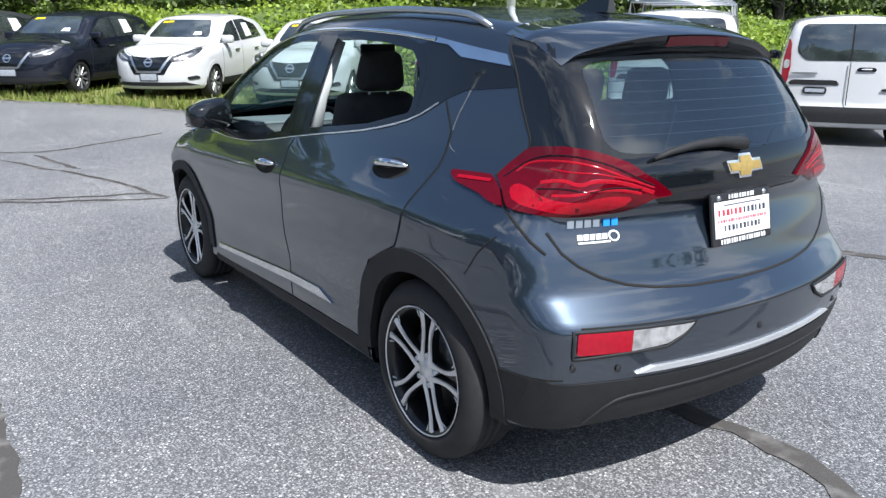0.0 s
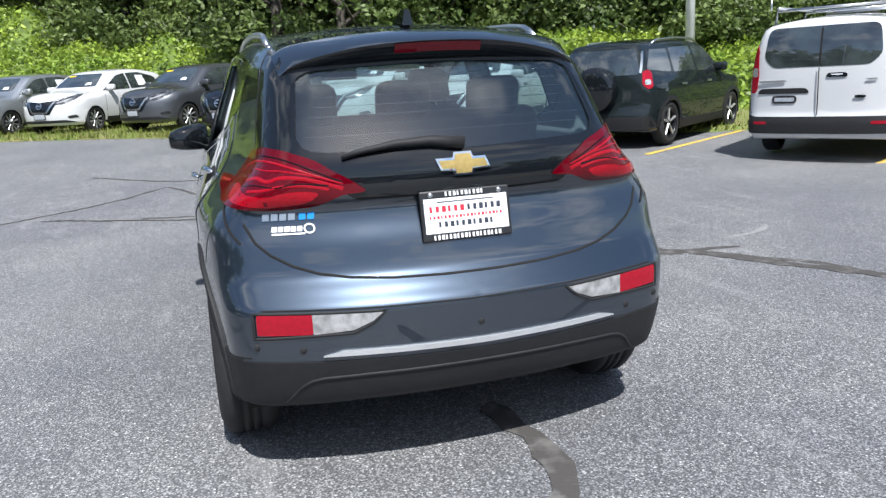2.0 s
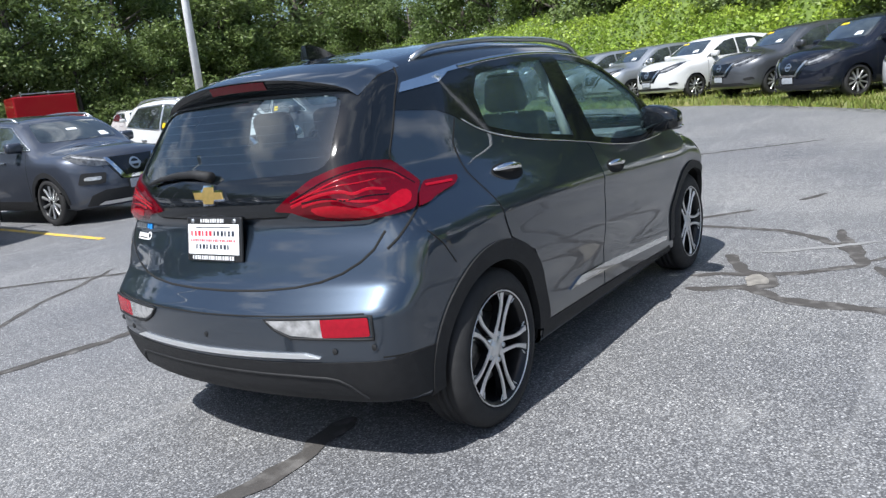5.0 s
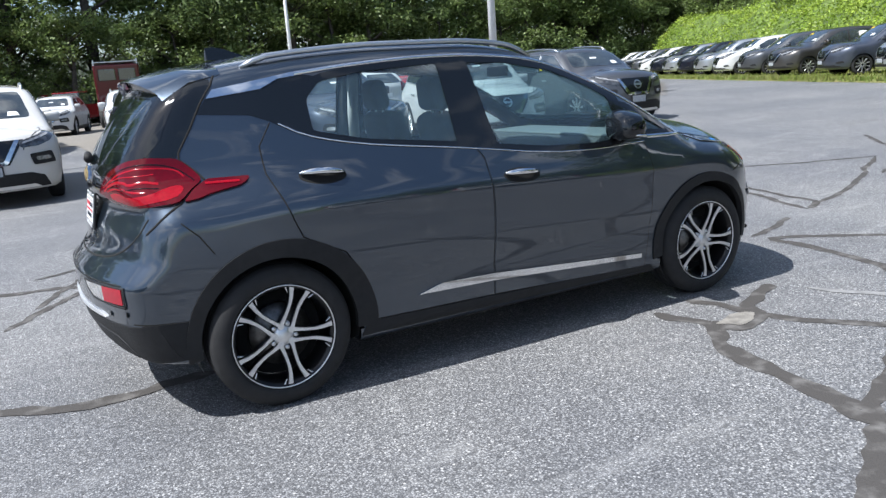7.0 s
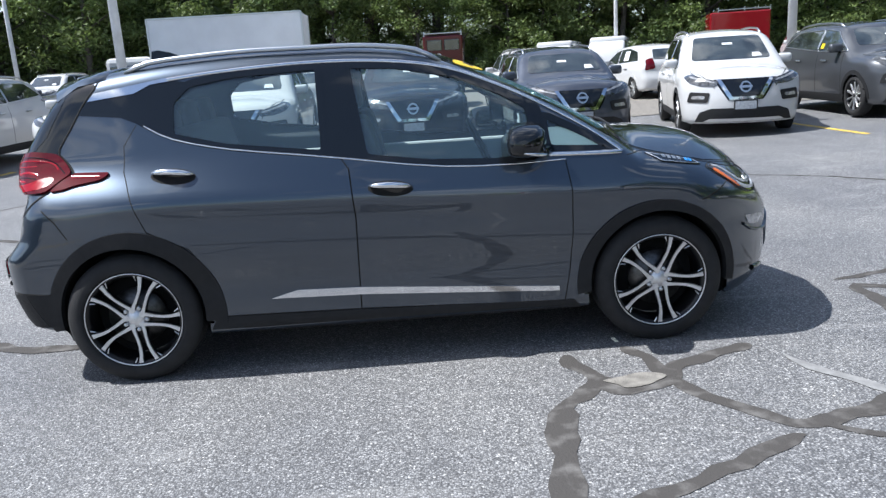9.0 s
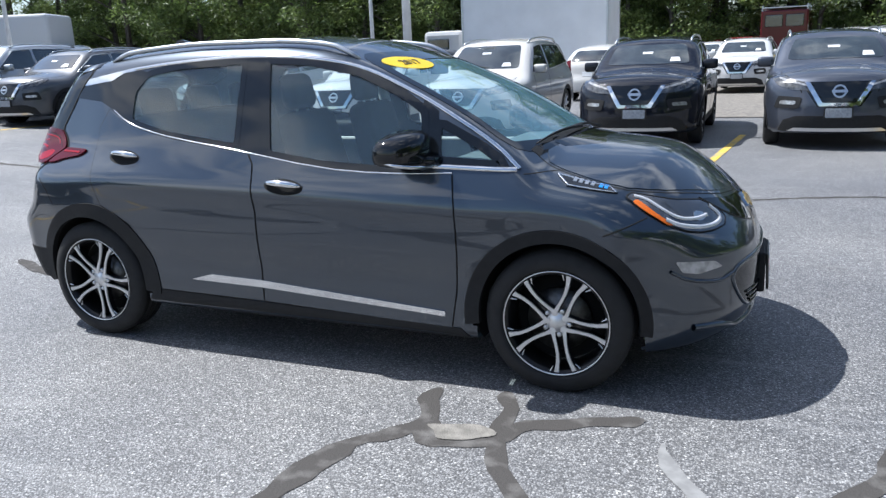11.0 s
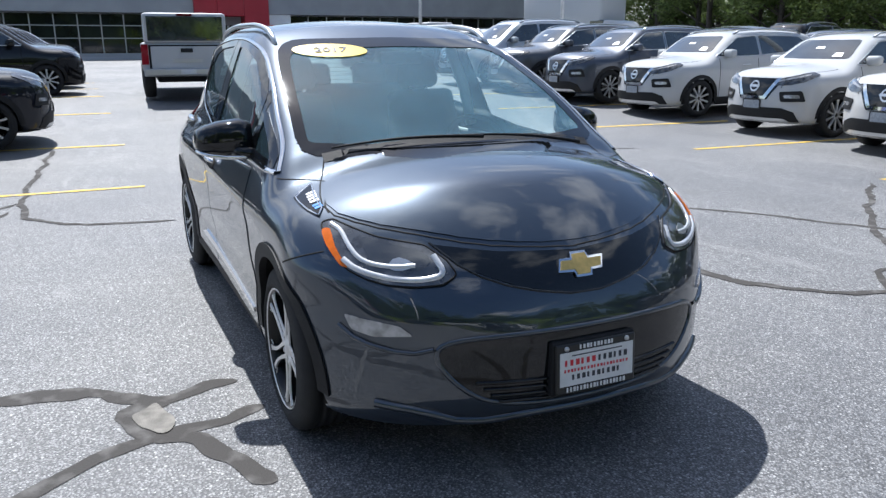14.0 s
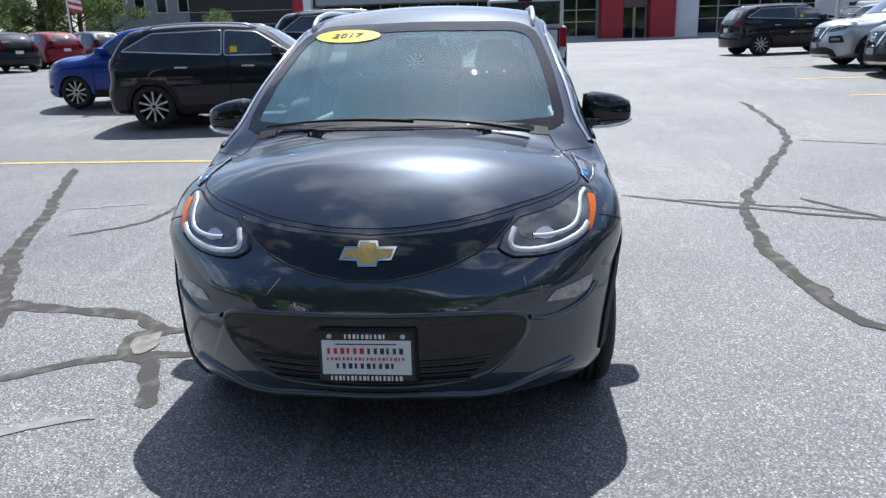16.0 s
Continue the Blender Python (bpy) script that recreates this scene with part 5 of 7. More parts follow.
# tail lamps round the rear corners, drawn from 140 degrees
TAIL = [(0.434, 1.03), (0.536, 1.128), (0.634, 1.14), (0.717, 1.128), (0.819, 1.094), (0.911, 1.039), (0.971, 0.991), (0.896, 0.986), (0.811, 0.957), (0.708, 0.946), (0.573, 0.949), (0.466, 0.953), (0.456, 1.0)]
TAIL_SIDE = [(0.283, 1.016), (0.286, 1.03), (0.423, 1.033), (0.447, 1.0), (0.456, 0.955), (0.411, 0.962), (0.383, 0.977), (0.30, 0.997)]
for s in (1, -1):
    def side_of(piece):
        return piece if s == 1 else mirrored(piece)
    lamp = solid("tail_lamp", *side_of(panel(HERO, eased(TAIL, 0.02), 140, 0.012, 0.02, 0.02)), RED_LENS, hero, "dark red wrap-round tail lamp")
    solid("side_lens", *side_of(panel(HERO, eased(TAIL_SIDE, 0.01), 140, 0.01, 0.02, 0.018)), RED_LENS, lamp)
    solid("lamp_glow_band", *side_of(panel(HERO, rounded([(0.475, 1.0), (0.5, 1.02), (0.54, 1.012), (0.58, 0.99), (0.68, 0.985), (0.72, 1.0), (0.78, 1.004), (0.84, 0.995), (0.8, 0.972), (0.708, 0.96), (0.573, 0.962), (0.49, 0.968)], 1), 140, 0.0125, 0.02, 0.0005)), RED_GLOW, lamp)
    for line, wide in (([(0.5, 1.05), (0.54, 1.085), (0.64, 1.1), (0.74, 1.082), (0.86, 1.035)], 0.007), ([(0.57, 1.03), (0.63, 1.045), (0.68, 1.03), (0.72, 1.05), (0.8, 1.043), (0.9, 1.005)], 0.012),
                       ([(0.6, 1.07), (0.67, 1.066), (0.73, 1.068), (0.82, 1.05), (0.9, 1.02)], 0.005), ([(0.6, 1.0), (0.67, 1.006), (0.72, 1.022), (0.79, 1.022), (0.86, 1.005)], 0.009), ([(0.31, 1.012), (0.42, 1.015)], 0.012)):
        solid("light_line", *side_of(bead(HERO, rounded(line, 2, False), 140, wide, 0.0005, 0.0124, 0.012)), RED_GLOW, lamp)
    for line in ([(0.46, 1.03), (0.56, 1.105), (0.66, 1.116), (0.78, 1.084), (0.9, 1.025)], [(0.56, 1.012), (0.64, 1.022), (0.7, 1.012), (0.76, 1.03), (0.86, 1.018)]):
        solid("dark_rib", *side_of(bead(HERO, rounded(line, 2, False), 140, 0.006, 0.0006, 0.0124, 0.012)), RED_DEEP, lamp)
    # reflectors and reversing lamps low in the bumper
    solid("reflector", *side_of(panel(HERO, eased([(0.545, 0.558), (0.715, 0.562), (0.715, 0.628), (0.545, 0.628)], 0.008), "rear", 0.006, 0.02)), RED_BRIGHT, hero, "red bumper reflector")
    solid("reversing_lamp", *side_of(panel(HERO, [(0.545, 0.558), (0.545, 0.628), (0.32, 0.618), (0.36, 0.59), (0.42, 0.565)], "rear", 0.006, 0.02)), CLEAR_LENS, hero, "clear reversing lamp")
    solid("lamp_rim", *side_of(bead(HERO, [(0.725, 0.56), (0.725, 0.632), (0.315, 0.622), (0.355, 0.585), (0.42, 0.555), (0.725, 0.55)], "rear", 0.01, 0.004, 0.004, 0.02, True)), BLACK_PLASTIC, hero)

# tailgate, bumper lines
TAILGATE = [(-0.72, 0.90), (-0.68, 0.82), (-0.55, 0.745), (-0.36, 0.712), (0, 0.702), (0.36, 0.712), (0.55, 0.745), (0.68, 0.82), (0.72, 0.90)]
solid("panel_gap", *bead(HERO, rounded(TAILGATE, 1, False), "rear", 0.009, 0.001, 0.001, 0.02), GAP, hero)
for line in ([(0.47, 1.46), (0.463, 1.42), (0.4856, 1.344), (0.5066, 1.243), (0.534, 1.15), (0.53, 1.122), (0.43, 1.034)], [(0.45, 1.0), (0.463, 0.954), (0.5, 0.915), (0.542, 0.873), (0.585, 0.84)]):
    both("panel_gap", bead(HERO, line, 140, 0.009, 0.0012, 0.0022, 0.02), GAP)
solid("panel_gap", *bead(HERO, [(-0.36, 0.968), (0, 0.962), (0.36, 0.968)], "rear", 0.012, 0.001, 0.001, 0.03), GAP, hero)
solid("bumper_crease", *bead(HERO, [(-0.7, 0.64), (-0.33, 0.632), (0, 0.628), (0.33, 0.632), (0.7, 0.64)], "rear", 0.006, 0.0008, 0.0006, 0.03), GAP, hero)
LOW_BUMPER = [(-0.80, 0.47), (-0.55, 0.462), (0, 0.452), (0.55, 0.462), (0.80, 0.47), (0.80, 0.30), (0.62, 0.285), (0, 0.28), (-0.62, 0.285), (-0.80, 0.30)]
solid("lower_bumper", *panel(HERO, LOW_BUMPER, "rear", 0.004, 0.03), BLACK_PLASTIC, hero, "black plastic lower bumper")
both("lower_bumper_side", panel(HERO, [(-1.69, 0.47), (-1.86, 0.475), (-1.86, 0.30), (-1.67, 0.30)], "right", 0.0035, 0.03), BLACK_PLASTIC)
solid("bumper_chrome", *panel(HERO, [(-0.52, 0.481), (0, 0.474), (0.52, 0.481), (0.46, 0.496), (0, 0.491), (-0.46, 0.496)], "rear", 0.01, 0.025, 0.012), BRIGHT_STRIP, hero, "chrome strip across the rear bumper")
solid("diffuser_line", *bead(HERO, rounded([(-0.64, 0.31), (-0.58, 0.385), (-0.5, 0.402), (0, 0.405), (0.5, 0.402), (0.58, 0.385), (0.64, 0.31)], 1, False), "rear", 0.012, 0.006, 0.003, 0.02), BLACK_PLASTIC, hero)
for y, z in ((0.58, 0.505), (0, 0.545), (-0.58, 0.505), (0.72, 0.52), (-0.72, 0.52)):
    p, n = on_skin(HERO, [(y, z)], "rear")
    solid("parking_sensor", *lathe([(0.0005, -0.002), (0.009, -0.002), (0.012, 0.0)], 14, "x"), BLACK_PLASTIC, hero, place=Matrix.Translation(p[0] + 0.002 * n[0]))

# spoiler with the third brake lamp
sv, sf = [], []
for i, y in enumerate(np.linspace(-0.56, 0.56, 29)):
    q = abs(y) / 0.56
    base, _ = on_skin(HERO, [(-1.36, y)], "top")
    z0 = base[0, 2]
    back = -1.70 + 0.085 * q ** 2.5
    drop = 0.055 + 0.03 * q ** 3
    thick = 0.062 * (1 - 0.2 * q)
    sv += [(-1.36, y, z0 + 0.002), (-1.5, y * 0.995, z0 - drop * 0.35 + 0.006), (back + 0.012, y * 0.98, z0 - drop), (back, y * 0.975, z0 - drop - 0.008), (back + 0.02, y * 0.97, z0 - drop - thick), (-1.5, y * 0.95, z0 - drop - thick - 0.02), (-1.36, y * 0.95, z0 - 0.08)]
under = []
for i in range(28):
    for kx in range(7):
        a, b = i * 7 + kx, i * 7 + (kx + 1) % 7
        (sf if kx in (0, 1, 2, 6) else under).append((a, b, b + 7, a + 7))
under += [tuple(range(7)), tuple(range(28 * 7, 29 * 7))[::-1]]
spoiler = solid("spoiler", sv, sf, GREY_PAINT, hero, "roof spoiler in body colour")
solid("spoiler_underside", sv, under, BLACK_GLOSS, spoiler, "gloss black underside of the spoiler")
ct = [p for i, p in enumerate(sv) if i % 7 == 3]
mid_i = [i for i in range(29) if abs(ct[i][1]) < 0.19]
bv, bf = [], []
for i in mid_i:
    x, y, z = ct[i]
    bv += [(x - 0.003, y, z - 0.006), (x + 0.013, y, z - 0.036)]
for i in range(len(mid_i) - 1):
    bf.append((2 * i, 2 * i + 1, 2 * i + 3, 2 * i + 2))
solid("brake_lamp", bv, bf, RED_LENS, hero, "red high brake lamp in the spoiler")


# ---------------------------------------------------------------- vans and trucks
VAN_F = simple_form(4.42, 1.84, 1.84, 1.2, 1.25, 0.55, -2.06, 1.75, 1.5, 1.02)
VAN_F.wide = ([0.1, 0.25, 0.4, 0.65, 0.95, 1.2, 1.55, 1.84], [0.86, 0.88, 0.9, 0.92, 0.915, 0.89, 0.82, 0.72])
VAN_F.high = ([-2.2, 0, 1.2, 2.2], [0.98, 1.0, 0.97, 0.9])
VAN_F.low = ([-2.2, 0, 1.2, 1.8, 2.2], [0.985, 1.0, 1.0, 0.96, 0.88])
VAN_F.tail = ([0.1, 0.3, 0.5, 0.62, 1.0, 1.3, 1.84], [-2.14, -2.2, -2.21, -2.17, -2.165, -2.15, -2.03])
VAN_F.tail_bow = (0.05, 3.0)
VAN = dict(form=VAN_F, wheels=(-1.25, 1.45), radius=0.33, belt=1.05, mirror=(1.0, 1.2), dark_mirror=True, category="van", alloy=ALLOY,
           windows=[[(0.2, 1.2), (1.15, 1.18), (0.75, 1.58), (0.2, 1.62)], [(-1.0, 1.2), (0.1, 1.2), (0.1, 1.62), (-1.0, 1.62)]],
           screen=[(-0.66, 1.27), (0.66, 1.27), (0.58, 1.68), (-0.58, 1.68)],
           back=[(-0.7, 1.32), (-0.58, 1.19), (0.58, 1.19), (0.7, 1.32), (0.66, 1.64), (0.6, 1.69), (-0.6, 1.69), (-0.66, 1.64)],
           front=[([(-0.45, 0.6), (0.45, 0.6), (0.4, 0.9), (-0.4, 0.9)], BLACK_GLOSS, "grille")],
           corner=[([(0.665, 0.86), (0.745, 0.88), (0.765, 1.1), (0.735, 1.42), (0.675, 1.5), (0.65, 1.2)], RED_BRIGHT, "tail_lamp", 140), ([(0.675, 1.08), (0.75, 1.08), (0.748, 1.2), (0.675, 1.2)], CLEAR_LENS, "lamp_band", 140),
                   ([(0.55, 0.34), (0.76, 0.34), (0.76, 0.56), (0.62, 0.58), (0.55, 0.8)], BLACK_PLASTIC, "bumper_corner", 140)],
           rear=[([(-0.012, 1.2), (0.012, 1.2), (0.012, 1.68), (-0.012, 1.68)], GAP, "window_split"),
                 ([(0.1, 0.855), (0.78, 0.855), (0.73, 0.925), (0.15, 0.925)], BLACK_PLASTIC, "handle_recess"),
                 ([(0.26, 0.73), (0.57, 0.73), (0.57, 0.83), (0.26, 0.83)], PLATE_BLACK, "plate_frame"), ([(0.29, 0.755), (0.54, 0.755), (0.54, 0.805), (0.29, 0.805)], DEALER_PLATE, "plate"),
                 ([(-0.34, 1.05), (-0.08, 1.05), (-0.1, 1.105), (-0.32, 1.105)], BLACK_GLOSS, "handle"), ([(-0.28, 1.075), (-0.14, 1.075), (-0.14, 1.09), (-0.28, 1.09)], WHITE_PLATE, "pull"),
                 ([(0.4, 1.005), (0.75, 1.0), (0.75, 1.025), (0.4, 1.03)], SATIN, "script_bar"), ([(-0.55, 0.785), (-0.42, 0.785), (-0.42, 0.82), (-0.55, 0.82)], BLACK_GLOSS, "badge"), ([(-0.66, 1.0), (-0.54, 1.0), (-0.54, 1.02), (-0.66, 1.02)], SATIN, "script_bar"),
                 ([(-0.87, 0.34), (0.87, 0.34), (0.87, 0.55), (-0.87, 0.55)], BLACK_PLASTIC, "bumper"),
                 ([(0.62, 0.46), (0.8, 0.46), (0.8, 0.5), (0.62, 0.5)], RED_BRIGHT, "reflector"), ([(-0.8, 0.46), (-0.62, 0.46), (-0.62, 0.5), (-0.8, 0.5)], RED_BRIGHT, "reflector"),
                 ([(-0.006, 0.57), (0.006, 0.57), (0.006, 1.18), (-0.006, 1.18)], GAP, "door_gap")])
van = far_vehicle("panel_van", "white compact panel van seen from behind, parked in a bay", VAN, WHITE, "vans in the bays")
park(van, False, 3.91, -6.72, -56, WHITE, "white compact van with a silver ladder rack", by="tail", reach=2.2, lift=0.05)
park(van, True, 2.44, -8.7, -56, WHITE, "white compact van with dark rear windows", by="tail", reach=2.2)
for y in (-0.7, 0.7):
    solid("rack_stop", *tube([(-1.88, y, 1.93), (-1.88, y, 2.07)], 0.014, 6), SATIN, van)
for x in (-1.6, -0.2, 1.0):
    pts = [(x, -0.72, 1.72), (x, -0.7, 1.93), (x, 0.7, 1.93), (x, 0.72, 1.72)]
    solid("rack_bar", *tube(pts, 0.022, 6), SATIN, van, "silver ladder rack bar")
for y in (-0.6, 0.6):
    solid("rack_rail", *tube([(-1.9, y, 1.95), (1.2, y, 1.95)], 0.02, 6), SATIN, van)
solid("rack_post", *tube([(-1.85, -0.6, 1.93), (-1.85, -0.6, 2.12)], 0.016, 6), SATIN, van)

OFF = suv_spec(4.35, 1.81, 1.68)
OFF["bright_line"], OFF["side_tag"], OFF["alloy"], OFF["spokes"] = False, None, MACHINED, 5
OFF["windows"] = [[(-1.85, 1.2), (-1.1, 1.13), (-1.05, 1.5), (-1.6, 1.5)], [(-1.02, 1.13), (-0.2, 1.12), (-0.2, 1.53), (-0.98, 1.51)], [(-0.13, 1.11), (0.92, 1.09), (0.35, 1.5), (-0.13, 1.53)]]
OFF["back"] = [(-0.68, 1.13), (0.68, 1.13), (0.58, 1.52), (-0.58, 1.52)]
# the last one, a satin strip, is a painted-in highlight on the rear pillar
OFF["corner"] = [([(0.55, 0.93), (0.63, 0.9), (0.72, 0.98), (0.71, 1.17), (0.62, 1.2), (0.54, 1.16)], RED_BRIGHT, "tail_lamp", 140), ([(0.58, 0.97), (0.68, 0.97), (0.68, 1.05), (0.58, 1.05)], CLEAR_LENS, "lamp_band", 140),
                 ([(0.72, 1.15), (0.76, 1.15), (0.70, 1.48), (0.665, 1.48)], SATIN, "painted_glint", 140)]
OFF["rear"] = [([(0.42, 0.6), (0.72, 0.6), (0.72, 0.72), (0.42, 0.72)], WHITE_PLATE, "plate"), ([(-0.85, 0.3), (0.85, 0.3), (0.85, 0.5), (-0.85, 0.5)], BLACK_PLASTIC, "bumper")]
OFF["form"].tail = ([0.1, 0.3, 0.5, 0.65, 1.0, 1.3, 1.68], [-2.02, -2.14, -2.17, -2.12, -2.1, -2.05, -1.95])
OFF["form"].top = ([-2.2, -2.05, -1.9, -0.7, 0.3, 1.2, 1.7, 2.05, 2.2], [1.55, 1.6, 1.63, 1.68, 1.62, 1.1, 1.05, 0.97, 0.85])
jeep = far_vehicle("offroad_suv", "dark green-black SUV with a covered spare wheel on its tail door", OFF, GREENBLACK)
solid("spare_wheel", *lathe([(0.0005, -2.36), (0.27, -2.355), (0.33, -2.33), (0.345, -2.27), (0.34, -2.13), (0.2, -2.1)], 40, "x"), BLACK_GLOSS, jeep, "covered spare wheel", place=pose(0, -0.05, 0.93))
park(jeep, False, 6.85, -5.1, -57, GREENBLACK, "dark green-black SUV with a covered spare wheel on its tail", by="tail", reach=2.17)


def standing(name, label, category, x, y, heading):
    return thing(name, label, category, place=pose(x, y, float(land(x, y)), 0, 0, heading))


def rough_wheels(parent, xs, half, r=0.38):
    for x in xs:
        wheel(r, 0.24, 8, ALLOY_BLACK, ALLOY, parent, pose(x, -half, r), fine=False)
        wheel(r, 0.24, 8, ALLOY_BLACK, ALLOY, parent, pose(x, half, r, 0, 0, 180), fine=False)


def pickup(x, y, heading, mat, label, capped=True):
    """A crew-cab pickup, nose to +x, with a cap over its bed."""
    t = standing("pickup_truck", label, "truck", x, y, heading)
    part("bed", block(-2.6, -0.75, -0.88, 0.88, 0.55, 1.12, 0.05), mat, t)
    part("cab", block(-0.8, 1.1, -0.88, 0.88, 0.5, 1.15, 0.06), mat, t)
    bm = block(-0.75, 1.0, -0.8, 0.8, 1.1, 1.78, 0.05)
    for v in bm.verts:
        if v.co.z > 1.5:
            v.co.x = -0.6 + (v.co.x + 0.75) * 0.62
            v.co.y *= 0.84
    part("cabin", bm, FAR_GLASS, t)
    part("roof", block(-0.62, 0.42, -0.68, 0.68, 1.74, 1.8, 0.02), mat, t)
    part("hood", block(1.0, 2.55, -0.86, 0.86, 0.5, 1.12, 0.08), mat, t)
    if capped:
        part("bed_cap", block(-2.58, -0.75, -0.82, 0.82, 1.12, 1.72, 0.07), mat, t, "bed cap in body colour")
        part("cap_window", block(-2.6, -2.575, -0.74, 0.74, 1.17, 1.65, 0.01), FAR_GLASS, t)
    part("underframe", block(-2.5, 2.3, -0.6, 0.6, 0.34, 0.56, 0.03), GAP, t)
    part("lower_quarter", block(-2.58, 1.1, -0.86, 0.86, 0.46, 0.58, 0.02), mat, t)
    part("tailgate_gap", block(-2.606, -2.59, -0.74, 0.74, 0.6, 1.09), GAP, t)
    part("tailgate_handle", block(-2.64, -2.61, -0.12, 0.12, 0.94, 1.02, 0.008), BLACK_PLASTIC, t)
    part("tailgate_badge", block(-2.63, -2.61, -0.3, 0.3, 0.74, 0.8), SATIN, t)
    part("brake_lamp", block(-2.6, -2.57, -0.15, 0.15, 1.66, 1.7), RED_LENS, t)
    part("tailgate_strip", block(-2.62, -2.59, -0.7, 0.7, 0.62, 1.06, 0.01), mat, t)
    part("bumper", block(-2.72, -2.58, -0.85, 0.85, 0.48, 0.62, 0.02), SATIN, t)
    part("plate", block(-2.735, -2.72, -0.15, 0.15, 0.5, 0.6), WHITE_PLATE, t)
    for s in (-1, 1):
        part("tail_lamp", block(-2.62, -2.585, min(s * 0.75, s * 0.885), max(s * 0.75, s * 0.885), 0.7, 1.1), RED_BRIGHT, t)
    rough_wheels(t, (-1.65, 1.6), 0.76, 0.4)
    return t


pickup(-15.6, 0.9, 176, WHITE, "white pickup truck with a capped bed in the aisle")
pickup(0.9, 40.5, 60, RED, "red pickup truck in the far row", capped=False)


def box_truck(x, y, heading):
    t = standing("box_truck", "white box truck parked behind the rows of cars", "truck", x, y, heading)
    box = part("cargo_box", block(-3.4, 1.6, -1.2, 1.2, 0.85, 3.4, 0.03), BOXWHITE, t, "white cargo box with corner trims")
    for y_ in (-1.2, 1.2):
        for x_ in (-3.4, 1.6):
            part("corner_trim", block(x_ - 0.03, x_ + 0.03, y_ - 0.03, y_ + 0.03, 0.85, 3.41), SATIN, box)
        part("roof_trim", block(-3.4, 1.6, y_ - 0.03, y_ + 0.03, 3.36, 3.42), SATIN, box)
    part("cab", block(1.7, 3.2, -0.98, 0.98, 0.6, 2.25, 0.15), WHITE, t)
    part("cab_window", block(2.2, 3.05, -1.0, 1.0, 1.35, 2.0, 0.05), FAR_GLASS, t)
    part("hood", block(3.1, 4.0, -0.95, 0.95, 0.55, 1.25, 0.12), WHITE, t)
    part("chassis", block(-3.3, 3.6, -0.45, 0.45, 0.5, 0.85), GAP, t)
    rough_wheels(t, (-1.9, 3.0), 0.9, 0.4)
    return t


box_truck(-6.3, 23.4, 181)


def high_van(x, y, heading, label, h=2.75):
    t = standing("high_roof_van", label, "van", x, y, heading)
    bm = block(-2.8, 1.5, -1.0, 1.0, 0.45, h, 0.16, segments=3)
    part("body", bm, WHITE, t, smooth=True)
    bm = block(1.2, 2.85, -0.97, 0.97, 0.45, 1.95, 0.15, segments=3)
    for v in bm.verts:
        if v.co.z > 1.3:
            v.co.x -= (v.co.z - 1.3) * 1.3
    part("nose", bm, WHITE, t, smooth=True)
    part("side_window", block(0.9, 1.6, -1.005, 1.005, 1.45, 1.95, 0.05), FAR_GLASS, t)
    for s in (-1, 1):
        part("tail_lamp", block(-2.83, -2.79, min(s * 0.86, s * 0.97), max(s * 0.86, s * 0.97), 0.9, 1.35), RED_LENS, t)
    rough_wheels(t, (-1.6, 1.9), 0.88, 0.35)
    return t


high_van(-25.8, 19.6, 20, "white high-roof delivery van in the far row", 3.15)
high_van(9.4, 40, 250, "white delivery van by the trees", 2.2)
high_van(12.5, 40.5, 250, "white delivery van by the trees", 2.2)
high_van(-45, 20.5, 10, "white delivery van by the showroom", 2.3)


def rack_truck(x, y, heading, mat, label, top=2.15, base=0.75, long=3.6):
    """A boxy truck, tail to -x, with split back windows and a roof rack."""
    t = standing("rack_truck", label, "truck", x, y, heading)
    part("body", block(-2.2, long - 2.2, -0.98, 0.98, base, top, 0.08), mat, t)
    part("underbody", block(-2.1, 1.9, -0.6, 0.6, 0.42, base + 0.02, 0.03), BLACK_PLASTIC, t)
    for y0 in (-0.8, 0.06):
        part("back_window", block(-2.22, -2.19, y0, y0 + 0.74, top - 0.72, top - 0.2, 0.03), FAR_GLASS, t)
    part("rack", block(-2.2, 0.5, -0.95, 0.95, top + 0.08, top + 0.13, 0.01), SATIN, t)
    for x0 in (-2.2, -0.9, 0.44):
        for y0 in (-0.95, 0.89):
            part("rack_post", block(x0, x0 + 0.06, y0, y0 + 0.06, top - 0.03, top + 0.22, 0.008), SATIN, t)
    part("bumper", block(-2.38, -2.15, -1.0, 1.0, base - 0.2, base - 0.02, 0.03), SATIN, t)
    for y0 in (-0.97, 0.85):
        part("tail_lamp", block(-2.23, -2.19, y0, y0 + 0.12, base + 0.08, base + 0.32, 0.01), RED_LENS, t)
    rough_wheels(t, (-1.4, 1.6), 0.85, 0.4)


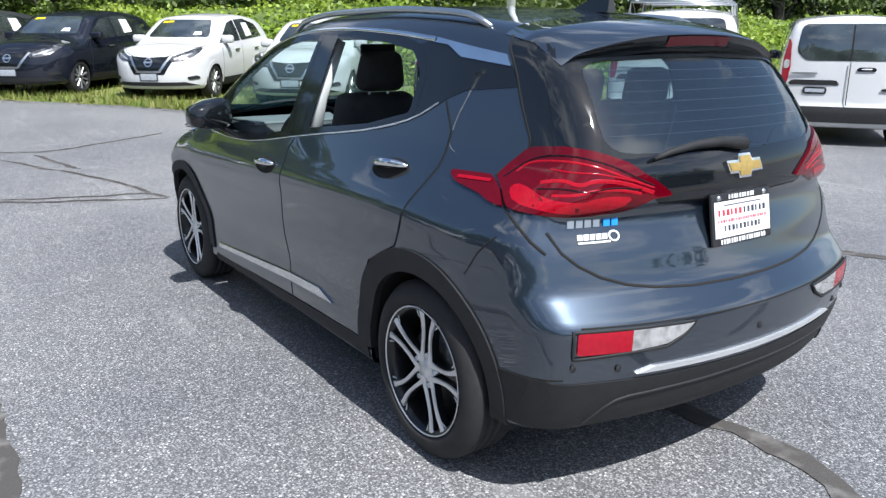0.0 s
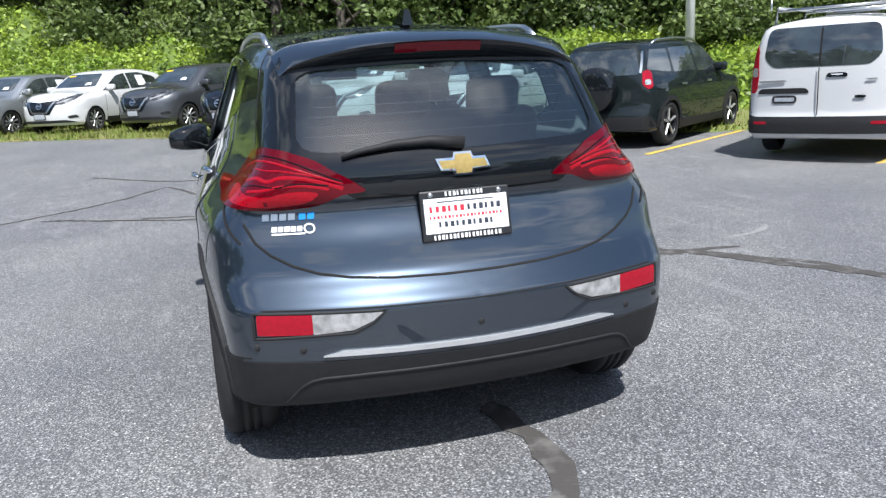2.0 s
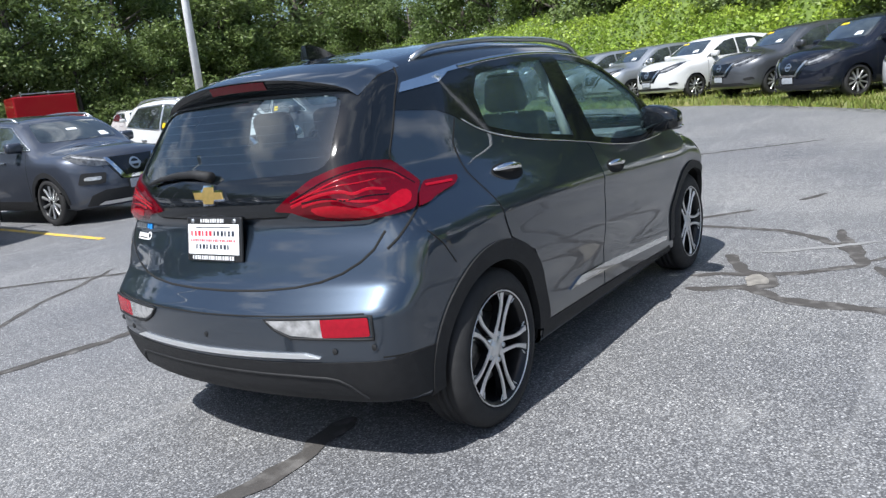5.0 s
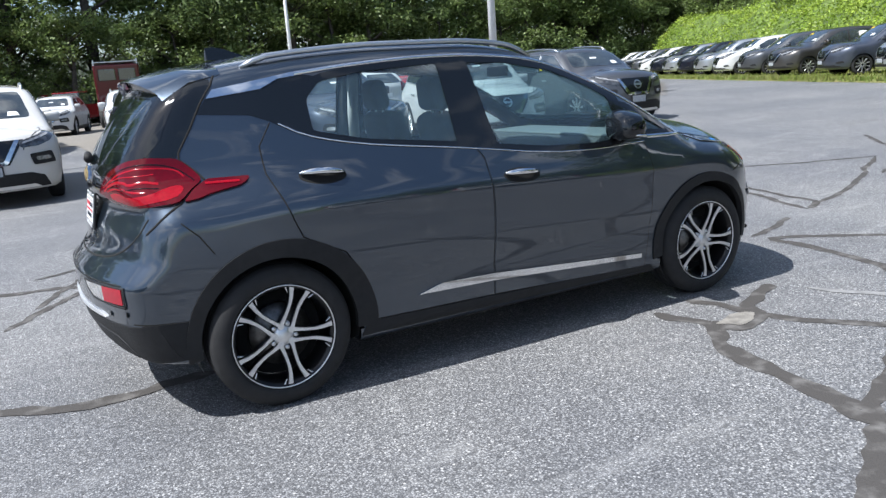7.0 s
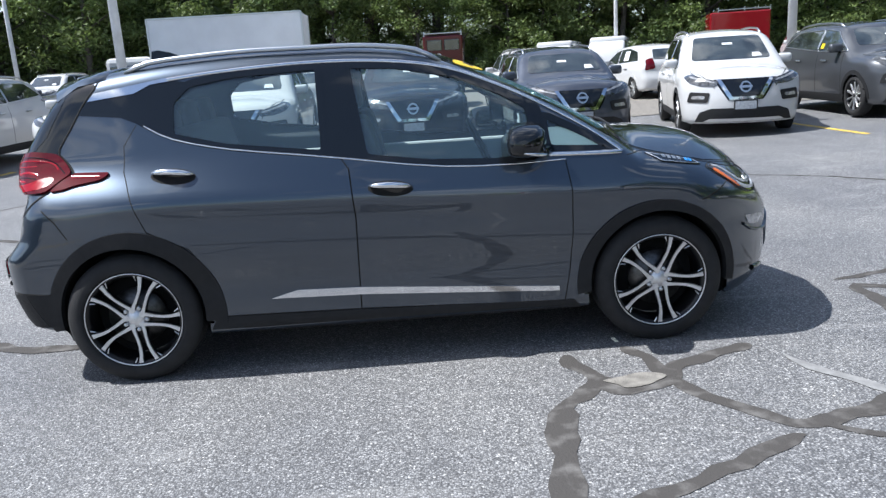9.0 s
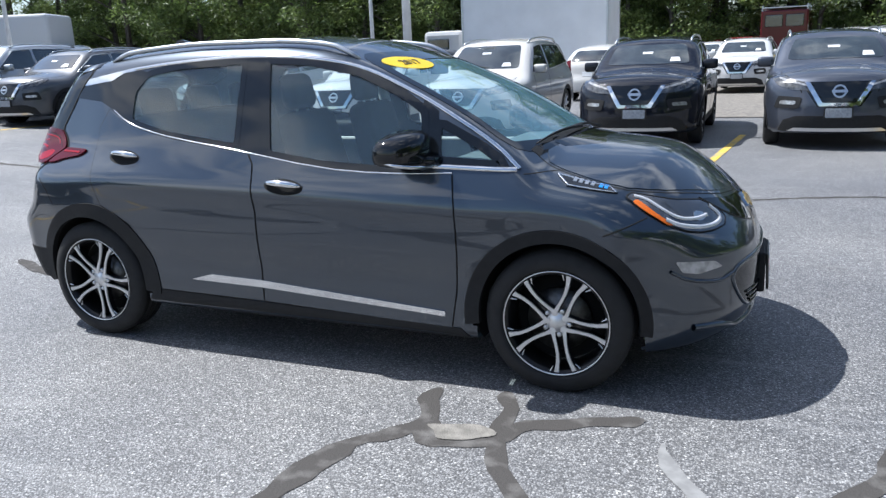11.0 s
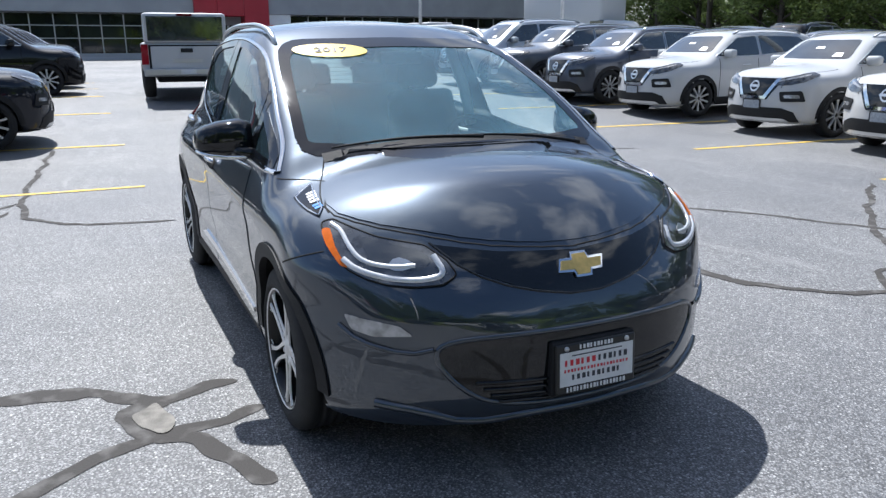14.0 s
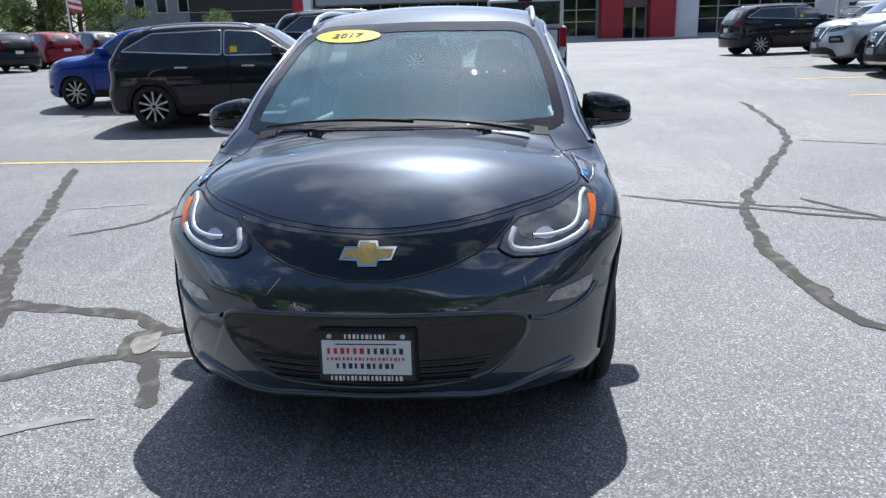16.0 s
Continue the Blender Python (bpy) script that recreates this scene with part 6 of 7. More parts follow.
rack_truck(2.75, 37.0, 85, MAROON, "maroon utility van with a white roof rack and split back windows", 2.85, 1.0)
rack_truck(18.4, 38.6, 165, RED, "tall red box-bodied truck by the trees", 2.95, long=3.1)
for x, y, h, mat, txt, who in [(7.7, 19.5, 95, WHITE, "white", leaf), (3.9, 18.5, 95, WHITE, "white", mid), (-9.0, 20.5, 200, GUN, "grey", leaf), (-2.2, 20.0, 80, PEARL, "white", leaf), (-0.3, 31.8, 255, WHITE, "white", small),
                               (1.4, 22.5, 265, WHITE, "white", small), (12.6, 25.5, 250, RED, "red", mid), (-14.3, 30, 265, WHITE, "white", mid), (-15.9, 22.4, 100, BLACK, "dark", mid), (-14.2, 17.6, 95, SILVER, "silver", leaf),
                               (-11.5, 19, 95, SLATE, "dark blue", leaf), (-22, 18.6, 95, WHITE, "white", leaf), (-31, 12.5, 95, INK, "dark", leaf), (-27.5, 14.5, 200, WHITE, "white", small),
                               (-47.5, 15.4, 215, BLUE, "blue", small), (-40.5, 21.3, 200, MAROON, "maroon", mid), (-33, 20, 100, GUN, "grey", mid), (-36, 20.5, 100, MAROON, "maroon", small), (-37.5, 17.5, 190, INK, "dark blue", small),
                               (-25.5, -20.0, 235, BLACK, "black", leaf), (-29.3, -20.3, 235, RED, "red", leaf), (-32.5, -20, 235, GUN, "grey", leaf), (-35.5, -19.5, 235, SLATE, "dark", leaf), (-12.0, 13.8, 250, INK, "dark", leaf), (-28.5, 30, 260, WHITE, "white", mid),
                               (17.5, 28.0, 250, WHITE, "white", small), (-7.5, 31, 260, GUN, "grey", small)]:
    park(who, True, x, y, h, mat, f"{txt} car parked in the rows behind", by="middle")

# ---------------------------------------------------------------- poles
POLE = material("pale grey pole paint", (0.72, 0.73, 0.74), 0.45, vary=0.15, scale=5)
for x, y, r in [(9.57, 14.0, 0.11), (-5.9, 13.3, 0.11), (13.0, 41.0, 0.12), (11.1, -9.7, 0.11), (-19.0, 36.8, 0.12), (-23.0, 16.5, 0.08), (-60, 21.3, 0.12), (-36.7, 16.3, 0.1), (-57, -13, 0.1)]:
    t = thing("light_pole", "tall pale grey light pole at the edge of the bays", "pole", place=pose(x, y, float(land(x, y)) - 0.05))
    solid("shaft", *tube([(0, 0, 0), (0, 0, 9.5)], [r, r * 0.7], 12), POLE, t)
    solid("footing", *lathe([(0.0005, 0.35), (0.24, 0.35), (0.26, 0.0)], 20, "z"), GRAVEL, t)
    part("lamp_head", block(-0.2, 0.7, -0.15, 0.15, 9.4, 9.55, 0.04), POLE, t)

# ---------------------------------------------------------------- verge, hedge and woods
# vine leaves: bright green, with the sun's brightness put into the colour as well
LEAF_BRIGHT = material("bright green vine leaves with painted sun", (0.33, 0.42, 0.06), 0.5, other=(0.2, 0.3, 0.04), scale=0.7, island=0.45)
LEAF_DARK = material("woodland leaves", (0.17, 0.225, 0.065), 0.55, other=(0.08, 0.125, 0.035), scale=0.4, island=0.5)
for m in (LEAF_BRIGHT, LEAF_DARK, BLADE):
    n, l = m.node_tree.nodes, m.node_tree.links
    trans, mix = n.new("ShaderNodeBsdfTranslucent"), n.new("ShaderNodeMixShader")
    src = n["Principled BSDF"].inputs["Base Color"].links[0].from_socket
    l.new(src, trans.inputs["Color"])
    mix.inputs[0].default_value = 0.4
    l.new(n["Principled BSDF"].outputs[0], mix.inputs[1])
    l.new(trans.outputs[0], mix.inputs[2])
    l.new(mix.outputs[0], n["Material Output"].inputs["Surface"])
BARK = material("grey-brown bark", (0.10, 0.085, 0.07), 0.85, vary=0.5, scale=9, bump=0.6, bump_scale=25)
SHADED_EARTH = material("undergrowth with painted shade", (0.03, 0.04, 0.015), 0.9, vary=0.5, scale=3)


def leaves(centres, sizes, seed, tilt=1.0):
    """One small folded leaf at each centre."""
    rng = np.random.default_rng(seed)
    n = len(centres)
    a = rng.normal(size=(n, 3))
    a[:, 2] *= tilt
    a /= np.linalg.norm(a, axis=1, keepdims=True)
    b = np.cross(a, rng.normal(size=(n, 3)))
    b /= np.linalg.norm(b, axis=1, keepdims=True)
    c = np.cross(a, b)
    s = np.asarray(sizes)[:, None]
    v = np.stack([centres - a * s, centres + b * s * 0.55 + c * s * 0.15, centres + a * s, centres - b * s * 0.55 + c * s * 0.15], 1).reshape(-1, 3)
    f = np.arange(4 * n).reshape(n, 4)
    return v, f


def quick(name, v, f, mat, parent=None):
    me = bpy.data.meshes.new(name)
    me.vertices.add(len(v))
    me.vertices.foreach_set("co", np.asarray(v, np.float32).ravel())
    me.loops.add(f.size)
    me.loops.foreach_set("vertex_index", f.astype(np.int32).ravel())
    me.polygons.add(len(f))
    me.polygons.foreach_set("loop_start", np.arange(len(f), dtype=np.int32) * f.shape[1])
    me.update(calc_edges=True)
    me.materials.append(mat)
    ob = new(name, me)
    ob.parent = parent
    return ob


EDGE = [(0.0, -30), (3.0, -21.5), (5.0, -16), (6.6, -12.0), (8.6, -5.4), (8.0, -3.3), (9.2, -2.4), (10.8, -1.6), (12.6, 0.1), (14.5, 2.4), (16.2, 6.0), (17.9, 9.6), (19.5, 12.5), (22.0, 17.2), (26, 24), (31, 33), (36, 44)]
edge = [Vector((*p, 0)) for p in rounded(EDGE, 2, False)]
rng = np.random.default_rng(5)


def beside(i, d):
    """A place d metres outside the lot's edge, at its i-th station."""
    t = (edge[min(i + 1, len(edge) - 1)] - edge[max(i - 1, 0)]).normalized()
    return edge[i] + Vector((t.y, -t.x, 0)) * d


sv, sf = [], []
cols = [(0.0, 0.0), (0.02, VERGE), (0.3, VERGE + 0.02), (2.5, VERGE + 0.02), (5.5, VERGE + 0.05), (9.0, 0.2)]
for i in range(len(edge)):
    for d, h in cols:
        q = beside(i, d + (0.12 * noise.noise(edge[i] * 1.7) if d < 1 else 0))
        sv.append((q.x, q.y, float(land(q.x, q.y)) + h))
for i in range(len(edge) - 1):
    for j in range(len(cols) - 1):
        a = i * len(cols) + j
        sf.append((a, a + 1, a + len(cols) + 1, a + len(cols)))
verge = tagged(solid("grass_verge", sv, sf, GRASS), "sunlit strip of rough grass along the lot's edge", "grass", kind="structure")


def along_edge(count, lo, hi, seed):
    r = np.random.default_rng(seed)
    out = []
    for i in r.integers(0, len(edge) - 1, count):
        q = beside(int(i), 0).lerp(beside(int(i) + 1, 0), r.random())
        t = (edge[i + 1] - edge[i]).normalized()
        q = q + Vector((t.y, -t.x, 0)) * r.uniform(lo, hi)
        out.append((q.x, q.y))
    return np.array(out)


g = np.concatenate([along_edge(28000, -0.12, 4.5, 3), along_edge(9000, -0.32, 0.35, 4)])
gz_ = land(g[:, 0], g[:, 1]) + VERGE
h = rng.uniform(0.04, 0.16, len(g))
lean = rng.normal(0, 0.04, (len(g), 2))
w = rng.normal(0, 0.012, (len(g), 2))
v = np.stack([np.c_[g - w, gz_ - 0.02], np.c_[g + w, gz_ - 0.02], np.c_[g + lean, gz_ + h]], 1).reshape(-1, 3)
tagged(quick("grass_blades", v, np.arange(len(v)).reshape(-1, 3), BLADE), "tufts of rough green grass on the verge", "grass", kind="stuff")

# the vine-covered bank behind the parked hatchbacks
hv, hf = [], []
BANK = [(6.0, -0.1), (6.4, 1.1), (7.2, 2.1), (8.4, 3.0), (10.0, 3.5), (12.5, 3.7)]
for i in range(len(edge)):
    for d, z in BANK:
        q = beside(i, d - 2.6 * min(1.0, max(0.0, (-4.5 - edge[i].y) / 4)))
        bump_ = 0.35 * noise.noise(Vector((q.x * 0.35, q.y * 0.35, z))) + 0.25 * noise.noise(Vector((q.x, q.y, z)))
        hv.append((q.x, q.y, float(land(q.x, q.y)) + z * ((0.72 + bump_) * (0.66 + 0.34 * min(1.0, max(0.0, (i / len(edge) - 0.45) / 0.15))) + 0.5 * max(0.0, (i / len(edge) - 0.6) / 0.4))))
for i in range(len(edge) - 1):
    for j in range(len(BANK) - 1):
        a = i * len(BANK) + j
        hf.append((a, a + 1, a + len(BANK) + 1, a + len(BANK)))
bank = thing("vine_bank", "bright green bank overgrown with vines behind the parked cars", "bank", kind="stuff")
solid("slope", hv, hf, material("leafy undergrowth", (0.13, 0.19, 0.03), 0.8, other=(0.05, 0.08, 0.015), scale=2.5, bump=0.8, bump_scale=7), bank)
hv = np.array(hv)
quad = np.array(hf)[rng.integers(0, len(hf), 140000)]
s, t = rng.random((2, len(quad), 1))
pt = (hv[quad[:, 0]] * (1 - s) + hv[quad[:, 1]] * s) * (1 - t) + (hv[quad[:, 3]] * (1 - s) + hv[quad[:, 2]] * s) * t
pt += rng.normal(0, 0.1, pt.shape) + np.array([0, 0, 0.08])
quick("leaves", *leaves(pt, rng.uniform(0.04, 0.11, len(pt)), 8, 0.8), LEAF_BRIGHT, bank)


def tree_mesh(seed, height, spread, low, count, size, quads_=True):
    """Trunk with limbs, and leaf clumps at many heights with gaps between."""
    r = np.random.default_rng(seed)
    top = height * 0.85
    trunk = [tube([(0, 0, -0.3), (0.1, 0.05, height * 0.3), (-0.1, 0.1, height * 0.6), (0.05, 0, top)], [0.2, 0.16, 0.11, 0.03], 8)]
    knots = []
    for i in range(34):
        z = r.uniform(low, height)
        a = r.uniform(0, 2 * math.pi)
        reach = spread * (0.35 + 0.65 * math.sin(math.pi * min(1, max(0.05, (z - low * 0.3) / (height - low * 0.3)))) ** 0.7) * r.uniform(0.45, 1.05)
        tip = np.array([reach * math.cos(a), reach * math.sin(a), z])
        z0 = max(0.5, z - reach * 0.6)
        if z0 < top and i % 2 == 0:
            trunk.append(tube([(0, 0, z0), tuple(tip * 0.55 + np.array([0, 0, z0 * 0.45 - 0.0])), tuple(tip)], [0.07, 0.045, 0.015], 5))
        knots.append((tip, r.uniform(0.5, 1.15)))
    cs = []
    for tip, rad in knots:
        d = r.normal(size=(count // len(knots), 3))
        d /= np.linalg.norm(d, axis=1, keepdims=True)
        cs.append(tip + d * rad * (r.random((len(d), 1)) ** 0.4) * np.array([1.15, 1.15, 0.75]))
    c = np.concatenate(cs)
    v, f = leaves(c, r.uniform(size * 0.6, size * 1.3, len(c)), seed + 1, 0.7)
    return merge(*trunk), (v, f if quads_ else f[:, :3])


firsts = []
for i, (h, sp, lo) in enumerate([(9.5, 2.6, 1.0), (11.5, 3.0, 1.4), (8.0, 2.8, 0.5), (10.5, 2.3, 2.2), (6.0, 2.4, 0.2)]):
    tr, lf = tree_mesh(20 + i, h, sp, lo, 8500, 0.14, False)
    t = thing("tree", "leafy broadleaf tree in the woods behind the lot", "tree", "woodland trees")
    solid("trunk", *tr, BARK, t)
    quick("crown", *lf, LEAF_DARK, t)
    firsts.append([t, False])


# the fine-leaved ones that stand nearest, behind the bank
for i, (h, sp, lo) in enumerate([(8.0, 2.8, 0.4), (6.0, 2.5, 0.1), (9.5, 2.7, 0.8)]):
    tr, lf = tree_mesh(40 + i, h, sp, lo, 9500, 0.1)
    t = thing("tree", "leafy broadleaf tree behind the vine-covered bank", "tree", "woodland trees")
    solid("trunk", *tr, BARK, t)
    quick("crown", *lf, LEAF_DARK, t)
    firsts.append([t, False])


def plant(which, x, y, z, turn, grow):
    t, used = firsts[which]
    if used:
        o = copy_thing(t, pose(x, y, z, 0, 0, turn))
        o.scale = (grow,) * 3
    else:
        t.matrix_basis = pose(x, y, z, 0, 0, turn)
        t.scale = (grow,) * 3
        firsts[which][1] = True


rt = random.Random(11)
for i in range(len(edge)):
    for d in (12.5, 16.5) if i % 2 else (12.5,):
        q = beside(i, d + rt.uniform(-1.2, 1.2))
        plant(rt.choice((0, 1, 2, 4, 3)) if d > 14 else rt.choice((5, 6, 7, 6)), q.x, q.y, 0.5 + rt.uniform(0, 0.8), rt.uniform(0, 360), rt.uniform(0.85, 1.25))
for x in np.arange(62, -72, -4.2):
    for y0 in (49, 54):
        y = y0 + rt.uniform(-1.5, 1.5) + max(0, -x - 20) * 0.25
        plant(rt.randrange(4), x + rt.uniform(-1, 1), y, 0.0, rt.uniform(0, 360), rt.uniform(1.4, 2.0))
for x in np.arange(-18, -68, -3.2):
    plant(rt.randrange(4), x, 45 + rt.uniform(-1.5, 1.5), 0.2, rt.uniform(0, 360), rt.uniform(1.1, 1.5))
for i in range(16):
    plant(rt.randrange(5), -46 - rt.uniform(0, 22), -33 - i * 1.5 + rt.uniform(-2, 2), 0.4, rt.uniform(0, 360), rt.uniform(0.8, 1.3))
plant(4, -50, -20, 0.4, 40, 0.5)
# low undergrowth that closes the edge of the woods
for x in np.arange(-20, 60, 2.7):
    plant(6, x + rt.uniform(-0.6, 0.6), 46.6 + rt.uniform(-0.7, 0.7), 0.1, rt.uniform(0, 360), rt.uniform(0.85, 1.3))
# ground under the woods; the trees' shade is painted into its dark colour
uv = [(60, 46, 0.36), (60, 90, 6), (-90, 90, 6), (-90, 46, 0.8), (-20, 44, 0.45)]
tagged(solid("woodland_floor", uv, [(0, 1, 2, 3, 4)], SHADED_EARTH, smooth=False), "floor of the woods, the trees' shade put into its dark colour", "ground", kind="structure")
gravel = bmesh.new()
PLOT = [(-1, 11.9), (14, 12.2), (22, 20), (22, 46), (-8, 46), (-1, 20)]
for x in np.arange(-8, 22, 0.75):
    for y in np.arange(11.7, 46, 0.75):
        if within(PLOT, np.array([x + 0.3 * noise.noise(Vector((x, y, 1)))]), np.array([y + 0.3 * noise.noise(Vector((x, y, 5)))]))[0]:
            gravel.faces.new([gravel.verts.new((px, py, float(land(px, py)) + 0.015)) for px, py in ((x, y), (x + 0.75, y), (x + 0.75, y + 0.75), (x, y + 0.75))])
bmesh.ops.remove_doubles(gravel, verts=gravel.verts, dist=0.01)
tagged(part("gravel_strip", gravel, GRAVEL), "grey gravel ground behind the parked cars", "gravel", kind="structure")

# ---------------------------------------------------------------- showroom
WALL = material("pale grey cladding", (0.42, 0.43, 0.45), 0.55, vary=0.1, scale=0.6)
FASCIA = material("grey fascia metal", (0.34, 0.35, 0.37), 0.45, 0.3, vary=0.12, scale=0.8)
RED_WALL = material("red portal cladding", (0.42, 0.012, 0.03), 0.4, vary=0.1, scale=1.0)
STOREFRONT = material("dark storefront glass", (0.02, 0.026, 0.028), 0.04, vary=0.6, scale=0.5)
FRAME = material("silver window bar", (0.4, 0.41, 0.42), 0.4, 0.7)
bx, bz = -56.0, float(land(-56.0, 10.0))
show = thing("showroom", "low car showroom with a glazed front, grey fascia and red portal", "building")
part("wall", block(bx - 14, bx - 0.3, -14, 36, bz - 0.5, bz + 3.2), WALL, show)
part("fascia", block(bx - 14.2, bx + 0.9, -14.3, 36.3, bz + 3.05, bz + 5.6, 0.05), FASCIA, show)
for y0, y1 in ((-14, 6.6), (13.9, 36)):
    n = int((y1 - y0) / 1.45)
    for i in range(n):
        a, b = y0 + (y1 - y0) * i / n, y0 + (y1 - y0) * (i + 1) / n
        for z0, z1 in ((0.35, 1.35), (1.4, 2.2), (2.25, 3.0)):
            part("pane", block(bx - 0.3, bx - 0.22, a + 0.04, b - 0.04, bz + z0, bz + z1), STOREFRONT, show)
        part("mullion", block(bx - 0.3, bx - 0.12, b - 0.035, b + 0.035, bz + 0.1, bz + 3.05), FRAME, show)
    for z in (0.33, 1.38, 2.23):
        part("transom", block(bx - 0.3, bx - 0.15, y0, y1, bz + z - 0.03, bz + z + 0.03), FRAME, show)
    part("plinth", block(bx - 0.3, bx - 0.1, y0, y1, bz - 0.3, bz + 0.3), WALL, show)
for y0, y1 in ((6.8, 8.4), (10.3, 12.1)):
    part("portal_column", block(bx - 0.3, bx + 1.2, y0, y1, bz - 0.3, bz + 5.9, 0.05), RED_WALL, show, "red portal column")
part("portal_lintel", block(bx - 0.3, bx + 1.2, 8.4, 10.3, bz + 2.9, bz + 5.9, 0.05), RED_WALL, show)
part("white_pier", block(bx - 0.3, bx + 0.8, 12.15, 13.8, bz - 0.3, bz + 5.7, 0.05), BOXWHITE, show, "white pier beside the portal")
for y0, y1 in ((8.5, 9.32), (9.38, 10.2)):
    door = part("glass_door", block(bx - 0.25, bx - 0.15, y0, y1, bz, bz + 2.3, 0.01), STOREFRONT, show, "glass entrance door")
    for a in (y0, y1 - 0.06):
        part("door_stile", block(bx - 0.27, bx - 0.1, a, a + 0.06, bz, bz + 2.3), FRAME, door)
kerb = part("kerb", block(bx + 2.0, bx + 2.2, -14, 36, bz - 0.3, bz + 0.13, 0.03), WALL, None)
tagged(kerb, "pale concrete kerb along the showroom walk", "kerb", kind="structure")
pylon = thing("sign_pylon", "red and white sign pylon beside the showroom", "sign", place=pose(-55.5, -15.2, bz))
part("red_slab", block(-0.3, 0.3, -0.9, -0.1, -0.3, 7), RED_WALL, pylon)
part("white_slab", block(-0.3, 0.3, -0.1, 0.5, -0.3, 7), BOXWHITE, pylon)

wing = thing("dark_building", "long dark brown building beyond the sign pylon", "building")
part("wall", block(-70, -62, -27, -15.9, -0.5, 7.5), material("dark brown cladding", (0.035, 0.03, 0.028), 0.6, vary=0.3, scale=1.5), wing)
for z in np.arange(1.6, 7.4, 1.1):
    part("cladding_line", block(-62, -61.96, -27, -15.9, z, z + 0.06), FASCIA, wing)

# apartment house and flag far behind
SIDING = material("pale green-grey siding", (0.42, 0.44, 0.43), 0.7, vary=0.15, scale=2)
house = thing("apartment_house", "pale grey apartment house far behind the lot", "building")
part("wall", block(-84, -72, -42, -28, 0.3, 7.5), SIDING, house)
part("roof", block(-84.5, -71.5, -42.5, -27.5, 7.5, 7.9, 0.1), FASCIA, house)
for z in (1.3, 4.2):
    for y in np.arange(-41, -28.5, 2.2):
        w_ = part("window", block(-72.05, -71.9, y, y + 1.1, z, z + 1.5), BOXWHITE, house)
        part("glass", block(-71.95, -71.86, y + 0.1, y + 1.0, z + 0.1, z + 1.4), STOREFRONT, w_)
flag = thing("flag_pole", "flag with red and white stripes on a white pole", "flag", place=pose(-45, -28.0, 0.4))
solid("shaft", *tube([(0, 0, 0), (0, 0, 9)], 0.06, 8), POLE, flag)
for i in range(9):
    z = 4.9 - 0.19 * i
    bm = bmesh.new()
    vs = [[bm.verts.new((0.05 * math.sin(9 * u + z), 0.06 + u, zz_ - 0.25 * u)) for u in np.linspace(0, 0.9, 8)] for zz_ in (z, z - 0.19)]
    for a in range(7):
        bm.faces.new((vs[0][a], vs[0][a + 1], vs[1][a + 1], vs[1][a]))
    part("stripe", bm, TEXT_RED if i % 2 == 0 else TEXT_WHITE, flag)


# ---------------------------------------------------------------- the hero car's front and fittings
GRILLE = [(-0.47, 0.815), (-0.39, 0.745), (-0.24, 0.69), (-0.1, 0.662), (0, 0.652), (0.1, 0.662), (0.24, 0.69), (0.39, 0.745), (0.47, 0.815), (0.27, 0.79), (0, 0.778), (-0.27, 0.79)]
solid("upper_grille", *panel(HERO, GRILLE, "front", 0.003, 0.025), BLACK_GLOSS, hero, "closed gloss black upper grille")
solid("grille_rim", *bead(HERO, rounded([(-0.475, 0.82), (-0.39, 0.738), (-0.24, 0.683), (0, 0.645), (0.24, 0.683), (0.39, 0.738), (0.475, 0.82)], 1, False), "front", 0.008, 0.003, 0.001, 0.02), BLACK_GLOSS, hero)
HOOD_EDGE = [(1.16, -0.62), (1.35, -0.70), (1.53, -0.735), (1.68, -0.64), (1.8, -0.5), (1.9, -0.33), (1.95, -0.15), (1.965, 0)]
for s in (-1, 1):
    solid("panel_gap", *bead(HERO, rounded([(x, y * -s) for x, y in HOOD_EDGE], 1, False), "top", 0.0055, 0.0006, 0.0008, 0.02), GAP, hero)
HOOD_TOP = rounded([(1.17, -0.6), (1.35, -0.685), (1.53, -0.722), (1.68, -0.625), (1.79, -0.49), (1.885, -0.33), (1.937, -0.15), (1.95, 0), (1.937, 0.15), (1.885, 0.33), (1.79, 0.49), (1.68, 0.625), (1.53, 0.722), (1.35, 0.685), (1.17, 0.6), (1.215, 0.3), (1.23, 0), (1.215, -0.3)], 1)
solid("hood", *panel(HERO, HOOD_TOP, "top", 0.0035, 0.03, 0.005), GREY_PAINT, hero, "smooth curved dark grey hood")
solid("cowl", *panel(HERO, [(1.17, -0.62), (1.22, -0.3), (1.235, 0), (1.22, 0.3), (1.17, 0.62), (1.13, 0.62), (1.15, 0.3), (1.16, 0), (1.15, -0.3), (1.13, -0.62)], "top", 0.002, 0.03), BLACK_PLASTIC, hero, "black cowl under the wipers")
for base, tip in (((1.195, 0.06), (1.135, -0.58)), ((1.195, 0.54), (1.18, -0.02))):
    pts = [(base[0] + (tip[0] - base[0]) * t, base[1] + (tip[1] - base[1]) * t) for t in np.linspace(0, 1, 12)]
    p, n = on_skin(HERO, pts, "top")
    solid("wiper", *tube([q + 0.022 * m for q, m in zip(p, n)], [0.009 - 0.005 * i / 11 for i in range(12)], 6), BLACK_PLASTIC, hero, "black wiper resting on the windscreen")

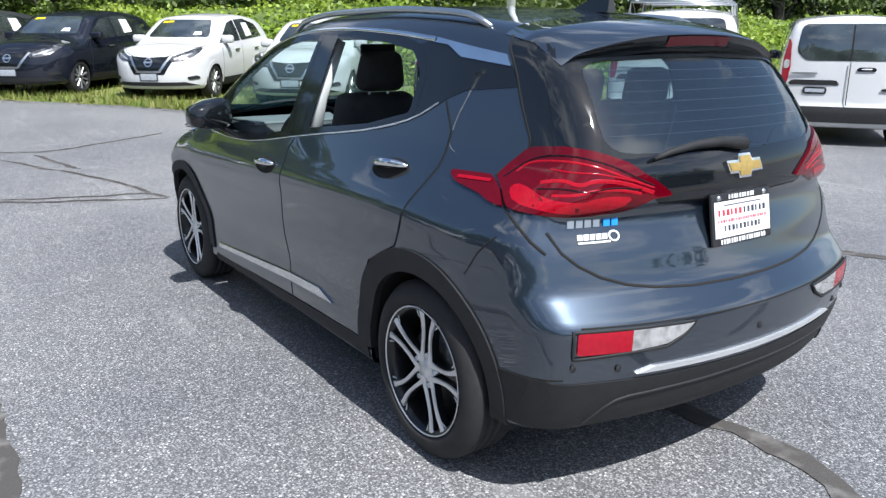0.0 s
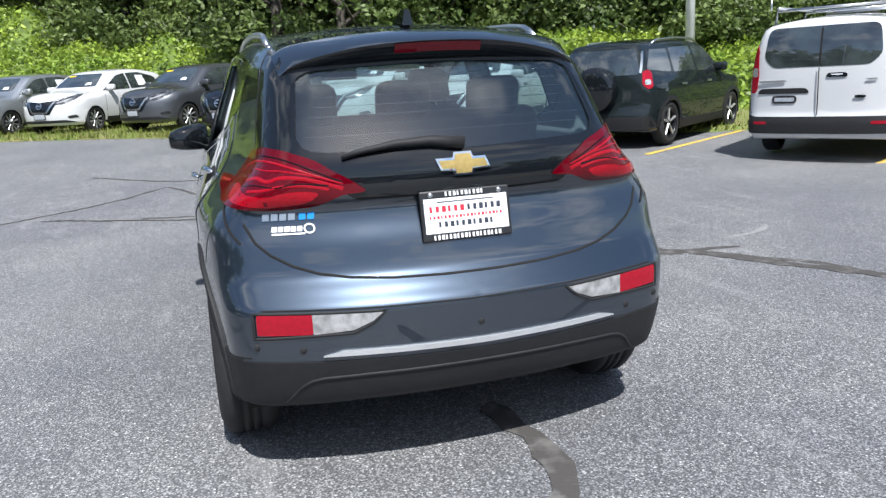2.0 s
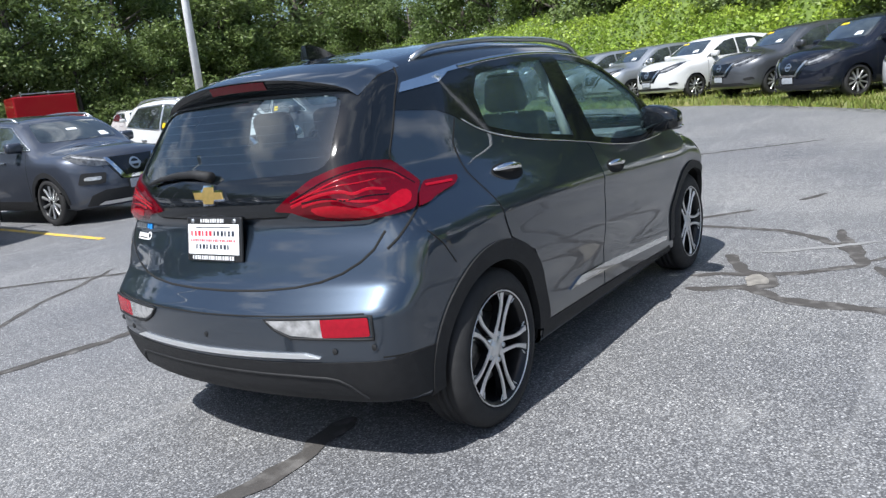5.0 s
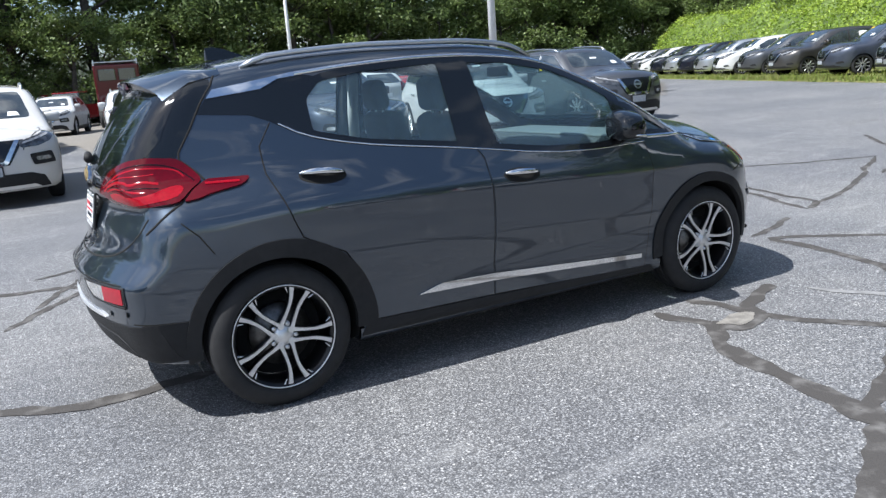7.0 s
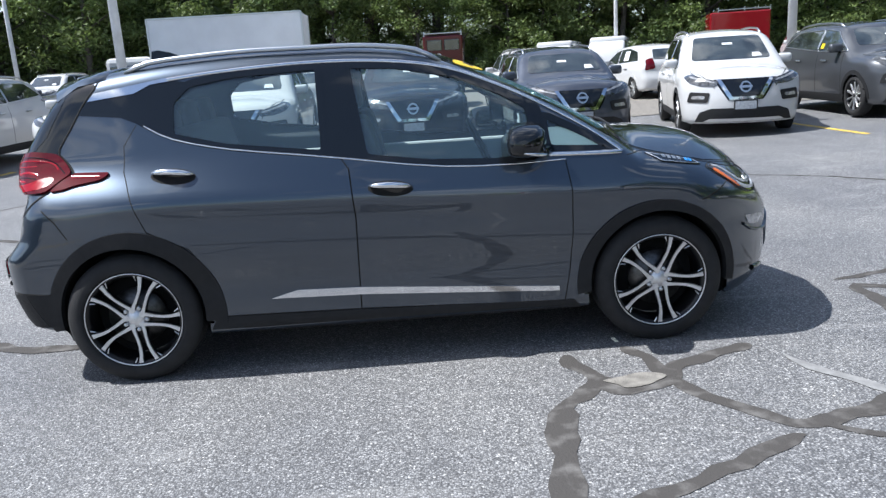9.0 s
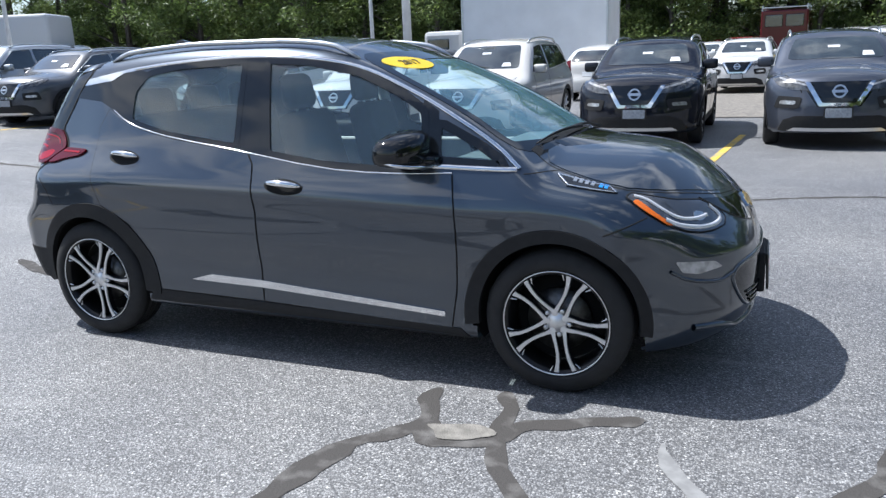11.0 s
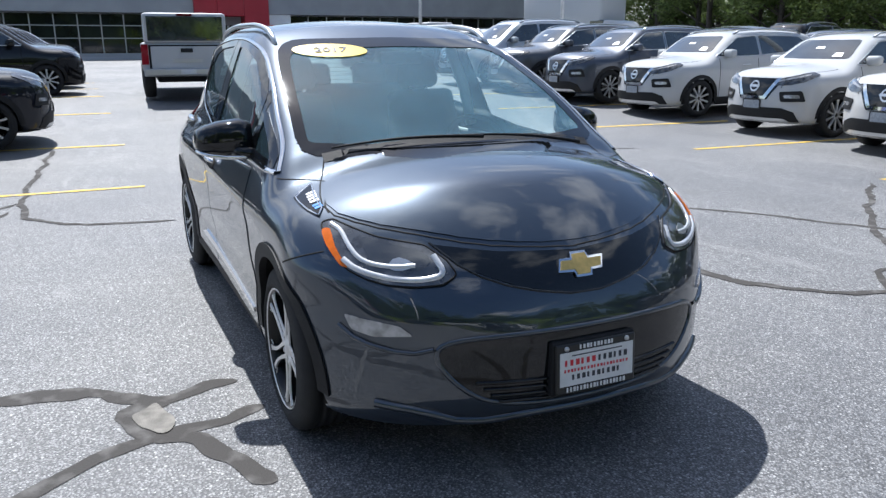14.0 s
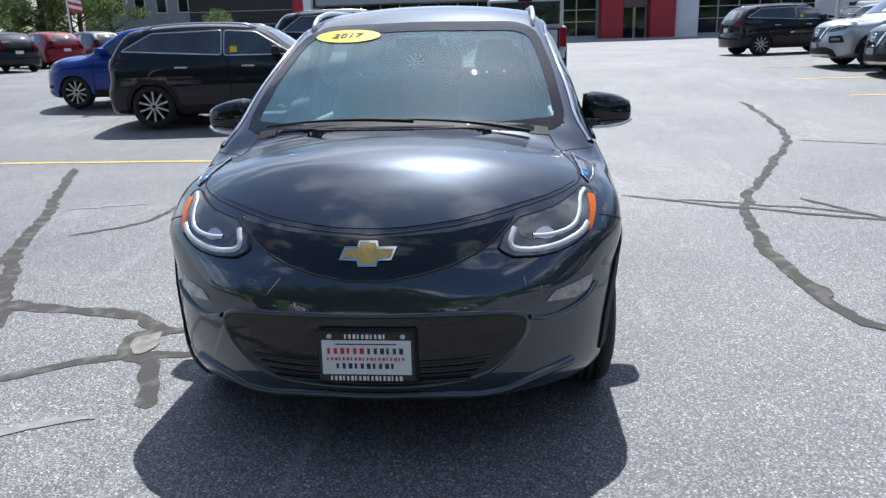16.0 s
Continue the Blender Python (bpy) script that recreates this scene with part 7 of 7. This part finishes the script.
LOWER = [(-0.535, 0.485), (-0.485, 0.543), (-0.26, 0.552), (0, 0.548), (0.26, 0.552), (0.485, 0.543), (0.535, 0.485), (0.45, 0.37), (0.33, 0.307), (0, 0.284), (-0.33, 0.307), (-0.45, 0.37)]
solid("lower_grille", *panel(HERO, eased(LOWER, 0.03), "front", 0.002, 0.025), BLACK_GLOSS, hero, "black lower grille with slats")
solid("grille_lip", *bead(HERO, rounded(LOWER, 2), "front", 0.018, 0.009, 0.0, 0.02, True), GREY_PAINT, hero)
for i in range(4):
    z = 0.322 + 0.024 * i
    solid("grille_slat", *bead(HERO, [(-0.33 - 0.025 * i, z), (0, z - 0.014), (0.33 + 0.025 * i, z)], "front", 0.012, 0.01, 0.001, 0.04), BLACK_GLOSS, hero)
solid("chin_lip", *bead(HERO, rounded([(-0.68, 0.30), (-0.55, 0.285), (-0.42, 0.24), (-0.2, 0.262), (0, 0.25), (0.2, 0.262), (0.42, 0.24), (0.55, 0.285), (0.68, 0.30)], 1, False), "front", 0.03, 0.016, 0.0, 0.025), GREY_PAINT, hero, "front chin lip")
HEAD = [(0.572, 0.86), (0.61, 0.872), (0.79, 0.832), (0.95, 0.812), (1.03, 0.772), (1.072, 0.732), (1.04, 0.703), (0.955, 0.696), (0.87, 0.699), (0.80, 0.712), (0.725, 0.738), (0.62, 0.812)]
AMBER_P = [(0.585, 0.842), (0.617, 0.848), (0.66, 0.8), (0.728, 0.742), (0.70, 0.747), (0.624, 0.803)]
for s in (1, -1):
    def on_side(piece):
        return piece if s == 1 else mirrored(piece)
    lamp = solid("headlamp", *on_side(panel(HERO, eased(HEAD, 0.012), -45, 0.006, 0.02, 0.02)), LAMP_HOUSE, hero, "headlamp with a bright light strip and amber corner")
    solid("lamp_seal", *on_side(bead(HERO, eased(HEAD, 0.012), -45, 0.006, 0.002, 0.006, 0.015, True)), GAP, lamp)
    solid("dark_bowl", *on_side(panel(HERO, eased([(0.73, 0.832), (0.82, 0.818), (0.95, 0.795), (0.99, 0.768), (0.96, 0.742), (0.86, 0.745), (0.78, 0.775)], 0.02), -45, 0.0075, 0.02, 0.002)), LAMP_DARK, lamp)
    solid("amber_lens", *on_side(panel(HERO, eased(AMBER_P, 0.012), -45, 0.0085, 0.02, 0.003)), AMBER, lamp)
    solid("light_strip", *on_side(merge(bead(HERO, rounded([(0.7, 0.768), (0.755, 0.74), (0.87, 0.717), (0.98, 0.714), (1.04, 0.733), (0.985, 0.785)], 2, False), -45, 0.02, 0.005, 0.007, 0.015), bead(HERO, rounded([(0.61, 0.86), (0.66, 0.845), (0.71, 0.8), (0.77, 0.762), (0.87, 0.75), (0.94, 0.756)], 2, False), -45, 0.016, 0.005, 0.007, 0.015))), LIGHT_GUIDE, lamp, "bright light strip")
    solid("reflector_bowl", *on_side(panel(HERO, rounded([(0.85, 0.75), (0.87, 0.78), (0.925, 0.768), (0.935, 0.75), (0.89, 0.738)], 1), -45, 0.009, 0.02, 0.003)), SATIN, lamp)
    p, n = on_skin(HERO, [(0.83, 0.79)], -45)
    c = Vector(p[0]) - 0.012 * Vector(n[0])
    bm = bmesh.new()
    bmesh.ops.create_uvsphere(bm, u_segments=16, v_segments=10, radius=0.02, matrix=Matrix.Translation((c.x, c.y * s, c.z)))
    part("projector_lens", bm, FAR_GLASS, lamp, smooth=True)
    fog = solid("fog_lamp", *on_side(panel(HERO, eased([(0.72, 0.6), (0.92, 0.58), (0.965, 0.55), (0.83, 0.537), (0.75, 0.552)], 0.01), -45, 0.004, 0.02)), CLEAR_LENS, hero, "clear fog lamp")
    solid("fog_shelf", *on_side(bead(HERO, rounded([(0.7, 0.56), (0.78, 0.515), (0.95, 0.488), (1.03, 0.51)], 1, False), -45, 0.016, 0.012, 0.0, 0.02)), GREY_PAINT, hero)

# fender badge plaque
both("badge_plaque", panel(HERO, [(1.27, 0.945), (1.5, 0.897), (1.535, 0.875), (1.33, 0.906)], "right", 0.005, 0.02), BLACK_GLOSS)
both("badge_rim", bead(HERO, [(1.275, 0.943), (1.5, 0.896), (1.53, 0.877), (1.335, 0.908)], "right", 0.006, 0.003, 0.005, 0.02, True), CHROME)
for x, mat in ((1.355, SATIN), (1.38, SATIN), (1.405, SATIN), (1.43, SATIN), (1.465, TEXT_BLUE), (1.485, TEXT_BLUE)):
    z = 0.923 - (x - 1.355) * 0.205
    both("badge_mark", panel(HERO, [(x - 0.008, z - 0.004), (x + 0.007, z - 0.007), (x + 0.009, z + 0.004), (x - 0.006, z + 0.007)], "right", 0.0065, 0.02, 0.002), mat)


def badge(view, y, z):
    """The cross-shaped maker's badge: a gold centre in a bright rim."""
    cross = [(-0.095, -0.018), (-0.035, -0.02), (-0.03, -0.036), (0.03, -0.036), (0.035, -0.02), (0.078, -0.018), (0.095, 0.02), (0.035, 0.02), (0.03, 0.036), (-0.03, 0.036), (-0.035, 0.02), (-0.078, 0.02)]
    for shrink, lift, mat, nm in ((0, 0.012, CHROME, "badge_rim"), (0.007, 0.0145, GOLD, "badge_face")):
        solid(nm, *panel(HERO, [(y + a, z + b) for a, b in (inset(cross, shrink) if shrink else cross)], view, lift, 0.05, 0.012), mat, hero, "gold cross badge with a chrome rim" if not shrink else "")


badge("rear", 0, 1.055)
badge("front", 0, 0.732)


def dealer_plate(at, name, label):
    """A plate in a black frame; its print stands as bars."""
    ob = part(name, block(-0.158, 0.158, -0.085, 0.085, 0, 0.012, 0.006), PLATE_BLACK, hero, label, place=at)
    part("plate_face", block(-0.146, 0.146, -0.058, 0.058, 0.0125, 0.0145), WHITE_PLATE, ob)
    for x0, x1, y0, y1, mat in ((-0.128, 0.0, 0.012, 0.032, TEXT_RED), (0.004, 0.128, 0.012, 0.032, TEXT_DARK), (-0.13, 0.13, -0.01, 0.0, TEXT_RED), (-0.1, 0.1, -0.038, -0.02, TEXT_DARK),
                                (-0.12, 0.12, -0.079, -0.064, TEXT_WHITE), (-0.07, 0.07, 0.064, 0.078, TEXT_WHITE)):
        n = max(3, int((x1 - x0) / (0.019 if y1 - y0 > 0.016 else 0.013)))
        bm = bmesh.new()
        for i in range(n):
            a = x0 + (x1 - x0) * i / n
            block(a, a + (x1 - x0) / n * (0.4 + 0.25 * (i * 7 % 3) / 2), y0, y1, 0.0128, 0.0155, bm=bm)
        part("print_bar", bm, mat, ob)
    part("arc_line", block(-0.1, 0.1, 0.043, 0.047, 0.0128, 0.015), TEXT_DARK, ob)
    for x in (-0.12, 0.12):
        solid("screw", *lathe([(0.0005, 0.0165), (0.008, 0.0165), (0.009, 0.012)], 12, "z"), SATIN, ob, place=pose(x, 0.07, 0))
    return ob


rear_facing = Matrix(((0, 0, -1), (-1, 0, 0), (0, 1, 0))).to_4x4()
front_facing = Matrix(((0, 0, 1), (1, 0, 0), (0, 1, 0))).to_4x4()
dealer_plate(Matrix.Translation((-1.913, 0, 0.889)) @ rear_facing @ pose(0, 0, 0, -10), "rear_plate", "white dealer plate in a black frame")
part("plate_bracket", block(2.06, 2.118, -0.165, 0.165, 0.322, 0.512, 0.01), BLACK_PLASTIC, hero)
dealer_plate(Matrix.Translation((2.12, 0, 0.421)) @ front_facing @ pose(0, 0, 0, -3), "front_plate", "white dealer plate in a black frame")

# tailgate script and dealer mark, as small bars
for y0, n, mat in ((0.66, 4, SATIN), (0.545, 2, TEXT_BLUE)):
    for i in range(n):
        y = y0 - 0.027 * i
        solid("script_mark", *panel(HERO, [(y - 0.021, 0.908), (y, 0.908), (y - 0.003, 0.93), (y - 0.024, 0.93)], "rear", 0.004, 0.03, 0.004), mat, hero)
for i in range(5):
    y = 0.635 - 0.02 * i
    solid("dealer_mark", *panel(HERO, [(y - 0.016, 0.872), (y, 0.872), (y - 0.003, 0.888), (y - 0.019, 0.888)], "rear", 0.003, 0.03, 0.003), TEXT_WHITE, hero)
solid("dealer_ring", *bead(HERO, [(0.515 + 0.016 * math.cos(a), 0.879 + 0.014 * math.sin(a)) for a in np.linspace(0, 2 * math.pi, 14, endpoint=False)], "rear", 0.006, 0.002, 0.002, 0.01, True), TEXT_WHITE, hero)
solid("dealer_line", *panel(HERO, [(0.53, 0.862), (0.635, 0.862), (0.635, 0.867), (0.53, 0.867)], "rear", 0.003, 0.03, 0.003), TEXT_WHITE, hero)

# rear wiper
p, n = on_skin(HERO, [(-0.01, 1.115), (0.1, 1.128), (0.22, 1.125), (0.33, 1.11), (0.395, 1.095)], "rear")
solid("rear_wiper", *tube([q + 0.02 * m for q, m in zip(p, n)], [0.022, 0.017, 0.013, 0.01, 0.006], 10), BLACK_PLASTIC, hero, "black rear wiper arm")

# year sticker in the windscreen
v, f = panel(HERO, [(-0.355 + 0.172 * math.cos(a), 1.425 + 0.03 * math.sin(a)) for a in np.linspace(0, 2 * math.pi, 32, endpoint=False)], "front", 0.004, 0.03, 0.002)
sticker = solid("year_sticker", v, f, STICKER, hero, "yellow oval sticker with the year 2017")
p, n = on_skin(HERO, [(-0.355, 1.425), (-0.255, 1.425)], "front")
nrm, across = Vector(n[0]), Vector(p[1] - p[0]).normalized()
upv = nrm.cross(across)
m = Matrix((across, upv, nrm)).transposed().to_4x4()
lettering("2017", 0.075, TEXT_DARK, sticker, Matrix.Translation(Vector(p[0]) + 0.006 * nrm) @ m, "year", stretch=1.05)

# door handles
for x, z, tilt in ((-1.03, 1.003, -3), (-0.01, 0.885, -4)):
    oval = [(x + 0.108 * math.cos(a), z - 0.006 - 0.035 * (math.cos(a)) * 0.18 + 0.036 * math.sin(a)) for a in np.linspace(0, 2 * math.pi, 24, endpoint=False)]
    both("handle_cup", panel(HERO, oval, "right", 0.0042, 0.03, 0.003), GAP)
    p, n = on_skin(HERO, [(x - 0.1 + 0.2 * t, z + 0.008 - 0.012 * t) for t in np.linspace(0, 1, 9)], "right")
    grip = tube([q + m * 0.032 * math.sin(math.pi * (0.12 + 0.76 * i / 8)) for i, (q, m) in enumerate(zip(p, n))], [0.006, 0.012, 0.015, 0.016, 0.016, 0.016, 0.015, 0.012, 0.006], 10)
    both("door_handle", grip, CHROME, "chrome pull handle")

# mirrors
mv, mf = [], []
rings = [(-0.80, 0.01, 0.02), (-0.806, 0.058, 0.066), (-0.85, 0.078, 0.078), (-0.93, 0.08, 0.072), (-0.985, 0.07, 0.06), (-1.02, 0.052, 0.046), (-1.03, 0.026, 0.024)]
for y, a, b in rings:
    q = (-0.80 - y) / 0.23
    for i in range(16):
        t = 2 * math.pi * i / 16
        c, s_ = math.cos(t), math.sin(t)
        mv.append((0.665 - 0.05 * q + (a + 0.015) * math.copysign(abs(c) ** 0.6, c), y, 1.06 - 0.012 * q + (b * 1.15 if s_ > 0 else b * 0.9) * math.copysign(abs(s_) ** 0.62, s_)))
for j in range(len(rings) - 1):
    for i in range(16):
        mf.append((j * 16 + i, (j + 1) * 16 + i, (j + 1) * 16 + (i + 1) % 16, j * 16 + (i + 1) % 16))
mf += [tuple(range(16)), tuple(range(6 * 16, 7 * 16))[::-1]]
stalk = tube([(0.77, -0.80, 1.0), (0.73, -0.86, 1.012), (0.69, -0.9, 1.02)], [0.03, 0.026, 0.024], 8)
strip_m = tube([(0.775, -0.815, 0.998), (0.752, -0.86, 0.99), (0.742, -0.92, 0.992), (0.715, -0.985, 1.0), (0.66, -1.028, 1.012), (0.6, -1.02, 1.02)], [0.008, 0.009, 0.009, 0.009, 0.008, 0.004], 8)
glass_m = ([(0.585, -0.825, 1.015), (0.58, -1.0, 1.02), (0.575, -1.0, 1.095), (0.585, -0.825, 1.11)], [(0, 1, 2, 3)])
for s in (1, -1):
    def sided(q):
        return q if s == 1 else mirrored(q)
    mir = solid("door_mirror", *sided((mv, mf)), BLACK_GLOSS, hero, "gloss black door mirror with a chrome strip")
    solid("stalk", *sided(stalk), BLACK_GLOSS, mir)
    solid("mirror_strip", *sided(strip_m), CHROME, mir)
    solid("mirror_glass", *sided(glass_m), CHROME, mir, smooth=False)

# roof rails, aerial
for s in (-1, 1):
    p, n = on_skin(HERO, [(x, s * (0.575 - 0.03 * max(0.0, (-x - 0.4)))) for x in np.linspace(-1.27, 0.28, 26)], "top")
    rise = [0.0, 0.016] + [0.026] * 22 + [0.016, 0.0]
    solid("roof_rail", *tube([q + np.array([0, 0, r]) for q, r in zip(p, rise)], [0.009] + [0.013] * 24 + [0.009], 8), SATIN, hero, "silver roof rail")
bm = bmesh.new()
fin = [(-1.29, 0.0), (-1.06, 0.0), (-1.11, 0.018), (-1.19, 0.05), (-1.25, 0.064), (-1.285, 0.06)]
p0, _ = on_skin(HERO, [(-1.2, 0.0)], "top")
zz = p0[0, 2] - 0.004
lo = [bm.verts.new((x, -0.022 * (1 - z / 0.11), zz + z)) for x, z in fin]
hi = [bm.verts.new((x, 0.022 * (1 - z / 0.11), zz + z)) for x, z in fin]
bm.faces.new(lo)
bm.faces.new(hi[::-1])
for i in range(len(fin)):
    j = (i + 1) % len(fin)
    bm.faces.new((lo[j], lo[i], hi[i], hi[j]))
part("shark_fin", bm, BLACK_GLOSS, hero, "black shark fin aerial")

# cabin
HEADLINER = rounded([(-1.35, -0.5), (0.1, -0.54), (0.2, 0), (0.1, 0.54), (-1.35, 0.5)], 1)
solid("headliner", *panel(HERO, HEADLINER, "top", -0.035, 0.08, 0.004), TRIM_PALE, hero, "pale roof lining")
part("cabin_floor", block(-1.5, 1.0, -0.68, 0.68, 0.32, 0.40, 0.03), DASH, hero)
for s in (-1, 1):
    part("door_lining", block(-0.86, 0.86, min(s * 0.70, s * 0.74), max(s * 0.70, s * 0.74), 0.4, 0.95, 0.015), TRIM_PALE, hero, "pale door lining")
    solid("pillar_lining", *tube([(-0.22, s * 0.735, 0.98), (-0.235, s * 0.69, 1.2), (-0.25, s * 0.60, 1.44)], 0.035, 6), TRIM_PALE, hero)


def seat(x, y, wide, name="seat"):
    ob = part(name, block(x - 0.24, x + 0.27, y - wide, y + wide, 0.45, 0.63, 0.06, segments=3), SEAT, hero, "black cloth car seat", smooth=True)
    bm = block(-0.07, 0.07, -wide, wide, 0, 0.66, 0.055, segments=3)
    for v in bm.verts:
        if v.co.z > 0.4 and wide < 0.5:
            v.co.y *= 0.8
    part("seat_back", bm, SEAT, ob, smooth=True, place=pose(x - 0.22, y, 0.56, 0, -14, 0))
    return ob


for y in (-0.37, 0.37):
    ob = seat(0.2, y, 0.25)
    bm = block(-0.05, 0.05, -0.125, 0.125, 0, 0.185, 0.05, segments=4)
    for v in bm.verts:
        if v.co.z > 0.12:
            v.co.y *= 0.86
    part("headrest", bm, SEAT, ob, smooth=True, place=pose(-0.2, y, 1.21, 0, -8, 0))
    for d in (-0.05, 0.05):
        solid("headrest_post", *tube([(-0.17, y + d, 1.12), (-0.2, y + d, 1.24)], 0.007, 6), SATIN, ob)
ob = seat(-0.72, 0.0, 0.62, "rear_bench")
for y in (-0.4, 0.0, 0.4):
    part("headrest", block(-0.045, 0.045, -0.12, 0.12, 0, 0.17, 0.045, segments=3), SEAT, ob, smooth=True, place=pose(-1.12, y, 1.17, 0, -10, 0))
part("dashboard", block(0.72, 1.22, -0.66, 0.66, 0.62, 0.985, 0.07, segments=3), DASH, hero, "dark dashboard", smooth=True)
part("dash_pad", block(0.76, 1.12, -0.62, 0.62, 0.975, 0.994, 0.008), DASH_PAD, hero, "pale dashboard pad")
wheel_v, wheel_f = [], []
for i in range(24):
    a = 2 * math.pi * i / 24
    for j in range(8):
        b = 2 * math.pi * j / 8
        r = 0.178 + 0.014 * math.cos(b)
        wheel_v.append((0.014 * math.sin(b), r * math.cos(a), r * math.sin(a)))
for i in range(24):
    for j in range(8):
        k2, l2 = (i + 1) % 24, (j + 1) % 8
        wheel_f.append((i * 8 + j, k2 * 8 + j, k2 * 8 + l2, i * 8 + l2))
solid("steering_wheel", *merge((wheel_v, wheel_f), tube([(0, -0.17, 0), (0.01, 0, -0.01), (0, 0.17, 0)], 0.02, 6), tube([(0.01, 0, 0), (0, 0, -0.17)], 0.018, 6)), SEAT, hero, "black steering wheel", place=pose(0.56, 0.37, 0.93, 0, -24, 0))
part("inner_mirror", block(0.44, 0.46, -0.11, 0.11, 1.36, 1.42, 0.01), BLACK_PLASTIC, hero)
part("parcel_shelf", block(-1.72, -1.2, -0.55, 0.55, 0.93, 0.95, 0.008), DASH, hero)
